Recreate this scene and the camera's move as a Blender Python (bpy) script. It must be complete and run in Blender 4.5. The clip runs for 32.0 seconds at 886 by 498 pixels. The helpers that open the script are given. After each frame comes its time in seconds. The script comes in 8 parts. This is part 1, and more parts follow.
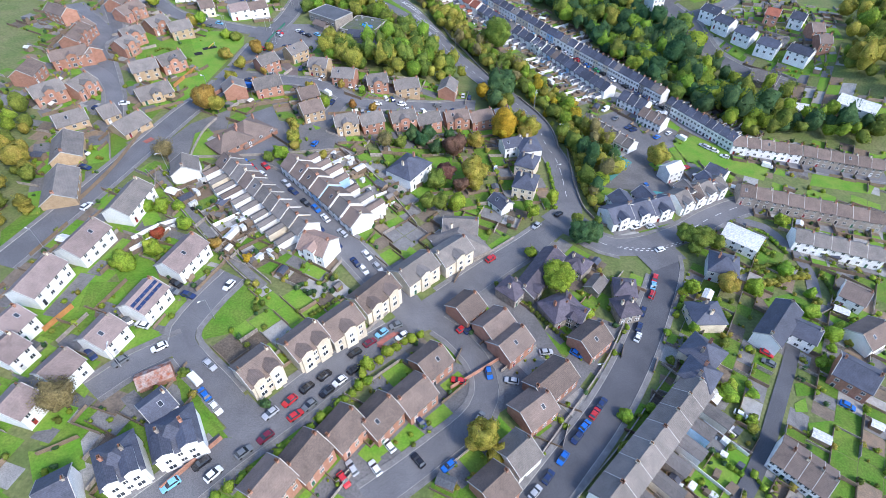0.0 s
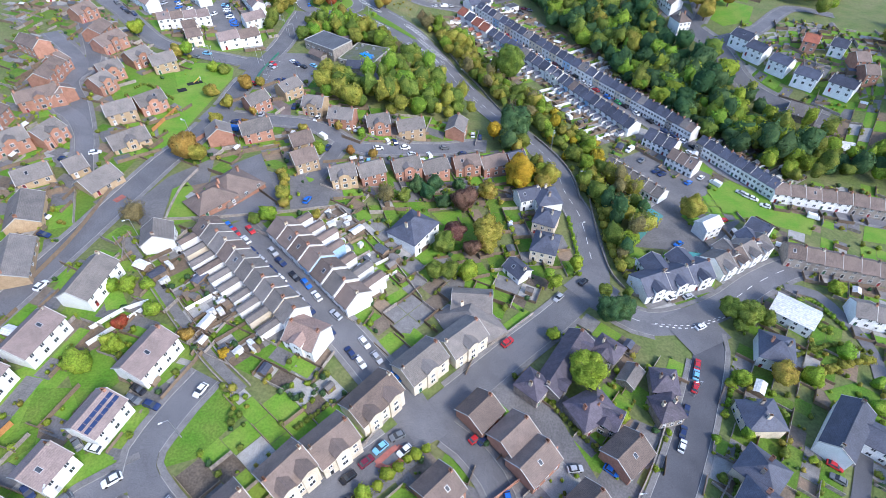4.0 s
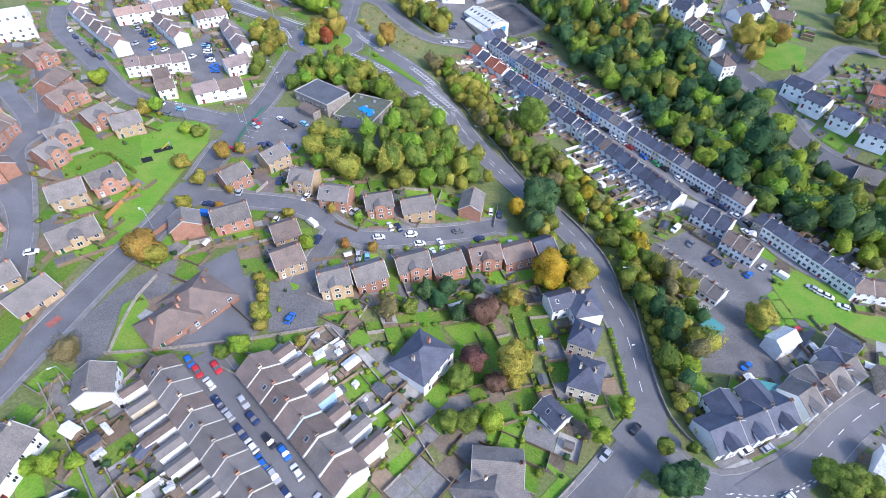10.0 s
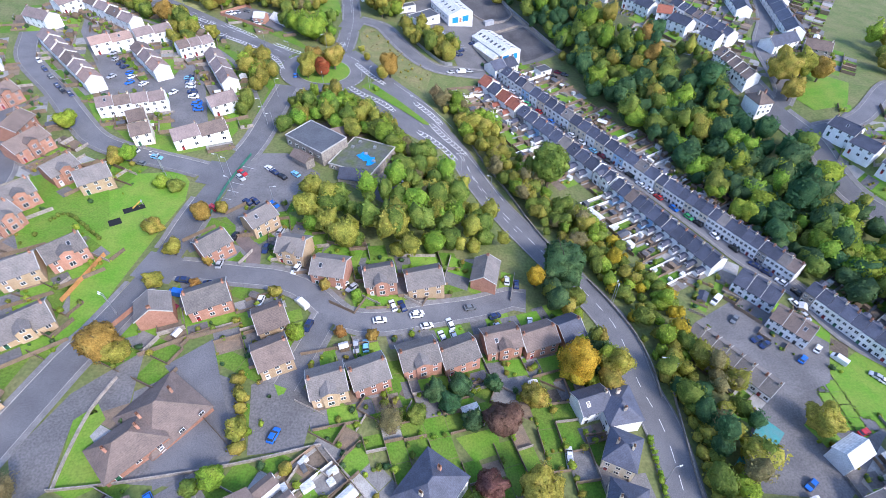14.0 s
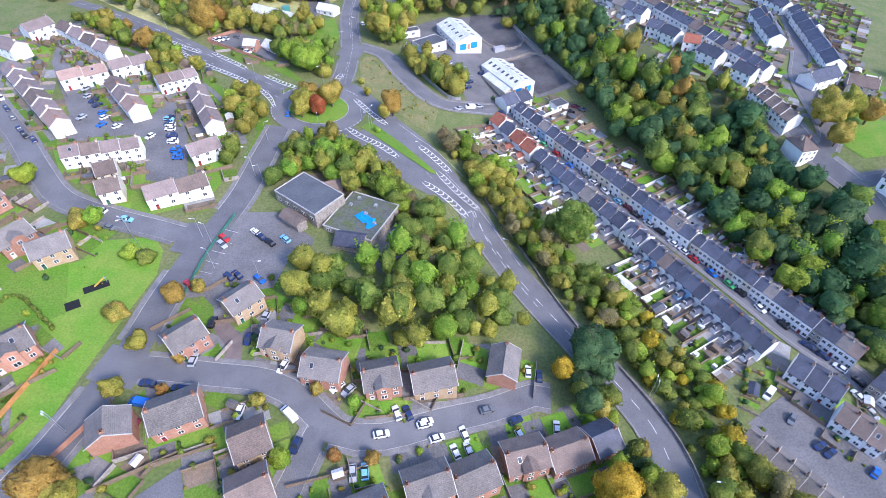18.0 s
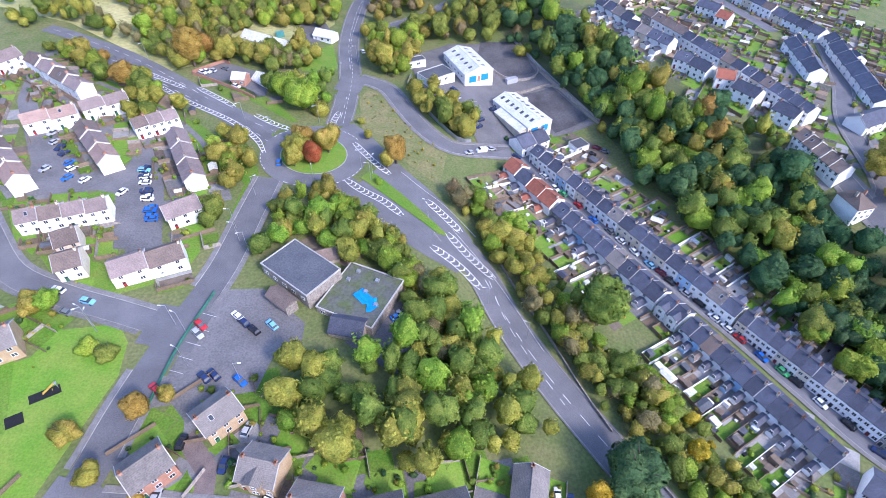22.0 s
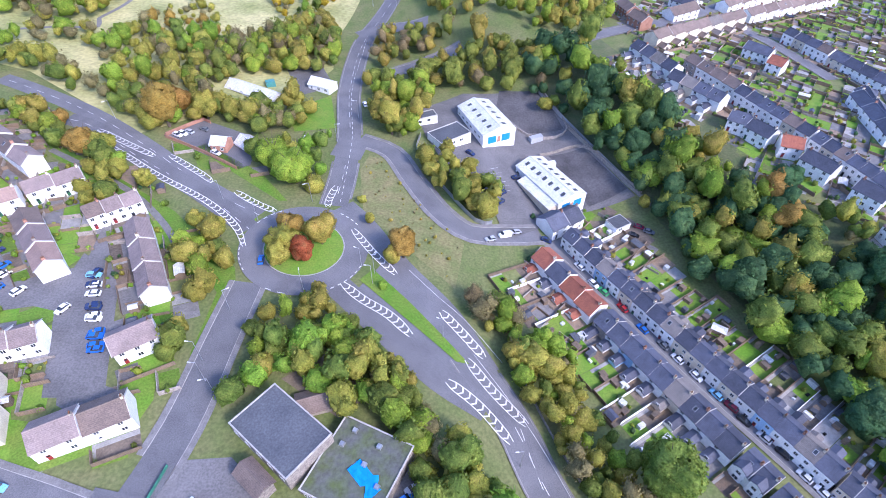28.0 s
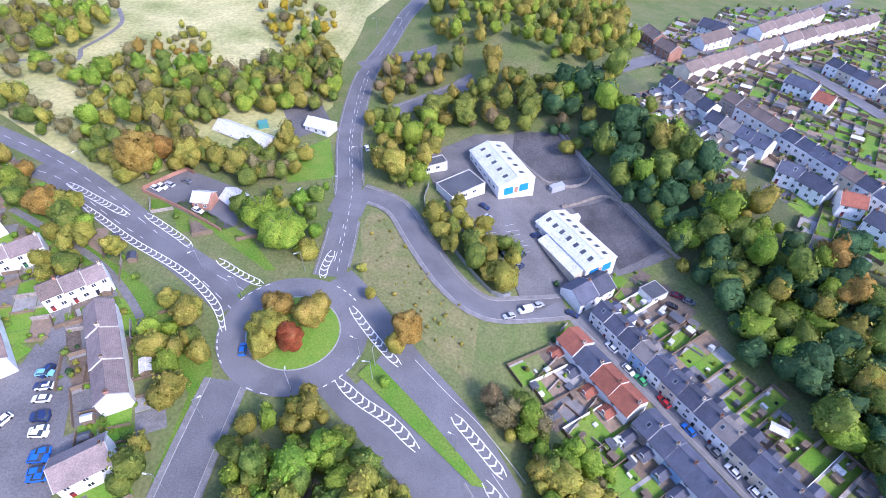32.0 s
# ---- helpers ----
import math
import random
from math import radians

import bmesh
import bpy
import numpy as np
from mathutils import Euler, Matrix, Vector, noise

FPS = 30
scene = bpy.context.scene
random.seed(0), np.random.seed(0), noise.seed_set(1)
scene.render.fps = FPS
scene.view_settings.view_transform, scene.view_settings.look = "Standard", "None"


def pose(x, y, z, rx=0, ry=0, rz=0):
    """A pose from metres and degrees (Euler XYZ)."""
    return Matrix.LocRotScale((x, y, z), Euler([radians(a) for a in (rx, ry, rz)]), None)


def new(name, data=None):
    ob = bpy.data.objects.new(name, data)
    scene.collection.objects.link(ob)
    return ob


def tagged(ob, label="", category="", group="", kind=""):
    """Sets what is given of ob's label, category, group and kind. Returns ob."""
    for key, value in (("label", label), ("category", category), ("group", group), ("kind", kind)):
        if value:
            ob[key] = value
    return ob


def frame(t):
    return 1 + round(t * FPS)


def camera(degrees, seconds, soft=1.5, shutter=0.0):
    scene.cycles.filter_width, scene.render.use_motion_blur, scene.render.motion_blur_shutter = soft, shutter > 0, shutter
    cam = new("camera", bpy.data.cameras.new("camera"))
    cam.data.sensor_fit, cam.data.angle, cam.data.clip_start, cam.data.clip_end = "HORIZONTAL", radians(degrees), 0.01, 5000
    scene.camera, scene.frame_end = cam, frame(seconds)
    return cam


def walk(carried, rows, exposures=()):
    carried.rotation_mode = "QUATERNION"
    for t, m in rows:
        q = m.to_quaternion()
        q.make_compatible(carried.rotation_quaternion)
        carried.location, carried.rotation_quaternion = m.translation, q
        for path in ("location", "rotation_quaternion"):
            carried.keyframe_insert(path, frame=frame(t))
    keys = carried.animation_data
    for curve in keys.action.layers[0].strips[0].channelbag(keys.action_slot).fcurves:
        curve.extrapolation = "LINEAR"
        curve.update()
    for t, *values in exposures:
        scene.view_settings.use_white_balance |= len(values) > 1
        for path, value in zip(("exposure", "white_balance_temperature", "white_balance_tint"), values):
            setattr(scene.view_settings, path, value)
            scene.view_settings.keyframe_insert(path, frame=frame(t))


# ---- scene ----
cam = camera(80.0, 32.0, soft=0.6)
ROWS = [
    (0, 0.00, 0.00, 120.00, -5.582, -45.276, 0.518),
    (1, 0.58, 8.33, 119.97, -5.465, -45.244, 0.619),
    (2, 1.06, 16.69, 119.97, -5.362, -45.221, 0.699),
    (3, 1.47, 25.08, 119.98, -5.271, -45.204, 0.759),
    (4.5, 1.93, 37.72, 120.04, -5.156, -45.190, 0.814),
    (6, 2.23, 50.42, 120.13, -5.062, -45.188, 0.831),
    (7.5, 2.39, 63.16, 120.25, -4.986, -45.195, 0.816),
    (9, 2.43, 75.93, 120.39, -4.926, -45.207, 0.773),
    (10.5, 2.36, 88.73, 120.54, -4.878, -45.222, 0.708),
    (12, 2.20, 101.53, 120.70, -4.839, -45.238, 0.625),
    (13.5, 1.96, 114.34, 120.86, -4.805, -45.252, 0.529),
    (15, 1.67, 127.13, 121.01, -4.772, -45.261, 0.425),
    (16.5, 1.35, 139.90, 121.15, -4.739, -45.263, 0.318),
    (18, 1.01, 152.64, 121.26, -4.700, -45.254, 0.213),
    (19.5, 0.66, 165.34, 121.35, -4.654, -45.233, 0.115),
    (21, 0.33, 177.98, 121.40, -4.596, -45.196, 0.029),
    (22.5, 0.03, 190.56, 121.41, -4.523, -45.140, -0.040),
    (24, -0.22, 203.06, 121.36, -4.433, -45.064, -0.088),
    (25.5, -0.41, 215.47, 121.26, -4.321, -44.964, -0.110),
    (27, -0.51, 227.79, 121.10, -4.184, -44.837, -0.100),
    (28.5, -0.50, 240.00, 120.87, -4.020, -44.682, -0.054),
    (30, -0.38, 252.09, 120.55, -3.824, -44.495, 0.034),
    (31, -0.22, 260.07, 120.30, -3.674, -44.351, 0.118),
    (32, -0.00, 268.00, 120.00, -3.508, -44.191, 0.223),
]
walk(cam, [(t, pose(x, y, z, 90 + pitch, roll, yaw)) for t, x, y, z, yaw, pitch, roll in ROWS],
     exposures=[(0.0, 1.1, 5550, 12.5), (16.0, 1.28, 5450, 19.0), (32.0, 1.36, 5280, 28.0)])

import functools

# ---- sky, sun, exposure ----
SUN_AZ, SUN_EL = 138.0, 38.0          # degrees: azimuth from +y towards +x, and height
world = bpy.data.worlds.new("sky")
scene.world = world
world.use_nodes = True
wn = world.node_tree.nodes
sky = wn.new("ShaderNodeTexSky")
sky.sky_type, sky.sun_disc = "NISHITA", False
sky.sun_elevation, sky.sun_rotation = radians(SUN_EL), radians(SUN_AZ)
sky.air_density, sky.dust_density, sky.ozone_density = 1.0, 1.5, 1.5
wn["Background"].inputs["Strength"].default_value = 0.15
world.node_tree.links.new(sky.outputs[0], wn["Background"].inputs["Color"])
sun = new("sun", bpy.data.lights.new("sun", "SUN"))
sun.data.energy, sun.data.angle, sun.data.color = 1.5, radians(12.0), (1.0, 0.88, 0.70)
sun_way = Vector((math.sin(radians(SUN_AZ)) * math.cos(radians(SUN_EL)), math.cos(radians(SUN_AZ)) * math.cos(radians(SUN_EL)), math.sin(radians(SUN_EL))))
sun.matrix_world = Matrix.Translation((0, 200, 300)) @ sun_way.to_track_quat("Z", "Y").to_matrix().to_4x4()


# ---- the lie of the land ----
def ter(x, y):
    """Ground height: a plane that falls to the valley street, a bank, and the wooded hill beyond it."""
    x, y = min(max(x, -330), 380), min(max(y, -150), 650)
    n = 0.829 * (x - 48) + 0.559 * (y - 357)
    h = 1 / (1 + math.exp(-(n - 68) / 11))
    return -3.41 - 0.0962 * x - 0.002 * y + 29.3 * h - 3.9 * math.tanh((x - 10 - 0.2 * (y - 250)) / 18) - 0.96 * h * (y - 300) / 100


# ---- materials ----
def material(name, colour, other=None, scale=0.5, rough=0.85, metal=0.0, fine=8.0, spread=0.12, bump=0.15, courses=0.0, across=0.0, specular=0.3):
    """A surface with grain at two scales, an own shade for each object, and courses (metres) where it is laid in rows."""
    m = bpy.data.materials.new(name)
    m.use_nodes = True
    nt = m.node_tree
    N, L = nt.nodes, nt.links
    b = N["Principled BSDF"]
    tc = N.new("ShaderNodeTexCoord")
    n1, n2 = N.new("ShaderNodeTexNoise"), N.new("ShaderNodeTexNoise")
    n1.inputs["Scale"].default_value, n2.inputs["Scale"].default_value = scale, fine
    n1.inputs["Detail"].default_value, n2.inputs["Detail"].default_value = 5, 3
    geo = N.new("ShaderNodeNewGeometry")
    L.new(geo.outputs["Position"], n1.inputs["Vector"])
    L.new(geo.outputs["Position"], n2.inputs["Vector"])
    mix = N.new("ShaderNodeMix")
    mix.data_type = "RGBA"
    mix.inputs["A"].default_value = (*colour, 1)
    mix.inputs["B"].default_value = (*(other or [c * 0.72 for c in colour]), 1)
    ramp = N.new("ShaderNodeMapRange")
    ramp.inputs["From Min"].default_value, ramp.inputs["From Max"].default_value = 0.35, 0.68
    L.new(n1.outputs["Fac"], ramp.inputs["Value"])
    L.new(ramp.outputs["Result"], mix.inputs["Factor"])
    hsv = N.new("ShaderNodeHueSaturation")
    info = N.new("ShaderNodeObjectInfo")
    add = N.new("ShaderNodeMath")
    add.operation = "ADD"
    r1 = N.new("ShaderNodeMapRange")
    r1.inputs["To Min"].default_value, r1.inputs["To Max"].default_value = 1 - spread, 1 + spread
    L.new(info.outputs["Random"], r1.inputs["Value"])
    r2 = N.new("ShaderNodeMapRange")
    r2.inputs["From Min"].default_value, r2.inputs["From Max"].default_value = 0.3, 0.7
    r2.inputs["To Min"].default_value, r2.inputs["To Max"].default_value = -0.22, 0.22
    L.new(n2.outputs["Fac"], r2.inputs["Value"])
    L.new(r1.outputs["Result"], add.inputs[0])
    L.new(r2.outputs["Result"], add.inputs[1])
    last = add
    height = n2.outputs["Fac"]
    if courses:
        w = N.new("ShaderNodeTexWave")
        w.bands_direction = "Y"
        w.inputs["Scale"].default_value = 0.314 / courses
        w.inputs["Distortion"].default_value = 0.4
        L.new(tc.outputs["Object"], w.inputs["Vector"])
        r3 = N.new("ShaderNodeMapRange")
        r3.inputs["To Min"].default_value, r3.inputs["To Max"].default_value = -0.09, 0.05
        L.new(w.outputs["Fac"], r3.inputs["Value"])
        add2 = N.new("ShaderNodeMath")
        add2.operation = "ADD"
        L.new(add.outputs[0], add2.inputs[0])
        L.new(r3.outputs["Result"], add2.inputs[1])
        last = add2
        height = w.outputs["Fac"]
    L.new(mix.outputs["Result"], hsv.inputs["Color"])
    L.new(last.outputs[0], hsv.inputs["Value"])
    L.new(hsv.outputs["Color"], b.inputs["Base Color"])
    bp = N.new("ShaderNodeBump")
    bp.inputs["Strength"].default_value, bp.inputs["Distance"].default_value = bump, 0.05
    L.new(height, bp.inputs["Height"])
    L.new(bp.outputs["Normal"], b.inputs["Normal"])
    b.inputs["Roughness"].default_value, b.inputs["Metallic"].default_value = rough, metal
    b.inputs["Specular IOR Level"].default_value = specular
    return m


def foliage(name, c1, c2, c3, scale=0.35):
    """Leaves: each clump of its own shade, each tree of its own tone."""
    c1, c2, c3 = [(c[0] * 1.42, c[1] * 1.22, c[2] * 1.1) for c in (c1, c2, c3)]
    m = bpy.data.materials.new(name)
    m.use_nodes = True
    N, L = m.node_tree.nodes, m.node_tree.links
    b = N["Principled BSDF"]
    geo, info = N.new("ShaderNodeNewGeometry"), N.new("ShaderNodeObjectInfo")
    ns = N.new("ShaderNodeTexNoise")
    ns.inputs["Scale"].default_value, ns.inputs["Detail"].default_value = scale, 3
    L.new(geo.outputs["Position"], ns.inputs["Vector"])
    cr = N.new("ShaderNodeValToRGB")
    e = cr.color_ramp.elements
    e[0].position, e[0].color = 0.3, (*c1, 1)
    e[1].position, e[1].color = 0.72, (*c3, 1)
    mid = e.new(0.5)
    mid.color = (*c2, 1)
    L.new(ns.outputs["Fac"], cr.inputs["Fac"])
    hsv = N.new("ShaderNodeHueSaturation")
    r1, r2 = N.new("ShaderNodeMapRange"), N.new("ShaderNodeMapRange")
    r1.inputs["To Min"].default_value, r1.inputs["To Max"].default_value = 0.78, 1.25
    r2.inputs["To Min"].default_value, r2.inputs["To Max"].default_value = 0.478, 0.516
    fine = N.new("ShaderNodeTexNoise")
    fine.inputs["Scale"].default_value, fine.inputs["Detail"].default_value = 2.2, 4
    L.new(geo.outputs["Position"], fine.inputs["Vector"])
    r3, times = N.new("ShaderNodeMapRange"), N.new("ShaderNodeMath")
    r3.inputs["From Min"].default_value, r3.inputs["From Max"].default_value = 0.32, 0.68
    r3.inputs["To Min"].default_value, r3.inputs["To Max"].default_value = 0.7, 1.3
    times.operation = "MULTIPLY"
    L.new(fine.outputs["Fac"], r3.inputs["Value"])
    L.new(r1.outputs["Result"], times.inputs[0])
    L.new(r3.outputs["Result"], times.inputs[1])
    bp = N.new("ShaderNodeBump")
    bp.inputs["Strength"].default_value, bp.inputs["Distance"].default_value = 0.8, 0.5
    L.new(fine.outputs["Fac"], bp.inputs["Height"])
    L.new(bp.outputs["Normal"], b.inputs["Normal"])
    L.new(geo.outputs["Random Per Island"], r1.inputs["Value"])
    L.new(info.outputs["Random"], r2.inputs["Value"])
    L.new(times.outputs[0], hsv.inputs["Value"])
    L.new(r2.outputs["Result"], hsv.inputs["Hue"])
    L.new(cr.outputs["Color"], hsv.inputs["Color"])
    L.new(hsv.outputs["Color"], b.inputs["Base Color"])
    b.inputs["Roughness"].default_value, b.inputs["Specular IOR Level"].default_value = 0.7, 0.2
    thin, both = N.new("ShaderNodeBsdfTranslucent"), N.new("ShaderNodeMixShader")
    L.new(hsv.outputs["Color"], thin.inputs["Color"])
    both.inputs[0].default_value = 0.45
    L.new(b.outputs[0], both.inputs[1])
    L.new(thin.outputs[0], both.inputs[2])
    L.new(both.outputs[0], N["Material Output"].inputs["Surface"])
    return m


WALL = {
    "white": material("white_render", (0.83, 0.825, 0.81), (0.73, 0.725, 0.70), 0.4, spread=0.1, bump=0.05),
    "cream": material("cream_render", (0.70, 0.62, 0.48), (0.58, 0.50, 0.38), 0.4, spread=0.12, bump=0.05),
    "blue": material("pale_blue_render", (0.38, 0.55, 0.75), (0.33, 0.48, 0.66), 0.4, bump=0.05),
    "brick": material("red_brick", (0.42, 0.225, 0.155), (0.33, 0.17, 0.115), 0.6, fine=5, spread=0.18, bump=0.2),
    "yellow": material("buff_brick", (0.46, 0.34, 0.21), (0.38, 0.27, 0.16), 0.6, fine=5, spread=0.15, bump=0.2),
    "stone": material("grey_stone", (0.36, 0.32, 0.27), (0.22, 0.19, 0.17), 1.2, fine=3, spread=0.15, bump=0.3),
}
ROOF = {
    "grey": material("grey_tile", (0.215, 0.19, 0.17), (0.16, 0.145, 0.132), 0.35, fine=3, spread=0.18, courses=0.34),
    "brown": material("brown_tile", (0.205, 0.155, 0.128), (0.155, 0.12, 0.10), 0.35, fine=3, spread=0.2, courses=0.34),
    "slate": material("blue_slate", (0.092, 0.098, 0.130), (0.068, 0.072, 0.094), 0.4, rough=0.6, fine=3, spread=0.25, courses=0.3),
    "purple": material("purple_slate", (0.125, 0.105, 0.13), (0.085, 0.075, 0.09), 0.6, rough=0.65, fine=3, spread=0.18, courses=0.3),
    "pink": material("faded_pink_tile", (0.36, 0.25, 0.20), (0.29, 0.20, 0.16), 0.35, fine=3, courses=0.34),
    "mauve": material("faded_mauve_tile", (0.27, 0.21, 0.19), (0.21, 0.165, 0.15), 0.35, fine=3, spread=0.15, courses=0.34),
    "red": material("red_clay_tile", (0.34, 0.12, 0.07), (0.25, 0.09, 0.06), 0.5, fine=3, courses=0.34),
    "white": material("pale_metal_sheet", (0.72, 0.71, 0.68), (0.60, 0.595, 0.57), 0.15, rough=0.5, fine=1.5, courses=0.5),
    "rust": material("rusty_sheet", (0.30, 0.10, 0.05), (0.42, 0.36, 0.32), 0.8, fine=2, courses=0.3),
    "moss": material("mossy_felt", (0.12, 0.12, 0.115), (0.10, 0.125, 0.045), 0.25, fine=1.2),
    "flat": material("bitumen_felt", (0.115, 0.12, 0.13), (0.085, 0.09, 0.10), 0.15, fine=2),
}
ASPHALT = material("asphalt", (0.178, 0.174, 0.178), (0.135, 0.132, 0.137), 0.12, fine=4, spread=0.08, bump=0.08)
NEWTAR = material("dark_asphalt", (0.115, 0.115, 0.125), (0.085, 0.085, 0.093), 0.12, fine=4, spread=0.05, bump=0.08)
YARD = material("worn_tarmac", (0.19, 0.18, 0.175), (0.125, 0.12, 0.117), 0.09, fine=2, spread=0.1, bump=0.08)
OLDYARD = material("broken_dark_tarmac", (0.115, 0.11, 0.112), (0.065, 0.062, 0.064), 0.12, fine=1.5, spread=0.08, bump=0.1)
PAVING = material("paving", (0.215, 0.205, 0.195), (0.16, 0.152, 0.145), 0.5, fine=3, spread=0.1, bump=0.1)
CONCRETE = material("concrete", (0.36, 0.345, 0.32), (0.27, 0.26, 0.24), 0.5, fine=4, bump=0.12)
LAWN = material("lawn", (0.105, 0.225, 0.016), (0.17, 0.24, 0.034), 0.16, fine=2, spread=0.25, bump=0.3)
ROUGH = material("rough_grass", (0.125, 0.165, 0.045), (0.19, 0.19, 0.075), 0.11, fine=1.2, spread=0.1, bump=0.5)
# dry grass; far sunshine on it is put into the paler base colour
MEADOW = material("dry_meadow_sun_tone", (0.50, 0.45, 0.20), (0.25, 0.265, 0.085), 0.045, fine=0.6, spread=0.05, bump=0.5)
SCRUB = material("undergrowth", (0.09, 0.12, 0.045), (0.14, 0.14, 0.065), 0.2, fine=1.5, bump=0.5)
BANK = material("tufted_bank_grass", (0.165, 0.185, 0.06), (0.24, 0.21, 0.09), 0.16, fine=1.2, spread=0.05, bump=0.5)
BLOCKS = material("brown_block_paving", (0.22, 0.17, 0.15), (0.165, 0.13, 0.118), 0.4, fine=4, bump=0.1)
SOIL = material("bare_soil", (0.19, 0.15, 0.11), (0.13, 0.105, 0.08), 0.4, fine=2, spread=0.25)
DECK = material("weathered_timber", (0.25, 0.18, 0.12), (0.18, 0.14, 0.10), 0.8, fine=5, spread=0.3, courses=0.15)
ORANGE = material("new_timber_fence", (0.50, 0.24, 0.08), None, 0.6, spread=0.1, courses=0.15)
PAINT = material("road_paint", (0.72, 0.72, 0.70), (0.5, 0.5, 0.48), 0.8, fine=4, bump=0.02)
REDPAINT = material("red_surfacing", (0.36, 0.13, 0.10), None, 0.8, bump=0.02)
TRIM = material("white_trim", (0.78, 0.78, 0.76), None, 1.0, rough=0.5, spread=0.03, bump=0.02)
CEMENT = material("cement_verge", (0.52, 0.50, 0.46), None, 1.0, bump=0.1)
GLASS = material("dark_window_glass", (0.03, 0.035, 0.045), (0.06, 0.07, 0.08), 0.5, rough=0.08, bump=0.0, spread=0.3, specular=0.6)
POT = material("clay_pot", (0.40, 0.20, 0.12), None, 1.0)
BARK = material("bark", (0.13, 0.10, 0.075), None, 2.0, bump=0.4)
RUBBER = material("rubber", (0.02, 0.02, 0.02), None, 2.0, rough=0.8)
STEEL = material("galvanised_steel", (0.50, 0.51, 0.52), None, 1.0, rough=0.45, metal=0.6)
GREENMETAL = material("green_painted_fence", (0.06, 0.22, 0.15), None, 1.0, rough=0.5)
TARP = material("blue_tarpaulin", (0.02, 0.22, 0.62), (0.03, 0.30, 0.72), 0.8, rough=0.35, bump=0.3)
SOLAR = material("solar_panel", (0.03, 0.05, 0.13), None, 0.5, rough=0.15, spread=0.05, bump=0.0, specular=0.6)
CARPAINT = {n: material("car_paint_" + n, c, c, 1.0, rough=0.25, spread=0.06, bump=0.0, specular=0.6) for n, c in {
    "white": (0.75, 0.75, 0.75), "silver": (0.42, 0.43, 0.45), "grey": (0.16, 0.17, 0.18), "black": (0.018, 0.018, 0.022),
    "blue": (0.03, 0.14, 0.50), "navy": (0.025, 0.04, 0.11), "red": (0.48, 0.03, 0.035), "sky": (0.22, 0.48, 0.68), "green": (0.08, 0.42, 0.14), "maroon": (0.16, 0.02, 0.04)}.items()}
LEAF = {
    "green": foliage("green_leaves", (0.088, 0.150, 0.030), (0.145, 0.22, 0.042), (0.22, 0.285, 0.06)),
    "dark": foliage("dark_leaves", (0.036, 0.092, 0.045), (0.058, 0.135, 0.056), (0.095, 0.18, 0.07)),
    "bright": foliage("bright_leaves", (0.133, 0.246, 0.029), (0.189, 0.320, 0.038), (0.282, 0.395, 0.056)),
    "olive": foliage("fading_leaves", (0.175, 0.215, 0.040), (0.265, 0.29, 0.055), (0.35, 0.34, 0.08)),
    "yellow": foliage("yellow_leaves", (0.29, 0.275, 0.02), (0.37, 0.345, 0.03), (0.42, 0.38, 0.04)),
    "orange": foliage("orange_leaves", (0.22, 0.17, 0.045), (0.29, 0.215, 0.055), (0.27, 0.235, 0.07)),
    "red": foliage("red_leaves", (0.20, 0.06, 0.03), (0.28, 0.08, 0.04), (0.22, 0.11, 0.05)),
    "bare": foliage("thin_brown_twigs", (0.15, 0.155, 0.075), (0.205, 0.205, 0.10), (0.205, 0.21, 0.10)),
    "purple": foliage("copper_leaves", (0.10, 0.068, 0.055), (0.145, 0.095, 0.075), (0.175, 0.128, 0.09)),
}


# ---- mesh helpers ----
def mesh(name, verts, faces, mats, slots=None, smooth=False):
    me = bpy.data.meshes.new(name)
    me.from_pydata([tuple(v) for v in verts], [], [tuple(f) for f in faces])
    for m in mats if isinstance(mats, (list, tuple)) else [mats]:
        me.materials.append(m)
    if slots is not None:
        me.polygons.foreach_set("material_index", slots)
    if smooth:
        me.polygons.foreach_set("use_smooth", [True] * len(me.polygons))
    me.update()
    return me


def part(name, me, parent, label="", m=None):
    """One mesh object under a thing or a part."""
    ob = new(name, me)
    ob.parent = parent
    if m is not None:
        ob.matrix_basis = m
    if label:
        ob["label"] = label
    return ob


def thing(name, m, label, category, group=""):
    ob = new(name)
    ob.empty_display_size = 0.5
    ob.matrix_basis = m
    return tagged(ob, label, category, group)


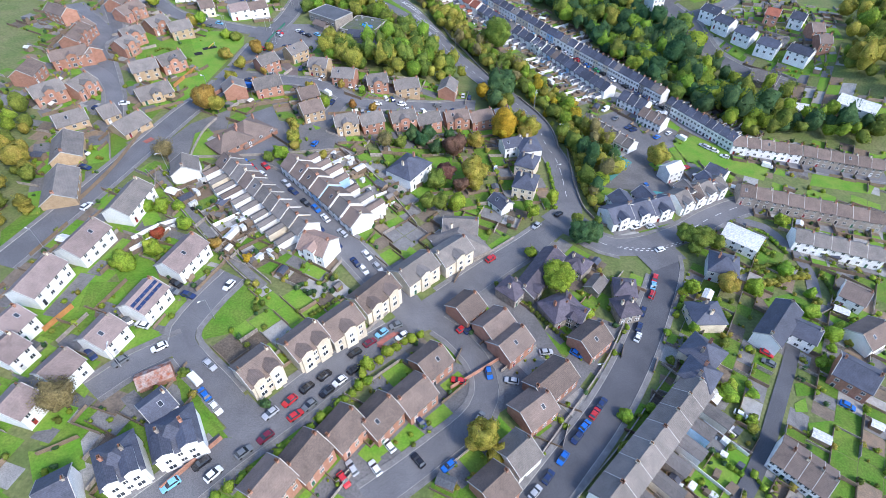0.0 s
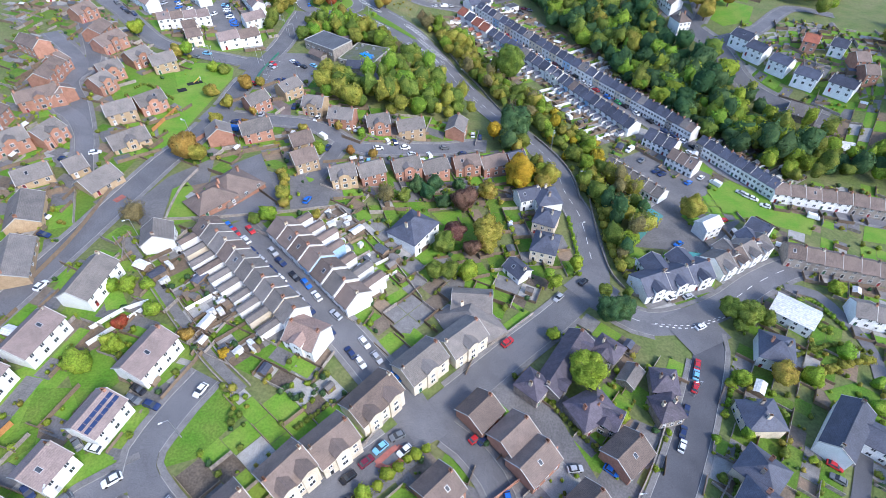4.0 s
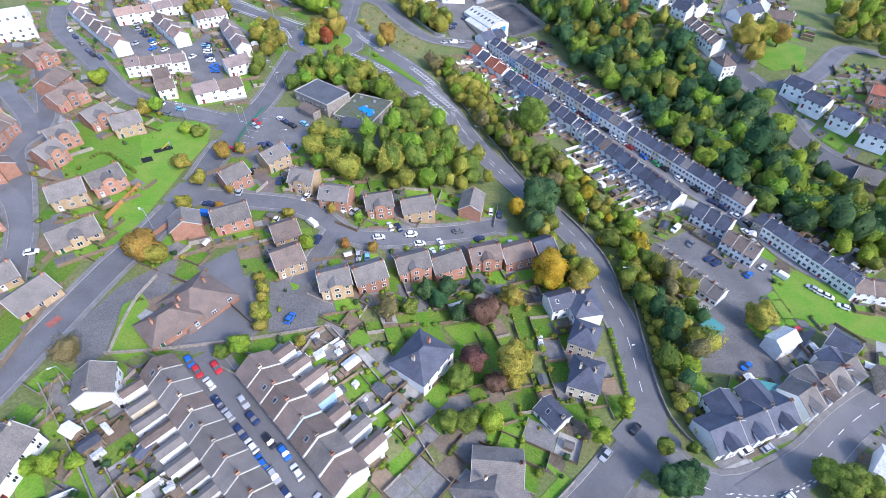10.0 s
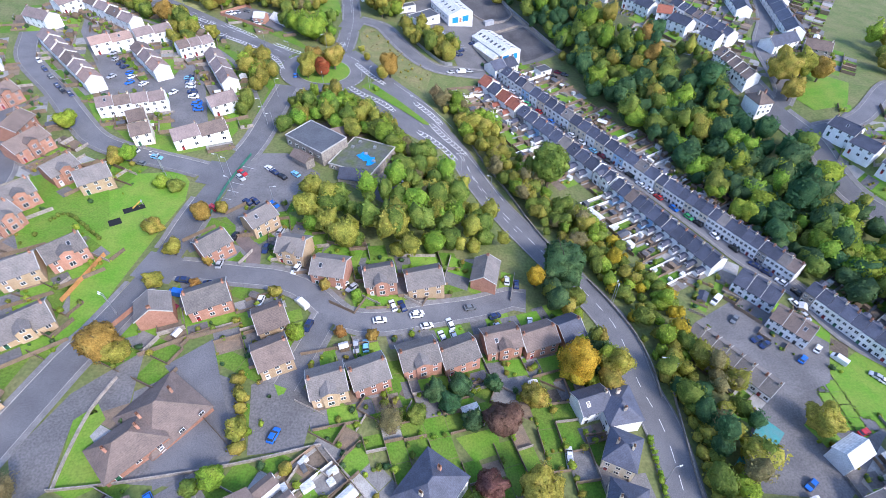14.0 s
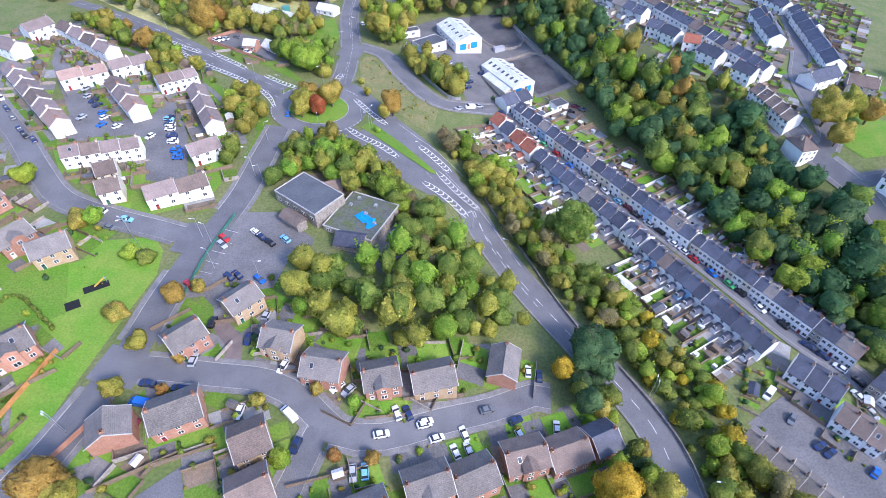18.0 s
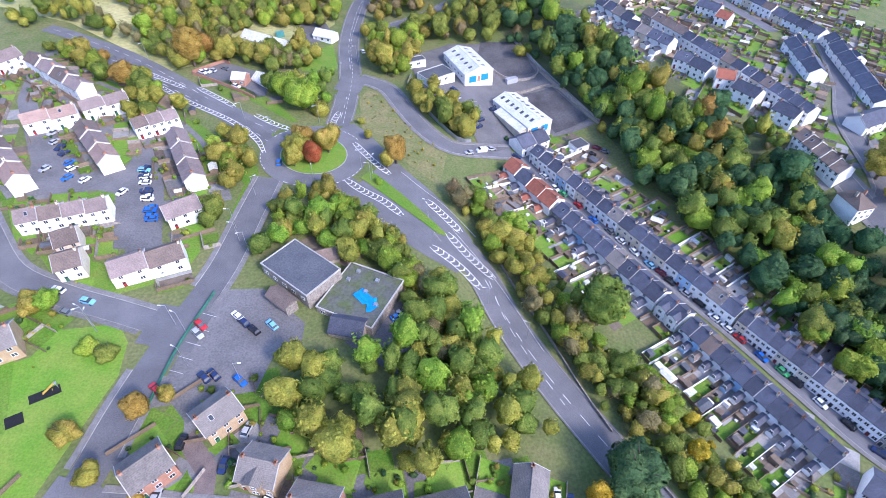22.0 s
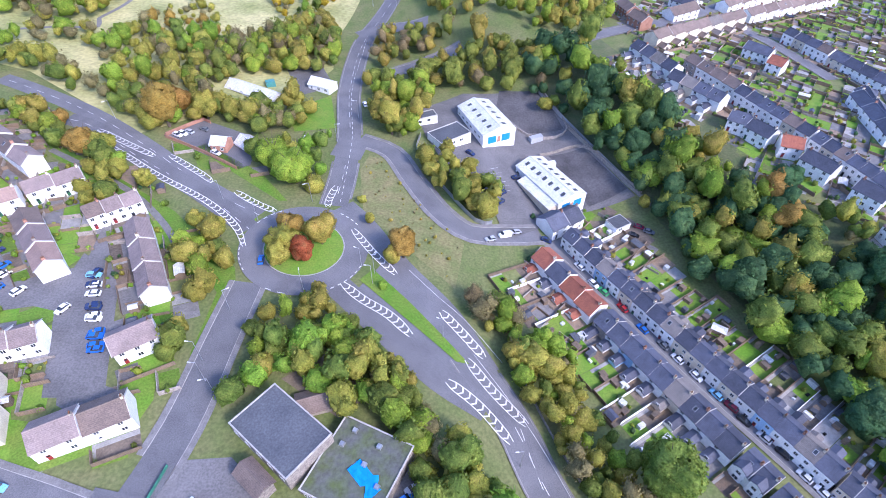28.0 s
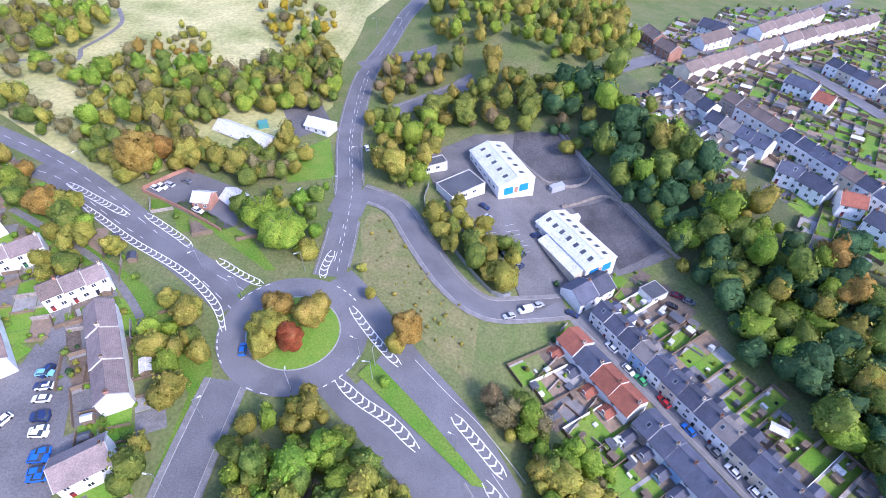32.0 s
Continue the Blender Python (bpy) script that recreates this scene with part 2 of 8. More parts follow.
class Solid:
    """Boxes and prisms gathered into one mesh."""

    def __init__(self):
        self.v, self.f, self.s = [], [], []

    def add(self, verts, faces, slot=0):
        k = len(self.v)
        self.v += verts
        self.f += [[i + k for i in f] for f in faces]
        self.s += [slot] * len(faces)

    def box(self, x0, y0, z0, x1, y1, z1, slot=0, taper=0.0):
        t = taper
        self.add([(x0, y0, z0), (x1, y0, z0), (x1, y1, z0), (x0, y1, z0), (x0 + t, y0 + t, z1), (x1 - t, y0 + t, z1), (x1 - t, y1 - t, z1), (x0 + t, y1 - t, z1)],
                 [(3, 2, 1, 0), (4, 5, 6, 7), (0, 1, 5, 4), (1, 2, 6, 5), (2, 3, 7, 6), (3, 0, 4, 7)], slot)

    def prism(self, profile, x0, x1, slot=0):
        """A profile of (y, z), anticlockwise seen from +x, drawn out from x0 to x1."""
        n = len(profile)
        self.add([(x0, y, z) for y, z in profile] + [(x1, y, z) for y, z in profile],
                 [list(range(n))[::-1], list(range(n, 2 * n))] + [(i, (i + 1) % n, (i + 1) % n + n, i + n) for i in range(n)], slot)

    def tube(self, x, y, z0, z1, r0, r1, sides=8, slot=0):
        a = [2 * math.pi * i / sides for i in range(sides)]
        self.add([(x + r0 * math.cos(t), y + r0 * math.sin(t), z0) for t in a] + [(x + r1 * math.cos(t), y + r1 * math.sin(t), z1) for t in a],
                 [list(range(sides))[::-1], list(range(sides, 2 * sides))] + [(i, (i + 1) % sides, (i + 1) % sides + sides, i + sides) for i in range(sides)], slot)

    def mesh(self, name, mats, smooth=False):
        return mesh(name, self.v, self.f, mats, self.s, smooth)


# ---- parts of houses ----


PITCH = 0.62


@functools.lru_cache(maxsize=None)
def wall_mesh(length, depth, ridge, wall, hip):
    s, e = Solid(), ridge - depth / 2 * PITCH
    if hip:
        s.box(-length / 2, -depth / 2, -2, length / 2, depth / 2, e)
    else:
        s.prism([(-depth / 2, -2), (depth / 2, -2), (depth / 2, e), (0, ridge - 0.02), (-depth / 2, e)], -length / 2, length / 2)
    return s.mesh("wall", [WALL[wall]])


@functools.lru_cache(maxsize=None)
def roof_mesh(length, depth, ridge, roof, hip, over):
    s, e, o = Solid(), ridge - depth / 2 * PITCH, 0.35
    lo = e - o * PITCH
    if hip:
        a, b, r = length / 2 + o, depth / 2 + o, max(length / 2 - depth / 2, 0.3)
        t = 0.14
        v = [(-a, -b, lo), (a, -b, lo), (a, b, lo), (-a, b, lo), (-a, -b, lo + t), (a, -b, lo + t), (a, b, lo + t), (-a, b, lo + t), (-r, 0, ridge + t), (r, 0, ridge + t)]
        s.add(v, [(3, 2, 1, 0), (0, 1, 5, 4), (1, 2, 6, 5), (2, 3, 7, 6), (3, 0, 4, 7), (4, 5, 9, 8), (6, 7, 8, 9), (5, 6, 9), (7, 4, 8)])
        s.box(-r - 0.1, -0.12, ridge + t - 0.03, r + 0.1, 0.12, ridge + t + 0.09)
    else:
        b = depth / 2 + o
        s.prism([(-b, lo), (0, ridge), (b, lo), (b, lo + 0.16), (0, ridge + 0.17), (-b, lo + 0.16)], -length / 2 - over, length / 2 + over)
        s.prism([(-0.2, ridge + 0.08), (0.2, ridge + 0.08), (0.09, ridge + 0.26), (-0.09, ridge + 0.26)], -length / 2 - over, length / 2 + over)
    return s.mesh("roof", [ROOF[roof]])


@functools.lru_cache(maxsize=None)
def verge_mesh(depth, ridge):
    s, e, o = Solid(), ridge - depth / 2 * PITCH, 0.38
    lo, b = e - o * PITCH, depth / 2 + o
    s.prism([(-b, lo - 0.08), (0, ridge - 0.08), (b, lo - 0.08), (b, lo + 0.2), (0, ridge + 0.23), (-b, lo + 0.2)], -0.08, 0.08)
    return s.mesh("verge", [CEMENT])


@functools.lru_cache(maxsize=None)
def chimney_mesh(wall):
    s = Solid()
    s.box(-0.28, -0.45, -1.2, 0.28, 0.45, 0.75)
    s.box(-0.34, -0.5, 0.62, 0.34, 0.5, 0.75)
    for y in (-0.22, 0.22):
        s.tube(0, y, 0.75, 1.1, 0.11, 0.09, 6, 1)
    return s.mesh("chimney", [WALL[wall], POT])


@functools.lru_cache(maxsize=None)
def window_mesh(w, h):
    """Looks along -y; its back lies on y = 0. A frame with two recessed panes."""
    f, o, i = 0.1, -0.09, -0.04
    xs, zs = [-w / 2, -w / 2 + f, -0.05, 0.05, w / 2 - f, w / 2], [0, f, h - f, h]
    V = [(x, o, z) for z in zs for x in xs]
    Fc, S = [], []
    for r in range(3):
        for c in range(5):
            q = [r * 6 + c, r * 6 + c + 1, (r + 1) * 6 + c + 1, (r + 1) * 6 + c]
            if r == 1 and c in (1, 3):
                k = len(V)
                V += [(V[j][0], i, V[j][2]) for j in q]
                Fc.append((k, k + 1, k + 2, k + 3))
                S.append(1)
                for e in range(4):
                    Fc.append((q[e], q[(e + 1) % 4], k + (e + 1) % 4, k + e))
                    S.append(0)
            else:
                Fc.append(q)
                S.append(0)
    k = len(V)
    rim = [0, 5, 23, 18]
    V += [(V[j][0], 0.03, V[j][2]) for j in rim]
    edge = [list(range(0, 6)), [5, 11, 17, 23], list(range(23, 17, -1)), [18, 12, 6, 0]]
    for e in range(4):
        Fc.append([k + e] + [k + (e + 1) % 4] + edge[e][::-1])
        S.append(0)
    return mesh("window", V, Fc, [TRIM, GLASS], S)


DOORS = [material("door_" + n, c, None, 1.0, rough=0.4, bump=0.02) for n, c in (("white", (0.7, 0.7, 0.7)), ("red", (0.3, 0.03, 0.03)), ("green", (0.04, 0.14, 0.07)), ("black", (0.03, 0.03, 0.035)))]


@functools.lru_cache(maxsize=None)
def door_mesh(k):
    s = Solid()
    s.box(-0.45, -0.06, 0, 0.45, 0.02, 2.0, 0)
    s.box(-0.55, -0.1, 0, -0.45, 0.02, 2.1, 1)
    s.box(0.45, -0.1, 0, 0.55, 0.02, 2.1, 1)
    s.box(-0.55, -0.1, 2.0, 0.55, 0.02, 2.12, 1)
    s.box(-0.3, -0.08, 1.3, 0.3, -0.05, 1.8, 2)
    return s.mesh("door", [DOORS[k], TRIM, GLASS])


@functools.lru_cache(maxsize=None)
def wing_wall_mesh(w, d, h, wall):
    s = Solid()
    s.prism([(-w / 2, -2), (w / 2, -2), (w / 2, h - w / 2 * 0.45), (0, h), (-w / 2, h - w / 2 * 0.45)], 0, d)
    return s.mesh("rear_wing", [WALL[wall]])


@functools.lru_cache(maxsize=None)
def wing_roof_mesh(w, d, h, roof):
    s, b = Solid(), w / 2 + 0.2
    lo = h - b * 0.45
    s.prism([(-b, lo), (0, h), (b, lo), (b, lo + 0.14), (0, h + 0.15), (-b, lo + 0.14)], 0, d + 0.2)
    return s.mesh("rear_roof", [ROOF[roof]])


ROOF_WORDS = {"mauve": "faded mauve tiled", "grey": "grey tiled", "brown": "brown tiled", "slate": "dark slate", "purple": "purplish slate", "pink": "faded pink tiled", "red": "red clay tiled", "white": "pale metal sheet", "flat": "flat felted"}
WALL_WORDS = {"white": "white rendered", "cream": "cream rendered", "brick": "red brick", "yellow": "buff brick", "stone": "grey stone", "blue": "pale blue rendered"}
GARDENS = []
SPOTS = []         # footprints taken: x, y, radius
rnd = random.Random(7)


@functools.lru_cache(maxsize=None)
def skylight_mesh():
    s = Solid()
    s.box(-0.5, -0.7, -0.05, 0.5, 0.7, 0.06, 0)
    s.box(-0.4, -0.6, 0.05, 0.4, 0.6, 0.075, 1)
    return s.mesh("skylight", [STEEL, GLASS])


def one_house(x, y, yaw, length, depth, ridge, wall, roof, kind, label, group="", hip=0, wing=0, gables=0, ends=(-1, 1), over=0.15, windows=2, front=-1, chimneys=1, shed=0, base=None):
    """A house with its ridge along its own x. front: the side (of y) that the door is on."""
    length, depth, ridge = round(length, 1), round(depth, 1), round(ridge, 1)
    z = ter(x, y) if base is None else base
    ob = thing(kind, pose(x, y, z, 0, 0, yaw), label, "house" if not shed else "warehouse", group)
    e = ridge - depth / 2 * PITCH
    SPOTS.append((x, y, max(length, depth) / 2))
    part("wall", wall_mesh(length, depth, ridge, wall, hip), ob)
    part("roof", roof_mesh(length, depth, ridge, roof, hip, over), ob, ROOF_WORDS[roof] + " roof")
    if not hip and not shed and roof != "white":
        for sx in ends:
            part("verge", verge_mesh(depth, ridge), ob, "", pose(sx * (length / 2 + over), 0, 0))
    if chimneys and not shed and roof != "white":
        for k in range(chimneys):
            cx = (length / 2 - 0.5) * (1 if k == 0 else -1)
            part("chimney", chimney_mesh("brick" if wall in ("brick", "yellow") else rnd.choice(["brick", "cream", "stone"])), ob, "", pose(cx * (0.55 if hip else 1), 0, ridge + 0.1))
    if not shed and not hip and length > 4 and rnd.random() < 0.13:
        v = -depth * 0.22
        part("skylight", skylight_mesh(), ob, "", Matrix.Translation((rnd.uniform(-0.25, 0.25) * length, v, ridge + v * PITCH + 0.17)) @ Matrix.Rotation(math.atan(PITCH), 4, "X"))
    storeys = 2 if e > 3.9 else 1
    n = max(1, windows)
    for side in (-1, 1) if abs(yaw) > 72 or front > 0 else (-1,):
        back = Matrix.Rotation(0 if side < 0 else math.pi, 4, "Z")
        for st in range(storeys):
            for i in range(n):
                px = (i + 0.5) / n * length - length / 2
                if st == 0 and i == 0 and side == front:
                    part("door", door_mesh(rnd.randrange(4)), ob, "", Matrix.Translation((px, side * depth / 2, 0.15)) @ back)
                    continue
                if side != front and (st == 0 or i % 2) and wing:
                    continue
                part("window", window_mesh(1.3 if st == 0 else 1.15, 1.25), ob, "", Matrix.Translation((px, side * depth / 2, 0.9 if st == 0 else min(3.35, e - 1.5))) @ back)
    if wing:
        w = round(length * 0.52, 1)
        low = abs(wing) > 1
        d = rnd.choice([3.5, 4.0, 5.0]) if low else rnd.choice([5.6, 6.4, 7.4])
        h = round(e - (1.9 if low else rnd.choice([0.1, 0.4, 1.0])), 1)
        wing = 1 if wing > 0 else -1
        m = pose(-length * 0.2, wing * depth / 2, 0, 0, 0, 90 * wing)
        wg = part("rear_wing", wing_wall_mesh(w, d, h, wall), ob, "", m)
        part("rear_roof", wing_roof_mesh(w, d, h, roof), wg)
        part("window", window_mesh(1.15, 1.25), wg, "", pose(d, 0, 2.6, 0, 0, 90))
    for g in range(gables):
        px = (g + 0.5) / gables * length - length / 2
        w = round(min(3.6, length / gables * 0.7), 1)
        gw = part("front_gable", gable_mesh(w, depth / 2 + 0.5, ridge - 0.7, wall), ob, "", pose(px, 0, 0, 0, 0, 90 * front))
        part("gable_roof", wing_roof_mesh(w, round(depth / 2 + 0.7, 1), ridge - 0.7, roof), gw)
        part("window", window_mesh(1.3, 1.3), gw, "", pose(depth / 2 + 0.5, 0, 3.4, 0, 0, 90))
        part("window", window_mesh(1.6, 1.5), gw, "", pose(depth / 2 + 0.5, 0, 0.8, 0, 0, 90))
    return ob


@functools.lru_cache(maxsize=None)
def gable_mesh(w, d, h, wall):
    s = Solid()
    s.prism([(-w / 2, -2), (w / 2, -2), (w / 2, h - w / 2 * 0.45), (0, h), (-w / 2, h - w / 2 * 0.45)], 0, d)
    return s.mesh("front_gable", [WALL[wall]])


def line_up(x1, y1, x2, y2):
    """Middle, length and yaw of a ridge, turned so that its own -y side looks towards -y."""
    if x2 < x1:
        x1, y1, x2, y2 = x2, y2, x1, y1
    return (x1 + x2) / 2, (y1 + y2) / 2, math.hypot(x2 - x1, y2 - y1), math.degrees(math.atan2(y2 - y1, x2 - x1))


def houses(x1, y1, x2, y2, n, depth, ridge, wall, roof, gables=0, shed=0, hip=0):
    """A detached house or a pair under one roof."""
    x, y, length, yaw = line_up(x1, y1, x2, y2)
    length = max(length, 6)
    if ridge > 5.1 and not shed:
        GARDENS.append((x, y, length, yaw, depth))
    what = "warehouse" if shed else "detached house" if n == 1 else "pair of semi-detached houses"
    name = "warehouse" if shed else "detached_house" if n == 1 else "semi_detached_houses"
    if ridge < 5.6 and not shed:
        name, what = ("bungalow", "bungalow") if ridge > 5.1 else ("outbuilding", "outbuilding")
    return one_house(x, y, yaw, length, depth, ridge, wall, roof, name, "%s %s with a %s roof" % (WALL_WORDS[wall], what, ROOF_WORDS[roof]),
                     gables=gables, windows=2 if length < 8 else 3 if length < 12 else 4, chimneys=0 if shed or n == 0 else min(n, 2), shed=shed, over=0.3)


def villa(x1, y1, x2, y2, n, depth, ridge, wall, roof, hip=0, gables=0):
    x, y, length, yaw = line_up(x1, y1, x2, y2)
    if hip:
        length += depth * 0.12
    return one_house(x, y, yaw, max(length, 7), depth, ridge, wall, roof, "villa", "%s villa with a %s %s roof" % (WALL_WORDS[wall], "hipped" if hip else "gabled", ROOF_WORDS[roof]),
                     hip=hip, gables=gables, windows=3, chimneys=2, over=0.3)


def terrace(x1, y1, x2, y2, n, depth, ridge, wall, roof, wing=0, gables=0):
    """A row of n houses; each stands at its own ground height. wing: side of the rear wings (of the row's own y)."""
    x, y, length, yaw = line_up(x1, y1, x2, y2)
    w = length / n
    ux, uy = math.cos(radians(yaw)), math.sin(radians(yaw))
    for i in range(n):
        t = (i + 0.5) * w - length / 2
        wl = wall
        if wall == "white" and wing and rnd.random() < 0.2:
            wl = rnd.choice(["cream", "cream", "cream", "blue", "stone"])
        rf = roof
        if roof == "slate":
            rf = rnd.choice(["grey", "brown"]) if rnd.random() < 0.09 else "slate"
        elif roof == "red":
            rf = "slate" if i == 1 else "red"
        elif roof == "mauve":
            rf = rnd.choice(["mauve", "mauve", "pink", "brown", "mauve"])
        elif rnd.random() < 0.12:
            rf = rnd.choice(["grey", "brown"])
        one_house(x + ux * t, y + uy * t, yaw, w, depth, ridge, wl, rf, "terraced_house", "%s terraced house with a %s roof" % (WALL_WORDS[wl], ROOF_WORDS[rf]),
                  "terrace", wing=wing, gables=min(gables, 1), windows=2, front=(-1 if wing > 0 else 1) if wing else -1, over=0.0, ends=() if abs(wing) > 1 and i % 6 else (1,))


# ---- ground, roads ----
def grid_sheet(name, x0, y0, x1, y1, step, mat, lift=0.0):
    nx, ny = int((x1 - x0) / step), int((y1 - y0) / step)
    v = [(x0 + i * step, y0 + j * step, ter(x0 + i * step, y0 + j * step) + lift) for j in range(ny + 1) for i in range(nx + 1)]
    f = [(j * (nx + 1) + i, j * (nx + 1) + i + 1, (j + 1) * (nx + 1) + i + 1, (j + 1) * (nx + 1) + i) for j in range(ny) for i in range(nx)]
    return mesh(name, v, f, mat, smooth=True)


def smooth_line(pts, step=4.0):
    """A Catmull-Rom line through the points."""
    P = [Vector(p) for p in pts]
    P = [P[0] * 2 - P[1]] + P + [P[-1] * 2 - P[-2]]
    o = []
    for i in range(1, len(P) - 2):
        n = max(1, int((P[i + 1] - P[i]).length / step))
        for k in range(n):
            t = k / n
            a, b, c, d = P[i - 1], P[i], P[i + 1], P[i + 2]
            o.append(0.5 * (2 * b + (c - a) * t + (2 * a - 5 * b + 4 * c - d) * t * t + (3 * b - a - 3 * c + d) * t ** 3))
    return o + [P[-2]]


def side(line, i):
    d = line[min(i + 1, len(line) - 1)] - line[max(i - 1, 0)]
    d.normalize()
    return Vector((-d.y, d.x))


def ribbon(s, line, o0, o1, lift, slot=0, keep=None):
    """A strip along a line between two offsets, laid on the ground."""
    for i in range(len(line) - 1):
        n0, n1 = side(line, i), side(line, i + 1)
        q = [line[i] + n0 * o0, line[i + 1] + n1 * o0, line[i + 1] + n1 * o1, line[i] + n0 * o1]
        if keep and not keep((q[0] + q[2]) / 2):
            continue
        s.add([(p.x, p.y, ter(p.x, p.y) + lift) for p in q], [(3, 2, 1, 0) if o1 > o0 else (0, 1, 2, 3)], slot)


LAID = []          # pieces of land already in use


def patch(name, pts, mat, lift, label="", kind="structure", step=4.0):
    """A piece of ground cover with any outline, laid on the ground."""
    LAID.append(pts)
    step = 8.0 if name == "meadow" else step
    bm = bmesh.new()
    bm.faces.new([bm.verts.new((x, y, 0)) for x, y in pts])
    xs, ys = [p[0] for p in pts], [p[1] for p in pts]
    for axis, lo, hi in ((0, min(xs), max(xs)), (1, min(ys), max(ys))):
        c = math.floor(lo / step + 1.01) * step
        while c < hi:
            co, no = [0, 0, 0], [0, 0, 0]
            co[axis], no[axis] = c, 1
            bmesh.ops.bisect_plane(bm, geom=bm.verts[:] + bm.edges[:] + bm.faces[:], plane_co=co, plane_no=no)
            c += step
    bmesh.ops.triangulate(bm, faces=bm.faces[:])
    for v in bm.verts:
        v.co.z = ter(v.co.x, v.co.y) + lift
    for f in bm.faces:
        if f.normal.z < 0:
            f.normal_flip()
    me = bpy.data.meshes.new(name)
    bm.to_mesh(me)
    bm.free()
    me.materials.append(mat)
    return tagged(new(name, me), label, "", "", kind)


ROADS = []


DARK_ROADS = set()


def road(width, pts, dashes=0, walk_w=1.6, dark=0):
    if dark:
        DARK_ROADS.add(len(ROADS))
    ROADS.append((width, smooth_line(pts), dashes, walk_w))


NEAR = {}


def near_road(p, skip=None, margin=0.0):
    if not NEAR:
        for k, (w, line, _, _) in enumerate(ROADS):
            for q in line:
                for i in range(-2, 3):
                    for j in range(-2, 3):
                        NEAR.setdefault((int(q.x // 6) + i, int(q.y // 6) + j), []).append((q, w, k))
    return any(k != skip and (q - p).length < w / 2 + margin for q, w, k in NEAR.get((int(p.x // 6), int(p.y // 6)), ()))


def lay_roads():
    for k, (w, line, dashes, walk_w) in enumerate(ROADS):
        s = Solid()
        ribbon(s, line, -w / 2, 0, 0.14 + 0.004 * k)
        ribbon(s, line, 0, w / 2, 0.14 + 0.004 * k)
        tagged(new("road", s.mesh("road", [NEWTAR if k in DARK_ROADS else ASPHALT])), "dark asphalt road" if k in DARK_ROADS else "worn grey asphalt road", "road", "", "structure")
        if walk_w:
            for sg in (-1, 1):
                s = Solid()
                free = lambda p: not near_road(p, k, 0.6)
                ribbon(s, line, sg * (w / 2 + 0.15), sg * (w / 2 + walk_w), 0.27 + 0.002 * k, 0, free)
                ribbon(s, line, sg * w / 2, sg * (w / 2 + 0.15), 0.28 + 0.002 * k, 1, free)
                for i in range(len(line) - 1):
                    n0, n1 = side(line, i), side(line, i + 1)
                    a, b = line[i] + n0 * sg * w / 2, line[i + 1] + n1 * sg * w / 2
                    if free((a + b) / 2 + n0 * sg):
                        za, zb = ter(a.x, a.y), ter(b.x, b.y)
                        s.add([(a.x, a.y, za + 0.1), (b.x, b.y, zb + 0.1), (b.x, b.y, zb + 0.28), (a.x, a.y, za + 0.28)], [(0, 1, 2, 3)], 1)
                if s.f:
                    tagged(new("pavement", s.mesh("pavement", [PAVING, CONCRETE])), "grey paved footway with a concrete kerb", "pavement", "", "structure")
        if dashes:
            s, run = Solid(), 0.0
            fine = smooth_line([tuple(p) for p in line], 1.5)
            for i in range(len(fine) - 1):
                run += 1.5
                if run % 6 < 2.6 and not near_road(fine[i], k, 0.3):
                    ribbon(s, fine[i:i + 2], -0.09, 0.09, 0.19 + 0.004 * k)
            if s.f:
                tagged(new("road_marking", s.mesh("road_marking", [PAINT])), "white dashed centre line on the road", "road marking", "", "structure")


def path(width, pts):
    s = Solid()
    ribbon(s, smooth_line(pts), -width / 2, width / 2, 0.16)
    tagged(new("footpath", s.mesh("footpath", [PAVING])), "narrow grey footpath", "path", "", "structure")


# ---- trees ----
CROWN_NORMALS = {}


@functools.lru_cache(maxsize=None)
def ball(level):
    """Unit directions and triangles of a fine ball."""
    bm = bmesh.new()
    bmesh.ops.create_icosphere(bm, subdivisions=level, radius=1.0)
    bm.verts.ensure_lookup_table()
    v, f = np.array([tuple(p.co) for p in bm.verts]), [tuple(q.index for q in t.verts) for t in bm.faces]
    bm.free()
    return v / np.linalg.norm(v, axis=1)[:, None], f


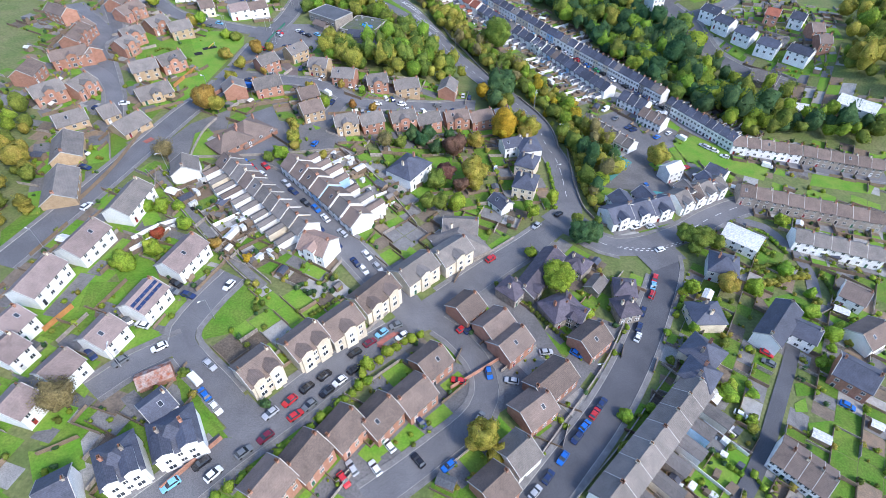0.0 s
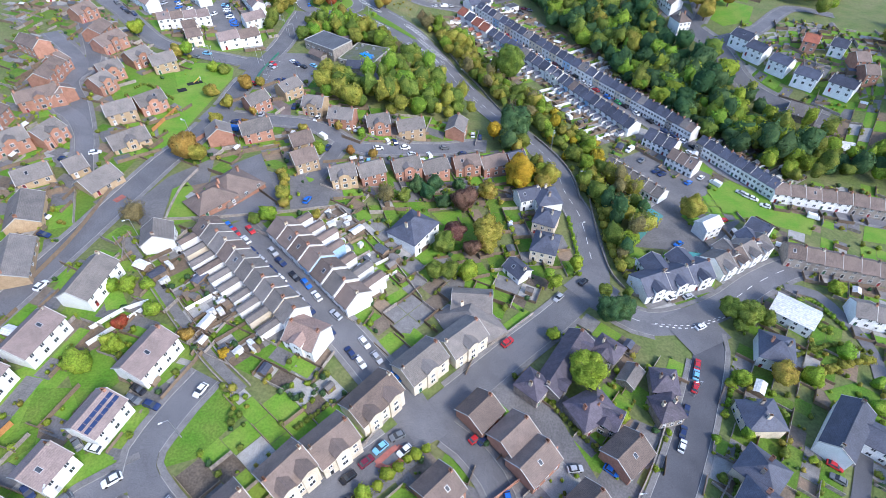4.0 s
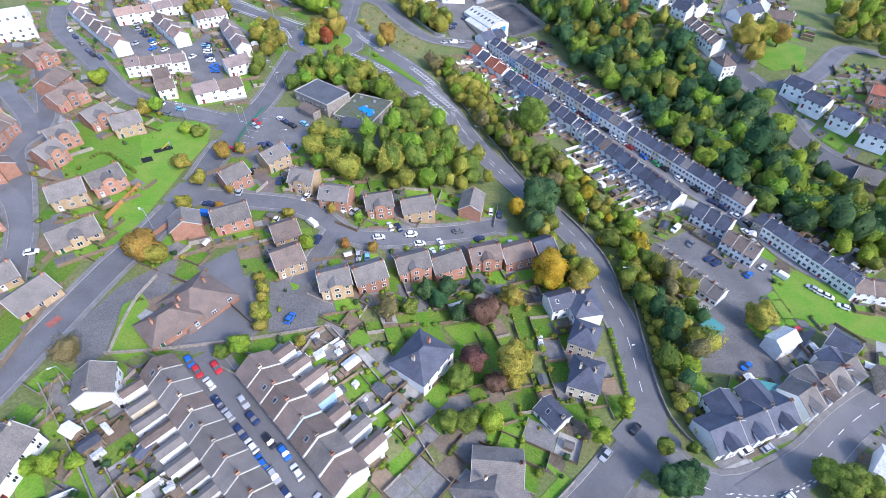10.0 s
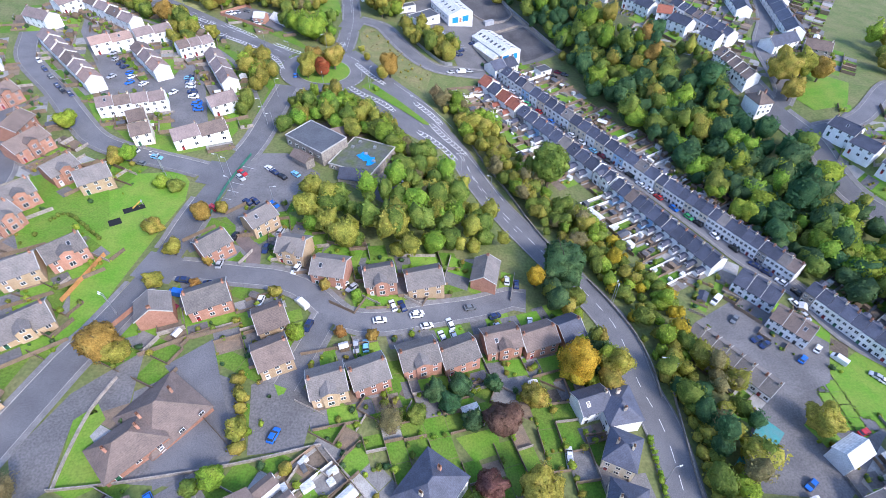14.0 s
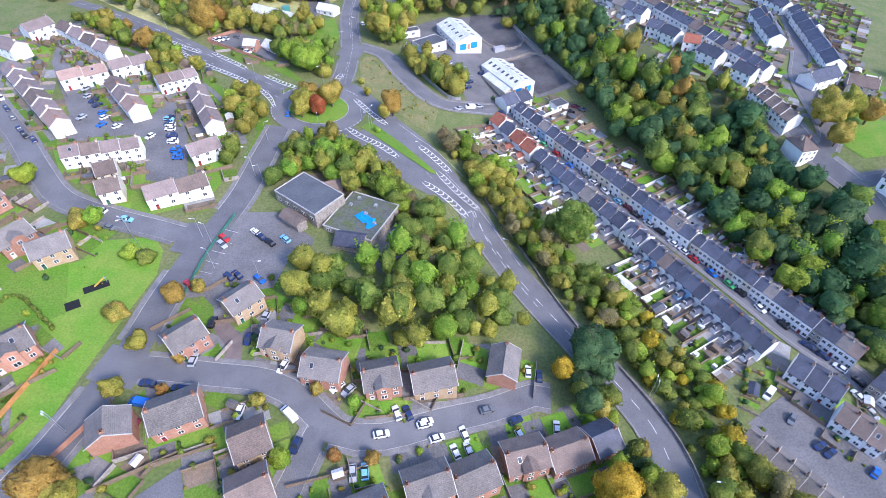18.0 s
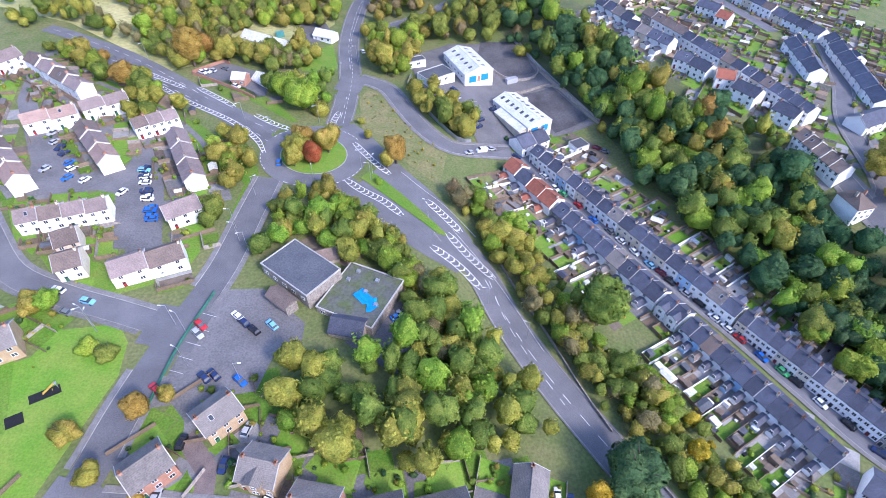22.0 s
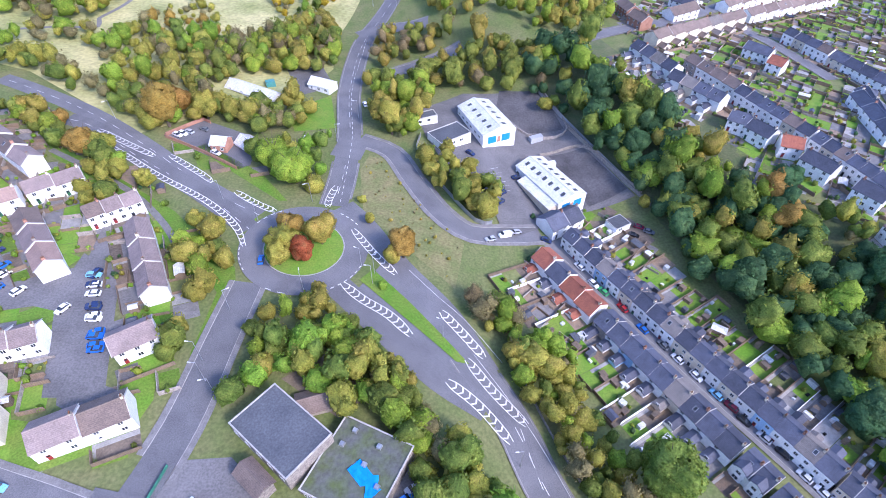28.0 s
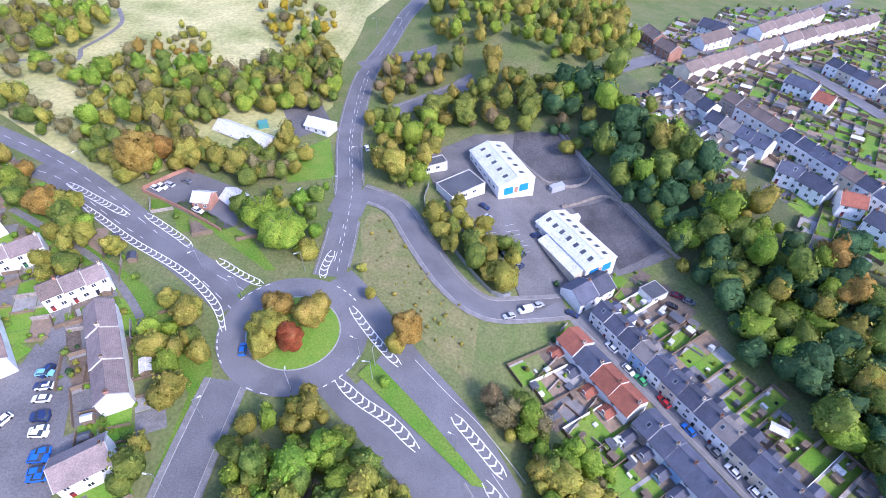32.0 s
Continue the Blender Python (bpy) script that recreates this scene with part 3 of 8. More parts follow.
@functools.lru_cache(maxsize=None)
def crown_mesh(seed, kind, shape, level=0):
    """A lumpy leaf canopy of several lobes with small leaf sprays standing off it; about 1 m in radius and 2 m high, its foot at z = 0."""
    rs = np.random.RandomState(seed)
    lobes = {"round": 13, "tall": 12, "wide": 15, "bush": 6}[shape]
    sx, sz = {"round": (1.0, 0.95), "tall": (0.72, 1.3), "wide": (1.15, 0.75), "bush": (1.0, 0.8)}[shape]
    mid = np.array((0, 0, 0.85 * sz))
    cs = [(0, 0, 0.95 * sz, 0.66 * min(sx, 1.0))]
    for i in range(lobes):
        a, h = 2.4 * i + rs.uniform(-0.5, 0.5), rs.uniform(-0.6, 0.85)
        r = rs.uniform(0.42, 0.7) * math.sqrt(max(0.12, 1 - h * h))
        cs.append((r * math.cos(a) * sx, r * math.sin(a) * sx, (1 + h * 0.85) * sz, rs.uniform(0.22, 0.4)))
    cs = np.array(cs)

    def reach(d):
        """How far the canopy stands off its middle in the directions d."""
        o = cs[:, :3] - mid
        bq = d @ o.T
        disc = bq * bq - (o * o).sum(1) + cs[:, 3] ** 2
        return np.where(disc > 0, bq + np.sqrt(np.maximum(disc, 0)), 0.25).max(1)

    thin = kind == "bare"
    dirs, tris = ball({-1: 2 if shape != "bush" else 1, 0: 3, 1: 3}[level])
    R = reach(dirs) * (1 + 0.08 * rs.normal(size=len(dirs))) * (0.72 if thin else 0.94)
    hull = mid + dirs * R[:, None]
    hull[:, 2] = np.maximum(hull[:, 2], 0.12 * sz)
    nv = np.zeros_like(hull)
    tri = np.array(tris)
    fn = np.cross(hull[tri[:, 1]] - hull[tri[:, 0]], hull[tri[:, 2]] - hull[tri[:, 0]])
    for k in range(3):
        np.add.at(nv, tri[:, k], fn)
    nv /= np.linalg.norm(nv, axis=1)[:, None] + 1e-9
    if level < 0:          # the underside of a tree in a closed wood is never seen
        keep = (hull[tri][:, :, 2].max(1) > 0.45 * sz)
        tri = tri[keep]
        used = np.unique(tri)
        back = np.full(len(hull), -1)
        back[used] = np.arange(len(used))
        hull, nv, tri = hull[used], nv[used], back[tri]
    n = {-1: 235, 0: 650, 1: 1800}[level] if shape != "bush" else {-1: 38, 0: 300, 1: 900}[level]
    n = int(n * (1.3 if thin else 1))
    size = {-1: 0.085, 0: 0.07, 1: 0.046}[level] * (1.5 if shape == "bush" and level < 0 else 1) * (0.7 if thin else 1)
    d = rs.normal(size=(n, 3))
    d[:, 2] = np.where(d[:, 2] < -0.4 * np.abs(d[:, 0]), np.abs(d[:, 2]), d[:, 2])
    d /= np.linalg.norm(d, axis=1)[:, None]
    eps = np.cross(d, rs.normal(size=(n, 3)))
    eps /= np.linalg.norm(eps, axis=1)[:, None]
    eps2 = np.cross(d, eps)
    p0, p1, p2 = [mid + q * reach(q)[:, None] for q in (d, d + 0.12 * eps, d + 0.12 * eps2)]
    nn = np.cross(p1 - p0, p2 - p0)
    nn /= np.linalg.norm(nn, axis=1)[:, None] + 1e-9
    p = mid + d * (reach(d) * rs.uniform(0.66 if thin else 0.88, 1.03, n))[:, None]
    tilt = nn + rs.normal(size=(n, 3)) * 0.55
    u = np.cross(tilt, rs.normal(size=(n, 3)))
    u /= np.linalg.norm(u, axis=1)[:, None]
    w = np.cross(tilt, u)
    w /= np.linalg.norm(w, axis=1)[:, None]
    r = (rs.uniform(0.6, 1.35, n) * size)[:, None]
    leaf = np.stack([p + u * r, p + w * r * 0.7, p - u * r, p - w * r * 0.7], 1).reshape(-1, 3)
    ln = np.repeat(nn * 0.8 + d * 0.3 + tilt * 0.35, 4, 0)
    ln /= np.linalg.norm(ln, axis=1)[:, None]
    k = len(hull)
    Fc = [tuple(t) for t in tri] + [(k + 4 * i, k + 4 * i + 1, k + 4 * i + 2, k + 4 * i + 3) for i in range(n)]
    NV = np.concatenate([nv, ln])
    me = mesh("crown", np.concatenate([hull, leaf]).tolist(), Fc, [LEAF[kind]], None, True)
    me.normals_split_custom_set_from_vertices(NV.tolist())
    CROWN_NORMALS[me.name] = NV
    return me


@functools.lru_cache(maxsize=None)
def trunk_mesh(seed):
    s, rs = Solid(), random.Random(seed)
    s.tube(0, 0, -0.6, 1.0, 0.085, 0.055, 7)
    for i in range(5):
        a = 2.5 * i
        r, h = rs.uniform(0.35, 0.6), rs.uniform(1.1, 1.7)
        b = (math.cos(a) * r, math.sin(a) * r, h)
        k = [(0.03, 0, 0.8), (-0.015, 0.026, 0.8), (-0.015, -0.026, 0.8)]
        s.add(k + [(b[0] + p[0] * 0.3, b[1] + p[1] * 0.3, b[2]) for p in k], [(0, 1, 4, 3), (1, 2, 5, 4), (2, 0, 3, 5), (3, 4, 5)])
    return s.mesh("trunk", [BARK])


TREE_WORDS = {"green": "green leafy", "dark": "dark green", "bright": "bright green", "olive": "fading olive", "yellow": "golden yellow autumn", "orange": "orange autumn", "red": "red autumn", "bare": "thin brown half-bare", "purple": "copper purple"}


def tree(x, y, r, kind="green", shape="round", lift=0.35):
    z = ter(x, y)
    seed = rnd.randrange(5)
    h = r * 2 * {"round": 0.95, "tall": 1.3, "wide": 0.75, "bush": 0.8}[shape]
    name = "bush" if shape == "bush" else "tree"
    ob = thing(name, pose(x, y, z, 0, 0, rnd.uniform(0, 360)), "%s %s with an uneven crown" % (TREE_WORDS[kind], "bush" if shape == "bush" else "tree"), name)
    up = 0.0 if shape == "bush" else r * lift
    c = part("crown", crown_mesh(seed, kind, shape, 1 if r > 3.2 else 0), ob, "", Matrix.Translation((0, 0, up - 0.25 * r)) @ Matrix.Diagonal((r, r, r * rnd.uniform(0.9, 1.1), 1)))
    part("trunk", trunk_mesh(seed), ob, "", Matrix.Diagonal((r, r, (up + r * 0.9) / 1.0, 1)))
    return ob


def inside(x, y, pts):
    c = False
    for i in range(len(pts)):
        (x1, y1), (x2, y2) = pts[i], pts[i - 1]
        if (y1 > y) != (y2 > y) and x < (x2 - x1) * (y - y1) / (y2 - y1) + x1:
            c = not c
    return c


@functools.lru_cache(maxsize=None)
def crown_arrays(seed, kind, shape):
    me = crown_mesh(seed, kind, shape, -1)
    co, vi, tot = np.empty(len(me.vertices) * 3), np.empty(len(me.loops), np.int32), np.empty(len(me.polygons), np.int32)
    me.vertices.foreach_get("co", co)
    me.loops.foreach_get("vertex_index", vi)
    me.polygons.foreach_get("loop_total", tot)
    return co.reshape(-1, 3), vi, tot, CROWN_NORMALS[me.name]


def grow(name, places, label):
    """Many trees and shrubs joined into one: places of x, y, radius, kind, shape."""
    V, L, T, S, NV, mats, base = [], [], [], [], [], [], 0
    for x, y, r, kind, shape in places:
        co, vi, tot, nv = crown_arrays(rnd.randrange(5), kind, shape)
        if LEAF[kind] not in mats:
            mats.append(LEAF[kind])
        a = rnd.uniform(0, 6.28)
        ca, sa = math.cos(a), math.sin(a)
        zs = rnd.uniform(0.85, 1.25)
        up = 0.0 if shape == "bush" else r * 0.25
        wx, wy = rnd.uniform(0.8, 1.18), rnd.uniform(0.8, 1.18)
        V.append(np.stack([x + r * wx * (co[:, 0] * ca - co[:, 1] * sa), y + r * wy * (co[:, 0] * sa + co[:, 1] * ca), ter(x, y) + up - 0.2 * r + r * zs * co[:, 2]], 1))
        NV.append(np.stack([nv[:, 0] * ca - nv[:, 1] * sa, nv[:, 0] * sa + nv[:, 1] * ca, nv[:, 2]], 1))
        L.append(vi + base)
        T.append(tot)
        S.append(np.full(len(tot), mats.index(LEAF[kind]), np.int32))
        base += len(co)
    if not V:
        return
    V, L, T, S = np.concatenate(V), np.concatenate(L), np.concatenate(T), np.concatenate(S)
    me = bpy.data.meshes.new(name)
    me.vertices.add(len(V))
    me.vertices.foreach_set("co", V.ravel())
    me.loops.add(len(L))
    me.loops.foreach_set("vertex_index", L.astype(np.int32))
    me.polygons.add(len(T))
    me.polygons.foreach_set("loop_start", np.concatenate([[0], np.cumsum(T)[:-1]]).astype(np.int32))
    for m in mats:
        me.materials.append(m)
    me.polygons.foreach_set("material_index", S)
    me.polygons.foreach_set("use_smooth", np.ones(len(T), bool))
    me.update(calc_edges=True)
    me.normals_split_custom_set_from_vertices(np.concatenate(NV))
    tagged(new(name, me), label, "trees", "", "stuff")


def wood(label, pts, gap, r0, r1, kinds, shapes=("round", "tall", "round"), clear=0.2):
    """Trees scattered over a piece of land, clear of roads and houses."""
    LAID.append(pts)
    gap *= 1.06 if gap > 5.5 else 1.0
    r0, r1 = r0 * 1.12, r1 * 1.18
    xs, ys = [p[0] for p in pts], [p[1] for p in pts]
    places, y = [], min(ys)
    while y < max(ys):
        x = min(xs)
        while x < max(xs):
            px, py = x + rnd.uniform(-0.45, 0.45) * gap, y + rnd.uniform(-0.45, 0.45) * gap
            r = rnd.uniform(r0, r1) * rnd.choice([0.72, 0.9, 1.0, 1.12])
            if inside(px, py, pts) and not near_road(Vector((px, py)), None, r * 0.7 + clear) and all((px - a) ** 2 + (py - b) ** 2 > (c + r * 0.7) ** 2 for a, b, c in SPOTS):
                places.append((px, py, r, rnd.choice(kinds), rnd.choice(shapes)))
            x += gap
        y += gap * 0.87
    grow("woodland", places, label)


# ---- vehicles ----
@functools.lru_cache(maxsize=None)
def car_body_mesh(colour, kind):
    """Lofted body: a row of sections along x, nose to +x."""
    if kind == "van":
        secs = [(-2.4, 0.35, 1.9, 0.86), (-2.3, 0.3, 2.05, 0.95), (1.1, 0.3, 2.05, 0.95), (1.7, 0.3, 1.35, 0.95), (2.4, 0.32, 1.0, 0.9), (2.5, 0.4, 0.8, 0.8)]
    else:
        secs = [(-2.05, 0.4, 0.75, 0.72), (-1.95, 0.3, 0.95, 0.84), (-1.2, 0.25, 0.98, 0.88), (0.8, 0.25, 0.95, 0.88), (1.6, 0.25, 0.82, 0.86), (2.0, 0.3, 0.68, 0.78), (2.08, 0.38, 0.58, 0.66)]
    V, Fc = [], []
    for x, z0, z1, w in secs:
        V += [(x, -w, z0), (x, w, z0), (x, w * 1.02, (z0 + z1) / 2), (x, w * 0.93, z1), (x, -w * 0.93, z1), (x, -w * 1.02, (z0 + z1) / 2)]
    n = len(secs)
    for i in range(n - 1):
        for k in range(6):
            Fc.append((i * 6 + k, i * 6 + (k + 1) % 6, (i + 1) * 6 + (k + 1) % 6, (i + 1) * 6 + k))
    Fc += [tuple(range(6))[::-1], tuple(range((n - 1) * 6, n * 6))]
    me = mesh("body", V, Fc, [CARPAINT[colour]])
    return me


@functools.lru_cache(maxsize=None)
def car_cabin_mesh(kind):
    s = Solid()
    if kind == "van":
        s.add([(1.12, -0.8, 2.03), (1.12, 0.8, 2.03), (1.68, 0.85, 1.38), (1.68, -0.85, 1.38), (1.2, -0.82, 2.06), (1.2, 0.82, 2.06), (1.76, 0.87, 1.41), (1.76, -0.87, 1.41)],
              [(4, 7, 6, 5), (0, 1, 2, 3), (0, 4, 5, 1), (3, 2, 6, 7), (0, 3, 7, 4), (1, 5, 6, 2)])
    else:
        b, t = (-1.75, 0.95), (-1.25, 0.45)
        s.add([(b[0], -0.8, 0.93), (b[1], -0.8, 0.93), (b[1], 0.8, 0.93), (b[0], 0.8, 0.93), (t[0], -0.64, 1.42), (t[1] - 0.25, -0.64, 1.42), (t[1] - 0.25, 0.64, 1.42), (t[0], 0.64, 1.42)],
              [(3, 2, 1, 0), (4, 5, 6, 7), (0, 1, 5, 4), (1, 2, 6, 5), (2, 3, 7, 6), (3, 0, 4, 7)])
    return s.mesh("glazing", [GLASS])


@functools.lru_cache(maxsize=None)
def car_roof_mesh(colour):
    s = Solid()
    s.box(-1.3, -0.66, 1.4, 0.25, 0.66, 1.49, 0, 0.06)
    for x, y in ((-1.75, -0.78), (-1.75, 0.78)):
        s.add([(x, y, 0.93), (x + 0.14, y, 0.93), (x + 0.62, y * 0.83, 1.42), (x + 0.45, y * 0.83, 1.42)], [(0, 1, 2, 3), (3, 2, 1, 0)])
    return s.mesh("car_roof", [CARPAINT[colour]])


@functools.lru_cache(maxsize=None)
def wheel_mesh():
    s = Solid()
    a = [2 * math.pi * i / 10 for i in range(10)]
    s.add([(0.32 * math.cos(t), -0.11, 0.32 * math.sin(t)) for t in a] + [(0.32 * math.cos(t), 0.11, 0.32 * math.sin(t)) for t in a],
          [list(range(10)), list(range(10, 20))[::-1]] + [(i, i + 10, (i + 1) % 10 + 10, (i + 1) % 10) for i in range(10)])
    return s.mesh("wheel", [RUBBER])


def car(x, y, yaw, colour, kind="car"):
    dx, dy = math.cos(radians(yaw)), math.sin(radians(yaw))
    tip = math.degrees(math.atan2(ter(x + 2 * dx, y + 2 * dy) - ter(x - 2 * dx, y - 2 * dy), 4))
    lift = 0.2 if near_road(Vector((x, y)), None, 0.0) else 0.14
    ob = thing("van" if kind == "van" else "car", pose(x, y, ter(x, y) + lift, 0, -tip, yaw), "parked %s %s standing on the tarmac" % (colour, "van" if kind == "van" else "hatchback car"), "van" if kind == "van" else "car", "parked vehicles")
    part("body", car_body_mesh(colour, kind), ob)
    part("glazing", car_cabin_mesh(kind), ob)
    if kind != "van":
        part("car_roof", car_roof_mesh(colour), ob)
    for wx in (-1.3, 1.35):
        for wy in (-0.8, 0.8):
            part("wheel", wheel_mesh(), ob, "", pose(wx, wy, 0.32))


def parked(colour, pts, turn=0.0, kind="car"):
    """Cars of a colour beside the road; each lies along the nearest piece of road, turned by so many degrees."""
    for x, y in pts:
        p = Vector((x, y))
        best, yaw = 1e9, 0
        for w, line, _, _ in ROADS:
            for i in range(len(line) - 1):
                d = (line[i] - p).length - w / 2
                if d < best:
                    best, v = d, line[i + 1] - line[i]
                    yaw = math.degrees(math.atan2(v.y, v.x))
        car(x, y, yaw + turn + rnd.uniform(-3, 3) + (180 if rnd.random() < 0.5 else 0), colour, kind)


def bays(colours, x1, y1, x2, y2, yaw):
    """Cars side by side from one place to another."""
    cs = colours.split()
    for i, c in enumerate(cs):
        t = i / max(1, len(cs) - 1)
        car(x1 + (x2 - x1) * t, y1 + (y2 - y1) * t, yaw + rnd.uniform(-4, 4), c)


# ---- street furniture, walls, hedges ----
@functools.lru_cache(maxsize=None)
def lamp_mesh(which):
    s = Solid()
    if which == "post":
        s.tube(0, 0, -0.5, 8.0, 0.1, 0.06, 8)
        s.box(-0.05, -0.05, 7.9, 1.3, 0.05, 8.05)
        s.tube(0, 0, 0, 1.2, 0.14, 0.13, 8)
        return s.mesh("post", [STEEL])
    s.box(1.1, -0.16, 7.88, 2.0, 0.16, 8.08, 0, 0.05)
    return s.mesh("lantern", [TRIM])


def lamp(x, y, yaw):
    ob = thing("street_lamp", pose(x, y, ter(x, y) + 0.2, 0, 0, yaw), "tall grey steel street lamp beside the road", "street lamp", "street lamps")
    part("post", lamp_mesh("post"), ob)
    part("lantern", lamp_mesh("lantern"), ob, "pale lantern head")


def rail(name, pts, height, thick, mat, label, category, lift=0.0):
    """A wall, fence or hedge of one make along a line."""
    s = Solid()
    line = smooth_line(pts, 3.0) if len(pts) > 2 else [Vector(pts[0]).lerp(Vector(pts[-1]), i / max(1, int((Vector(pts[-1]) - Vector(pts[0])).length / 3))) for i in range(max(1, int((Vector(pts[-1]) - Vector(pts[0])).length / 3)) + 1)]
    h = thick / 2
    V, Fc = [], []
    for i, p in enumerate(line):
        n = side(line, i) * h
        for q in (p - n, p + n):
            g = ter(q.x, q.y)
            V += [(q.x, q.y, g - 0.4), (q.x, q.y, g + height + lift)]
        if i:
            k = 4 * i
            Fc += [(k - 3, k + 1, k + 3, k - 1), (k - 4, k, k + 1, k - 3), (k + 2, k - 2, k - 1, k + 3)]
    k = len(V) - 4
    Fc += [(0, 1, 3, 2), (k, k + 2, k + 3, k + 1)]
    s.add(V, Fc)
    return tagged(new(name, s.mesh(name, [mat])), label, category)


def stone_wall(pts, height=1.1):
    rail("boundary_wall", pts, height, 0.3, WALL["stone"], "low grey stone boundary wall beside the road", "wall")


def white_wall(pts, height=1.2):
    rail("boundary_wall", pts, height, 0.25, WALL["white"], "white rendered garden wall", "wall")


def brick_wall(pts, height=1.6):
    rail("boundary_wall", pts, height, 0.25, WALL["brick"], "red brick boundary wall", "wall")


def fence(pts, height=1.7, mat=None):
    rail("timber_fence", pts, height, 0.08, mat or DECK, "weathered close-boarded timber garden fence" if mat is None else "painted fence along the edge of the ground", "fence")


def hedge(pts, r=1.0, kind="bright"):
    line = smooth_line(pts, r * 1.1)
    grow("hedge", [(p.x + rnd.uniform(-0.2, 0.2), p.y + rnd.uniform(-0.2, 0.2), r * rnd.uniform(0.8, 1.15), kind, "bush") for p in line], "clipped green hedge with an uneven top")


@functools.lru_cache(maxsize=None)
def shed_meshes(w, d, roof):
    a, b = Solid(), Solid()
    a.prism([(-d / 2, -0.5), (d / 2, -0.5), (d / 2, 1.9), (0, 2.4), (-d / 2, 1.9)], -w / 2, w / 2)
    b.prism([(-d / 2 - 0.15, 1.85), (0, 2.42), (d / 2 + 0.15, 1.85), (d / 2 + 0.15, 1.92), (0, 2.5), (-d / 2 - 0.15, 1.92)], -w / 2 - 0.1, w / 2 + 0.1)
    return a.mesh("shed_wall", [DECK]), b.mesh("shed_roof", [ROOF[roof]])


def shed(x, y, yaw):
    w, d = rnd.choice([(2.4, 1.8), (3.0, 2.4), (4.5, 2.8)])
    roof = rnd.choice(["flat", "grey", "white", "slate", "white"])
    ob = thing("garden_shed", pose(x, y, ter(x, y), 0, 0, yaw), "small timber garden shed with a pitched roof", "shed", "garden sheds")
    a, b = shed_meshes(w, d, roof)
    part("shed_wall", a, ob)
    part("shed_roof", b, ob)


def ground_box(name, cx, cy, yaw, x0, y0, x1, y1, mat, lift, label):
    """A rectangle of ground cover in the frame of a house."""
    c, s_ = math.cos(radians(yaw)), math.sin(radians(yaw))
    nx, ny = max(1, int((x1 - x0) / 5)), max(1, int((y1 - y0) / 5))
    V, Fc = [], []
    for j in range(ny + 1):
        for i in range(nx + 1):
            u, v = x0 + (x1 - x0) * i / nx, y0 + (y1 - y0) * j / ny
            x, y = cx + c * u - s_ * v, cy + s_ * u + c * v
            V.append((x, y, ter(x, y) + lift))
    for j in range(ny):
        for i in range(nx):
            k = j * (nx + 1) + i
            Fc.append((k, k + 1, k + nx + 2, k + nx + 1))
    tagged(new(name, mesh(name, V, Fc, mat)), label, "", "", "structure")


COVERS = {"lawn": (LAWN, "mown garden lawns behind the houses"), "paving": (PAVING, "grey paved yards behind the houses"), "soil": (SOIL, "bare soil of garden beds"), "deck": (DECK, "weathered timber garden decking"), "concrete": (CONCRETE, "pale concrete yards behind the houses"), "rough": (ROUGH, "unmown grass of the gardens"), "drive": (YARD, "worn tarmac drives beside the houses")}


class Covers:
    """Garden surfaces gathered by kind."""

    def __init__(self):
        self.by = {}

    def box(self, kind, cx, cy, yaw, x0, y0, x1, y1, lift):
        c, s_ = math.cos(radians(yaw)), math.sin(radians(yaw))
        s = self.by.setdefault(kind, Solid())
        nx, ny = max(1, int((x1 - x0) / 5)), max(1, int((y1 - y0) / 5))
        V, Fc = [], []
        for j in range(ny + 1):
            for i in range(nx + 1):
                u, v = x0 + (x1 - x0) * i / nx, y0 + (y1 - y0) * j / ny
                x, y = cx + c * u - s_ * v, cy + s_ * u + c * v
                V.append((x, y, ter(x, y) + lift))
        for j in range(ny):
            for i in range(nx):
                k = j * (nx + 1) + i
                Fc.append((k, k + 1, k + nx + 2, k + nx + 1))
        s.add(V, Fc)

    def panel(self, kind, a, b, height, thick):
        """A length of fence or wall from a to b."""
        s = self.by.setdefault(kind, Solid())
        d = Vector((b[0] - a[0], b[1] - a[1])).normalized() * thick / 2
        q = [(a[0] + d.y, a[1] - d.x), (b[0] + d.y, b[1] - d.x), (b[0] - d.y, b[1] + d.x), (a[0] - d.y, a[1] + d.x)]
        s.add([(x, y, ter(x, y) - 0.3) for x, y in q] + [(x, y, ter(x, y) + height) for x, y in q], [(4, 5, 6, 7), (0, 1, 5, 4), (2, 3, 7, 6), (1, 2, 6, 5), (3, 0, 4, 7)])

    def block(self, kind, x, y, yaw, w, d, h):
        """A small low thing that stands in a garden: a hutch, a bin store, a greenhouse frame."""
        s = self.by.setdefault(kind, Solid())
        c, s_ = math.cos(radians(yaw)), math.sin(radians(yaw))
        q = [(x + c * u - s_ * v, y + s_ * u + c * v) for u, v in ((-w / 2, -d / 2), (w / 2, -d / 2), (w / 2, d / 2), (-w / 2, d / 2))]
        z = ter(x, y)
        tops = [h, h, h * 0.86, h * 0.86]
        s.add([(a, b, z - 0.3) for a, b in q] + [(a, b, z + t) for (a, b), t in zip(q, tops)], [(4, 5, 6, 7), (0, 1, 5, 4), (1, 2, 6, 5), (2, 3, 7, 6), (3, 0, 4, 7)])

    def done(self):
        for kind, s in self.by.items():
            mat, label = COVERS[kind] if kind in COVERS else FENCES[kind]
            tagged(new("garden_" + kind, s.mesh("garden_" + kind, [mat])), label, "garden", "", "stuff")


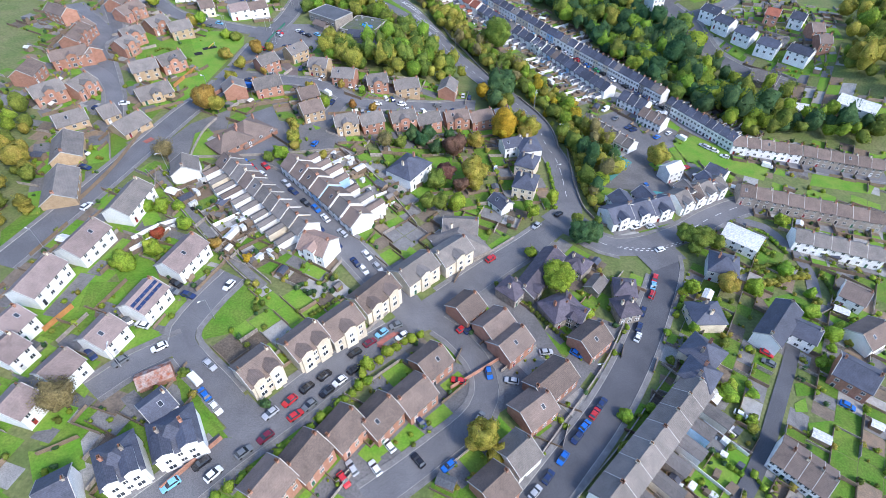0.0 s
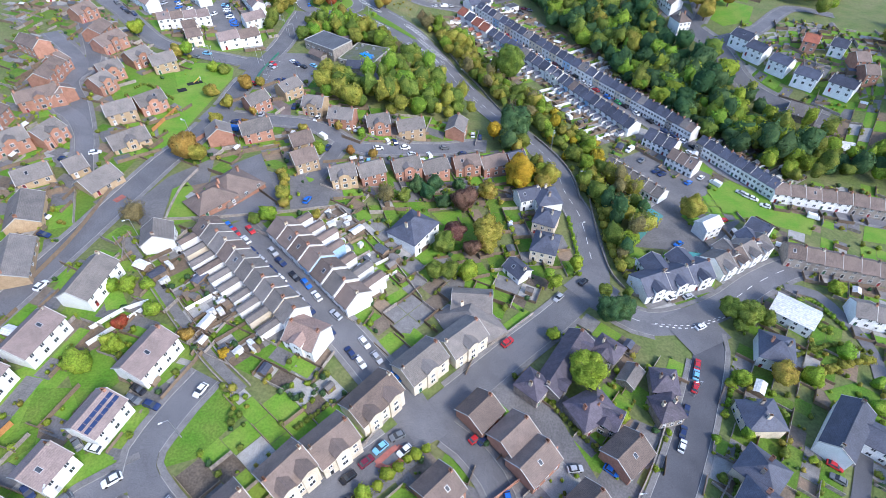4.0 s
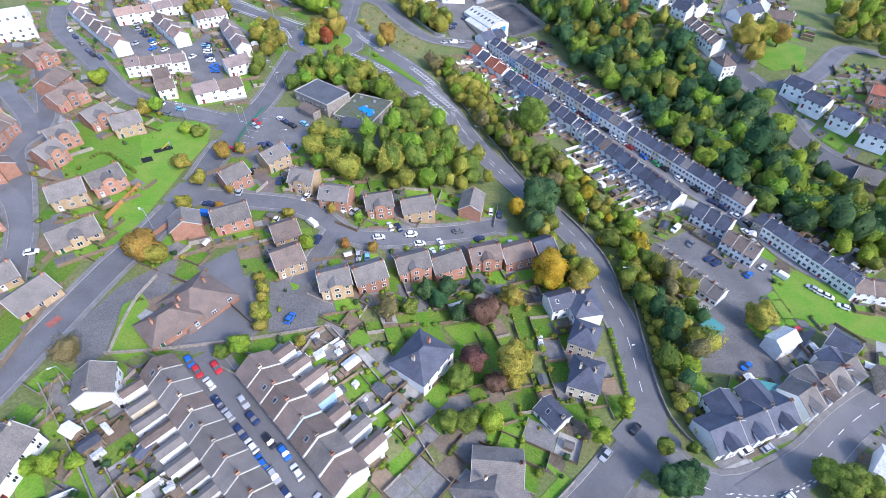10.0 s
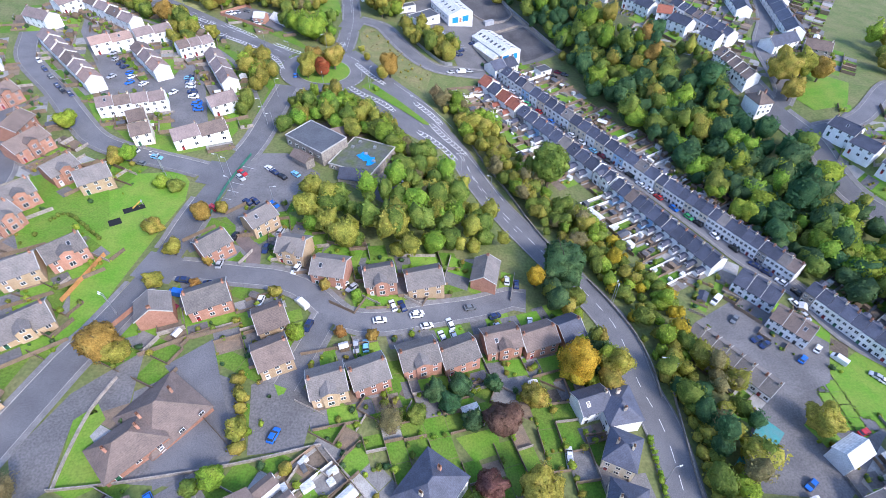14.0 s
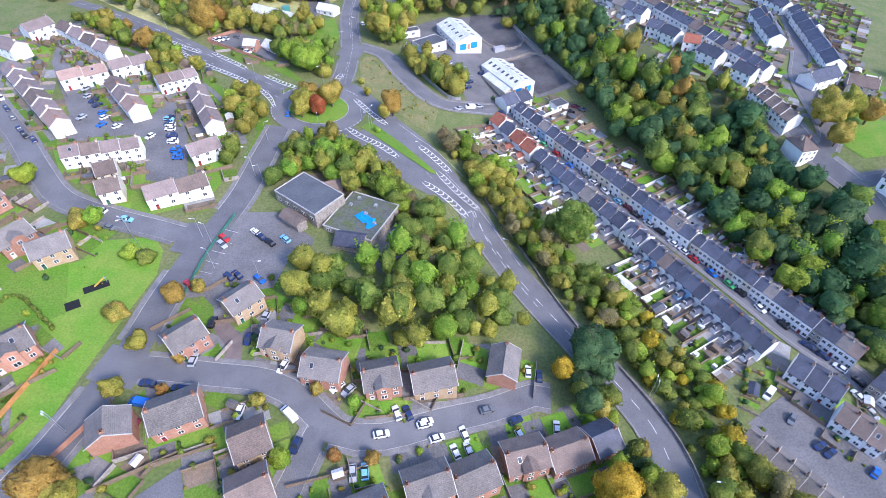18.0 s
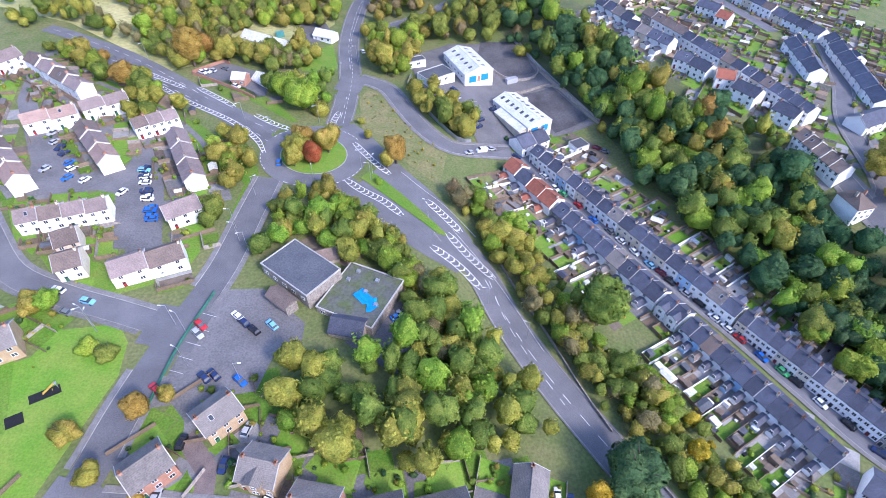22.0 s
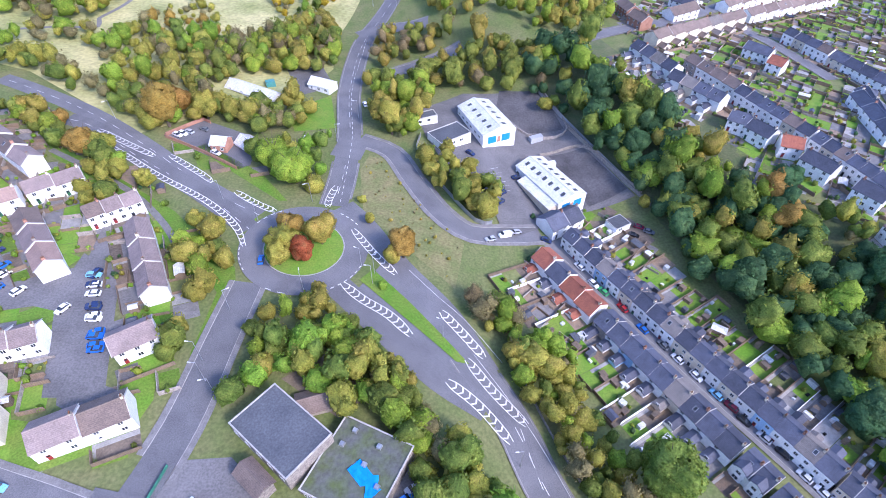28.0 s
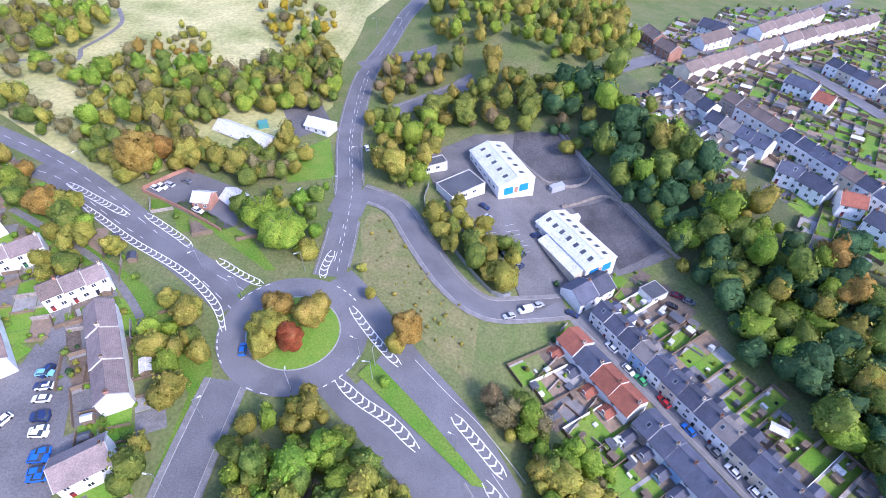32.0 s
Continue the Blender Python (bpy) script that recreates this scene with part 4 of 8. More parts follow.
FENCES = {"fence": (DECK, "weathered timber fences between the gardens"), "wall": (WALL["white"], "white rendered walls between the yards"), "stonewall": (WALL["stone"], "grey stone walls between the yards"),
          "hutches": (DECK, "timber hutches and stores in the gardens"), "lean_tos": (ROOF["white"], "pale sheet lean-tos in the yards"), "stores": (ROOF["flat"], "felt-roofed garden stores"),
          "white_goods": (TRIM, "white boxes and covers left in the gardens"), "bins": (RUBBER, "dark bins and trampolines in the gardens")}


def plots(x1, y1, x2, y2, n, depth, sgn, reach, wall="fence", greens=0.55):
    """Back or front gardens of a row: a strip for each house, with fences between, a shed here and there, and shrubs."""
    x, y, length, yaw = line_up(x1, y1, x2, y2)
    w = length / n
    c, s_ = math.cos(radians(yaw)), math.sin(radians(yaw))

    def at(u, v):
        return x + c * u - s_ * v, y + s_ * u + c * v

    shrubs, cov = [], Covers()
    for i in range(n):
        u0 = i * w - length / 2
        r = reach * rnd.uniform(0.85, 1.1)
        a = depth / 2 + 0.2
        cut = a + r * rnd.uniform(0.25, 0.45)
        steps = [a, cut, a + r] if reach < 8 else [a, cut, cut + (a + r - cut) * rnd.uniform(0.35, 0.65), a + r]
        for q, (v0, v1) in enumerate(zip(steps, steps[1:])):
            k = rnd.choice(["paving", "concrete", "paving", "deck", "soil"]) if q == 0 else "lawn" if rnd.random() < greens else rnd.choice(["soil", "rough", "concrete", "paving", "deck"])
            lo, hi = sorted((sgn * v0, sgn * v1))
            side_path = rnd.uniform(0.6, 1.2) if q and rnd.random() < 0.6 else 0.1
            cov.box(k, x, y, yaw, u0 + side_path, lo, u0 + w - 0.1, hi, rnd.uniform(0.09, 0.125))
            if side_path > 0.1:
                cov.box("concrete", x, y, yaw, u0 + 0.1, lo, u0 + side_path, hi, 0.1)
        if reach > 8:
            for _ in range(rnd.randrange(2, 6)):
                q = at(u0 + rnd.uniform(0.15, 0.85) * w, sgn * (a + r * rnd.uniform(0.3, 1.0)))
                if not near_road(Vector(q), None, 1.0):
                    kind = rnd.choice(["hutches", "lean_tos", "stores", "white_goods", "bins", "hutches", "lean_tos"])
                    big = kind not in ("white_goods", "bins")
                    cov.block(kind, q[0], q[1], yaw + rnd.choice([0, 90]) + rnd.uniform(-8, 8), rnd.uniform(1.2, 3.0) if big else rnd.uniform(0.5, 1.4), rnd.uniform(1.0, 2.2) if big else rnd.uniform(0.5, 1.1), rnd.uniform(1.3, 2.2) if big else rnd.uniform(0.5, 1.0))
        if near_road(Vector(at(u0, sgn * (a + r))), None, 0.5):
            continue
        if rnd.random() < 0.85:
            cov.panel("wall" if wall == "white" and rnd.random() < 0.3 else "fence", at(u0, sgn * (a + 1.5)), at(u0, sgn * (a + r)), 1.4, 0.14)
        if rnd.random() < 0.7:
            cov.panel("fence", at(u0, sgn * (a + r)), at(u0 + w, sgn * (a + r)), 1.5, 0.1)
        if rnd.random() < 0.22 and reach > 8:
            q = at(u0 + w / 2, sgn * (a + r - 1.8))
            shed(q[0], q[1], yaw + rnd.choice([0, 90]))
        for _ in range(rnd.randrange(0, 4)):
            q = at(u0 + rnd.uniform(0.2, 1) * w, sgn * rnd.uniform(cut, a + r))
            shrubs.append((q[0], q[1], rnd.uniform(0.5, 1.3), rnd.choice(["green", "bright", "dark", "olive"]), "bush"))
    cov.done()
    grow("garden_shrubs", shrubs, "small green shrubs along the garden edges")


def clutter(pts, yaw, cw=5.5, ch=6.5, greens=0.5, bushes=2.0, sheds=0.05, near=60.0):
    """Gardens that fill the ground between houses: beds, lawns, yards, fences, shrubs and sheds, clear of roads and buildings."""
    c, s_ = math.cos(radians(yaw)), math.sin(radians(yaw))
    us = [x * c + y * s_ for x, y in pts]
    vs = [-x * s_ + y * c for x, y in pts]
    cov, shrubs = Covers(), []
    taken = [(p, min(q[0] for q in p), max(q[0] for q in p), min(q[1] for q in p), max(q[1] for q in p)) for p in LAID] if near else []
    LAID.append(pts)
    u = min(us)
    while u < max(us):
        v = min(vs)
        wide = cw * rnd.uniform(0.8, 1.25)
        while v < max(vs):
            deep = ch * rnd.uniform(0.6, 1.3)
            mu, mv = u + wide / 2, v + deep / 2
            x, y = mu * c - mv * s_, mu * s_ + mv * c
            v += deep
            if not inside(x, y, pts) or near_road(Vector((x, y)), None, 2.5) or any((x - a) ** 2 + (y - b) ** 2 < (r * 0.75) ** 2 for a, b, r in SPOTS):
                continue
            if near and (not any((x - a) ** 2 + (y - b) ** 2 < (r + near) ** 2 for a, b, r in SPOTS) or any(x0 < x < x1 and y0 < y < y1 and inside(x, y, p) for p, x0, x1, y0, y1 in taken)):
                continue
            kind = "lawn" if rnd.random() < greens else rnd.choice(["soil", "rough", "paving", "concrete", "deck", "paving"])
            cov.box(kind, x, y, yaw, -wide / 2 + 0.1, -deep / 2 + 0.1, wide / 2 - 0.1, deep / 2 - 0.1, rnd.uniform(0.04, 0.08))
            cor = [(x + c * p - s_ * q, y + s_ * p + c * q) for p, q in ((-wide / 2, -deep / 2), (wide / 2, -deep / 2), (-wide / 2, deep / 2))]
            if rnd.random() < 0.45:
                cov.panel(rnd.choice(["fence", "fence", "stonewall"]), cor[0], cor[1], rnd.uniform(0.9, 1.7), 0.12)
            if rnd.random() < 0.45:
                cov.panel(rnd.choice(["fence", "fence", "stonewall"]), cor[0], cor[2], rnd.uniform(0.9, 1.7), 0.12)
            for _ in range(int(bushes * rnd.uniform(0.2, 1.6))):
                e = rnd.random()
                p = (-wide / 2 + 0.5, rnd.uniform(-0.5, 0.5) * deep) if e < 0.5 else (rnd.uniform(-0.5, 0.5) * wide, -deep / 2 + 0.5)
                shrubs.append((x + c * p[0] - s_ * p[1], y + s_ * p[0] + c * p[1], rnd.uniform(0.5, 1.6), rnd.choice(["green", "bright", "dark", "olive", "bright", "green"]), "bush"))
            if rnd.random() < sheds:
                shed(x, y, yaw + rnd.choice([0, 90]))
        u += wide
    cov.done()
    grow("garden_shrubs", shrubs, "shrubs and bushes among the gardens")


# ---- road paint ----
def chevrons(pts, width, gap=2.0, label="white chevron hatching on the road"):
    """A long island of paint: an outline with arrow stripes in it."""
    line = smooth_line(pts, gap)
    s, n = Solid(), len(line) - 1
    half = [width / 2 * min(1.0, 0.25 + 1.5 * math.sin(math.pi * (0.06 + 0.88 * i / n))) for i in range(n + 1)]
    lift = 0.36
    for sg in (-1, 1):
        for i in range(n):
            a0, a1 = side(line, i), side(line, i + 1)
            q = [line[i] + a0 * sg * half[i], line[i + 1] + a1 * sg * half[i + 1], line[i + 1] + a1 * sg * (half[i + 1] - 0.28), line[i] + a0 * sg * (half[i] - 0.28)]
            s.add([(p.x, p.y, ter(p.x, p.y) + lift) for p in q], [(0, 1, 2, 3) if sg < 0 else (3, 2, 1, 0)])
    for i in range(1, n):
        d = (line[i + 1] - line[i]).normalized()
        nn = side(line, i)
        for sg in (-1, 1):
            tip, foot = line[i] + d * 0.6, line[i] + nn * sg * half[i] - d * 0.3
            q = [foot, foot + d * 0.5, tip + d * 0.5, tip]
            s.add([(p.x, p.y, ter(p.x, p.y) + lift + 0.004) for p in q], [(0, 1, 2, 3) if sg > 0 else (3, 2, 1, 0)])
    tagged(new("road_marking", s.mesh("road_marking", [PAINT])), label, "road marking", "", "structure")


def stripe(pts, width=0.15, mat=None, dash=0.0, lift=0.36):
    line = smooth_line(pts, 1.0)
    s = Solid()
    for i in range(len(line) - 1):
        if not dash or (i % (2 * dash)) < dash:
            ribbon(s, line[i:i + 2], -width / 2, width / 2, lift)
    tagged(new("road_marking", s.mesh("road_marking", [mat or PAINT])), "painted line on the road", "road marking", "", "structure")


def ring(cx, cy, r0, r1, lift, mat, name, label, n=64):
    V, Fc = [], []
    rows = max(1, int((r1 - r0) / 3))
    for j in range(rows + 1):
        r = r0 + (r1 - r0) * j / rows
        for i in range(n):
            a = 2 * math.pi * i / n
            x, y = cx + r * math.cos(a), cy + r * math.sin(a)
            V.append((x, y, ter(x, y) + lift))
    for j in range(rows):
        for i in range(n):
            k, l = j * n + i, j * n + (i + 1) % n
            Fc.append((k, k + n, l + n, l))
    return tagged(new(name, mesh(name, V, Fc, mat)), label, "", "", "structure")


# ---- ground ----
tagged(new("ground", grid_sheet("ground", -1200, -600, 1200, 2600, 12, ROUGH, -1.2)), "rough grass country reaching to the skyline", "ground", "", "structure")
tagged(new("ground_near", grid_sheet("ground_near", -260, 0, 320, 660, 4, ROUGH)), "rough grass and worn ground between the houses", "ground", "", "structure")

# ---- roads ----
road(8, [(-116, 114), (-109, 133), (-100, 158), (-86, 199), (-82, 207), (-76, 224), (-72, 238), (-69, 255), (-64, 275), (-57, 298), (-53, 324), (-50, 343)])
road(7, [(-64, 276), (-80, 282), (-97, 288), (-113, 296), (-126, 311), (-141, 331), (-164, 359), (-174, 386)])
road(8.5, [(-25, 379), (-18, 370), (-6, 350), (8, 331), (17, 313)], 0, 0)
road(8.5, [(-29, 348), (-25, 343), (-10, 326), (4, 311), (16, 303)], 0, 0)
road(10, [(12, 319), (22, 300), (27, 285), (33, 271), (40, 257), (59, 222), (63, 208), (63, 193), (65, 178), (63, 157), (61, 145), (54, 136)], 1, 0.6)
road(9, [(61, 145), (45, 131), (29, 119), (10, 104), (-6, 91), (-21, 79), (-34, 66), (-45, 56), (-53, 48), (-63, 39)])
road(9, [(59, 139), (69, 129), (80, 127), (100, 133), (120, 144), (140, 151), (160, 148), (192, 139)], 1)
road(9, [(91, 128), (89, 118), (77, 99), (63, 80), (49, 64), (34, 50), (21, 38)], dark=1)
road(9.5, [(-55, 166), (-53, 163), (-42, 149), (-33, 139), (-26, 130), (-18, 121), (-2, 100), (2, 95)])
road(6.5, [(2, 98), (11, 91), (18, 78), (15, 66), (1, 55), (-14, 45)])
road(6.5, [(-40, 62), (-49, 72), (-61, 86), (-58, 98), (-52, 109)])
road(6, [(-60, 86), (-70, 80), (-78, 72)])
road(6.5, [(49, 370), (59, 355), (84, 310), (100, 283), (112, 260), (122, 241), (133, 227), (142, 204), (175, 180), (214, 168)])
road(6.5, [(-73, 231), (-63, 230), (-50, 228), (-38, 226), (-28, 220), (-20, 212), (-9, 211), (6, 216), (20, 220), (31, 224), (36, 223)])
road(5.5, [(-24, 213), (-29, 200), (-33, 190)])
road(9, [(-28, 379), (-26, 397), (-25, 424), (-27, 463), (-22, 514), (-7, 549), (6, 563), (16, 578)], 1, 0.8)
road(7.5, [(-52, 373), (-71, 386), (-102, 413), (-128, 433), (-154, 448), (-170, 456)], 1, 0)
road(7.5, [(-54, 366), (-64, 376), (-77, 387), (-99, 403), (-122, 422), (-133, 427)], 1, 0)
road(7, [(-21, 421), (-8, 413), (0, 395), (9, 377), (19, 368), (33, 370), (45, 373)])
road(6, [(-155, 318), (-136, 275), (-138, 256), (-128, 237), (-118, 214), (-110, 191)])
road(6, [(-165, 303), (-140, 272), (-139, 253), (-135, 236), (-125, 226), (-115, 207), (-116, 194)])
road(6, [(160, 352), (166, 318), (174, 296), (178, 271), (188, 252), (201, 236)])
road(6, [(173, 300), (194, 301), (227, 326), (249, 318)])
road(7, [(238, 475), (206, 403), (182, 362), (174, 324), (166, 318)])
road(6, [(84, 489), (117, 508), (151, 526), (219, 574), (301, 630)])
road(6, [(180, 527), (194, 503), (204, 460)])
road(6, [(-18, 473), (7, 489), (28, 496)])
road(4.2, [(116, 83), (110, 75.7), (98.9, 63.3), (89.2, 52.5), (79.1, 42.9), (73, 38)], 0, 0, 1)
road(4.4, [(127.4, 140.9), (137.3, 137.4), (141.0, 124.0), (141.1, 114.0), (136.3, 102.4)], 0, 0)
road(7, [(-25.3, 520.4), (-14.2, 526.6), (2.8, 523.3), (12, 522)], 0, 0.6)
# widened mouths of the junctions
road(15, [(-66, 270), (-63, 283)], 0, 0)
road(12, [(-75, 226), (-72, 236)], 0, 0)
road(14, [(54, 138), (64, 146)], 0, 0)
road(15, [(80, 122), (95, 128)], 0, 0)
road(13, [(-4, 96), (4, 100)], 0, 0)
road(12, [(-44, 60), (-38, 66)], 0, 0)
road(12, [(-26, 408), (-23, 420)], 0, 0)
lay_roads()
path(2.2, [(-186, 504), (-171, 509), (-153, 512), (-156, 522), (-151, 540), (-150, 557), (-158, 575)])
path(2.6, [(-88.0, 159.9), (-74.6, 143.1), (-62.6, 127.2), (-51.8, 113.9), (-42.9, 104.8)])
path(2.2, [(-130, 406), (-114, 396), (-94, 382), (-80, 367), (-73, 356)])

# ---- roundabout ----
ring(-35.7, 358.0, 0.0, 12.2, 0.42, LAWN, "island", "round grass island of the roundabout")
ring(-35.7, 358.0, 12.2, 12.6, 0.45, CONCRETE, "kerb", "concrete kerb round the island")
ring(-35.7, 358.0, 12.6, 20.0, 0.33, ASPHALT, "road_ring", "grey asphalt of the roundabout")
for a0, a1 in ((-118, -95), (-75, -20), (35, 62), (118, 150), (175, 215)):
    stripe([(-35.7 + 19.6 * math.cos(radians(a0 + (a1 - a0) * i / 4)), 358 + 19.6 * math.sin(radians(a0 + (a1 - a0) * i / 4))) for i in range(5)], 0.3, None, 1, 0.37)

# ---- pieces of ground ----
patch("lawn", [(-57, 86), (-54, 102), (-49, 106), (-41, 99), (-45, 94), (-50, 88)], LAWN, 0.1, "mown green grass")
patch("lawn", [(-104, 253), (-99, 261), (-93, 276), (-79, 278), (-75, 272), (-74, 262), (-78, 246), (-83, 224), (-85, 212), (-89, 203), (-91, 200), (-93, 205), (-91, 212), (-94, 221), (-97, 222), (-93, 230), (-89, 237), (-101, 247)], LAWN, 0.1, "mown green grass")
patch("verge", [(-118, 117), (-110, 137), (-102, 171), (-94, 207), (-95, 234), (-98, 235), (-102, 210), (-108, 179), (-111, 154), (-118, 140), (-122, 128)], LAWN, 0.1, "green roadside verge")
patch("lawn", [(-109, 303), (-90, 300), (-70, 306), (-66, 291), (-79, 286), (-93, 290), (-103, 296)], LAWN, 0.1, "mown green grass")
patch("lawn", [(-127, 324), (-123, 324), (-111, 308), (-111, 303), (-119, 310)], LAWN, 0.1, "mown green grass")
patch("lawn", [(-112, 345), (-103, 354), (-99, 352), (-103, 345), (-108, 341)], LAWN, 0.1, "mown green grass")
patch("lawn", [(-72, 321), (-67, 319), (-65, 305), (-68, 295)], LAWN, 0.1, "mown green grass")
patch("lawn", [(-18, 220), (-13, 222), (-10, 221), (-7, 214), (-16, 214)], LAWN, 0.12, "mown green grass")
patch("lawn", [(-25, 237), (-20, 239), (-17, 235), (-21, 233)], LAWN, 0.1, "mown green grass")
patch("lawn", [(9, 235), (16, 237), (18, 227), (10, 224)], LAWN, 0.1, "mown green grass")
patch("lawn", [(18, 234), (22, 235), (22, 224), (18, 226)], LAWN, 0.1, "mown green grass")
patch("lawn", [(-25, 200), (-20, 202), (-20, 194), (-24, 194)], LAWN, 0.1, "mown green grass")
patch("lawn", [(-49, 242), (-45, 247), (-42, 244), (-46, 240)], LAWN, 0.1, "mown green grass")
patch("lawn", [(-54, 233), (-52, 238), (-49, 232), (-51, 231)], LAWN, 0.1, "mown green grass")
patch("lawn", [(9, 178), (20, 181), (20, 174), (13, 172)], LAWN, 0.1, "mown green grass")
patch("lawn", [(-77, 167), (-79, 183), (-75, 187), (-72, 183), (-74, 179), (-65, 169), (-73, 165)], LAWN, 0.1, "mown green grass")
patch("lawn", [(115, 190), (139, 202), (149, 189), (163, 178), (154, 167), (144, 172), (133, 178), (117, 172)], LAWN, 0.1, "mown green grass")
patch("lawn", [(183, 175), (210, 168), (199, 158), (174, 164)], LAWN, 0.1, "mown green grass")
patch("lawn", [(172, 361), (174, 348), (194, 336), (205, 327), (193, 309), (180, 310), (174, 323)], LAWN, 0.1, "mown green grass")
patch("lawn", [(174, 281), (186, 262), (192, 251), (189, 248), (177, 269)], LAWN, 0.1, "mown green grass")
patch("lawn", [(176, 301), (188, 268), (193, 258), (183, 262), (172, 282)], LAWN, 0.1, "mown green grass")
patch("lawn", [(190, 275), (205, 254), (221, 240), (218, 236), (203, 249), (190, 266)], LAWN, 0.1, "mown green grass")
patch("lawn", [(-52, 440), (-35, 456), (-31, 429), (-47, 425)], LAWN, 0.1, "mown green grass")
patch("road_joint", [(-19, 340), (-11, 352), (-3, 345), (15, 318), (17, 306), (6, 311), (-6, 324)], ASPHALT, 0.135, "worn asphalt between the two carriageways")
patch("lawn", [(-18, 344.5), (-14, 349), (-3, 336), (12.5, 315.5), (9, 316), (-3, 328.5)], LAWN, 0.34, "mown green central strip")
patch("lawn", [(-99, 406), (-87, 398), (-52, 372), (-53, 369), (-77, 388)], LAWN, 0.1, "mown green grass")
patch("lawn", [(-82, 411), (-66, 397), (-47, 381), (-44, 381), (-55, 396), (-79, 414)], LAWN, 0.1, "mown green grass")
patch("verge", [(-134, 413), (-102, 391), (-79, 374), (-55, 349), (-52, 336), (-56, 317), (-60, 318), (-58, 339), (-69, 356), (-84, 371), (-110, 390), (-128, 402)], LAWN, 0.08, "rough green verge")
patch("meadow", [(-240, 492), (-162, 463), (-104, 419), (-85, 434), (-49, 456), (-36, 481), (-36, 519), (-24, 567), (-1, 577), (-1, 628), (-336, 631)], MEADOW, 0.06, "dry meadow grass, its colour paled to stand for sunshine")
patch("bank", [(-20, 401), (-17, 410), (-10, 408), (-1, 389), (9, 371), (16, 363), (11, 342), (5, 349), (-8, 364), (-18, 377)], BANK, 0.06, "dry grass bank")
patch("undergrowth", [(47, 476), (92, 506), (106, 463), (126, 423), (125, 381), (151, 361), (156, 348), (151, 322), (157, 308), (144, 282), (134, 293), (121, 317), (109, 336), (99, 358), (87, 396), (65, 445)], SCRUB, 0.05, "dark undergrowth below the trees")
patch("car_park", [(-64.5, 253), (-57, 290), (-44.1, 290.5), (-31, 278), (-31.2, 270.4), (-37.7, 267.9), (-40.6, 257)], YARD, 0.1, "worn grey car park")
patch("yard", [(-20, 271.5), (-13, 277), (-3.5, 289), (2.2, 280.7), (3, 260.7), (-7.7, 262.2)], YARD, 0.1, "worn grey yard")
patch("yard", [(-68, 190), (-56, 197), (-44, 192), (-40, 176), (-46, 166), (-65, 168)], YARD, 0.1, "worn tarmac playground")
patch("yard", [(-89, 175), (-82, 190), (-69, 202), (-68, 187), (-79, 183), (-78, 167), (-83, 163)], YARD, 0.1, "worn tarmac forecourt")
patch("yard", [(-27, 46), (-19, 56), (-7, 63), (9, 82), (17, 78), (15, 68), (1, 56), (-13, 45)], YARD, 0.1, "tarmac forecourt of the brick houses")
patch("yard", [(2, 446), (25, 461), (59, 458), (87, 393), (59, 385), (31, 367), (28, 387), (16, 396), (6, 426)], YARD, 0.25, "broken grey yard of the works")
patch("yard", [(-95, 418), (-84, 431), (-60, 419), (-60, 401), (-64, 398)], ASPHALT, 0.1, "dark tarmac yard")
patch("car_park", [(-138, 362), (-130, 372), (-119, 354), (-108, 340), (-100, 341), (-99, 354), (-88, 347), (-75, 298), (-86, 304), (-97, 335), (-127, 329), (-116, 337)], YARD, 0.1, "worn grey residents car park")
patch("yard", [(78, 162), (96, 186), (123, 199), (129, 175), (106, 158)], YARD, 0.1, "worn yard behind the shops")
patch("yard", [(12, 107), (24, 111), (36, 100), (42, 81), (57, 96), (64, 92), (42, 70), (29, 61), (17, 78)], YARD, 0.1, "tarmac courts between the brick houses")
patch("yard", [(90, 214), (111, 225), (131, 205), (122, 191), (107, 186)], YARD, 0.13, "grey tarmac yard beside the cottages")
patch("lawn", [(28, 140), (37, 132), (21, 120), (19, 122), (33, 133)], LAWN, 0.12, "mown green grass")
patch("field", [(-111, 103), (-99, 85), (-91, 95), (-84, 111), (-94, 114)], LAWN, 0.08, "mown grass")
patch("yard", [(-41, 191), (-39, 173), (-27, 174), (-25, 186), (-33, 195)], YARD, 0.1, "grey tarmac drive")
patch("yard", [(-63, 197), (-53, 205), (-47, 188), (-41, 173), (-46, 173), (-57, 166), (-61, 176), (-52, 185)], ASPHALT, 0.12, "dark tarmac school yard")
patch("yard", [(42, 461), (61, 457), (67, 434), (51, 434), (39, 449)], OLDYARD, 0.36, "dark broken tarmac of a walled yard")
patch("yard", [(58, 420), (73, 422), (85, 397), (68, 390)], OLDYARD, 0.36, "dark broken tarmac of a walled yard")
patch("yard", [(66, 382), (82, 383), (88, 371), (75, 362), (68, 369)], SOIL, 0.12, "brown earth yard")
patch("car_park", [(-57, 478), (-41, 483), (-34, 464), (-49, 454)], YARD, 0.12, "pale car park")
patch("car_park", [(-159, 411), (-141, 380), (-133, 365), (-113, 342), (-97, 349), (-98, 367), (-84, 337), (-77, 309), (-69, 306), (-90, 306), (-98, 332), (-116, 337), (-127, 329), (-130, 347), (-153, 388)], YARD, 0.14, "worn grey car park of the estate")
patch("lawn", [(-107, 331), (-98, 336), (-93, 332), (-103, 324)], LAWN, 0.12, "mown green grass")
patch("lawn", [(-133, 269), (-106, 286), (-93, 248), (-113, 235)], LAWN, 0.12, "mown green grass")
patch("lawn", [(-86, 113), (-79, 120), (-72, 108), (-78, 100)], LAWN, 0.12, "mown green grass")
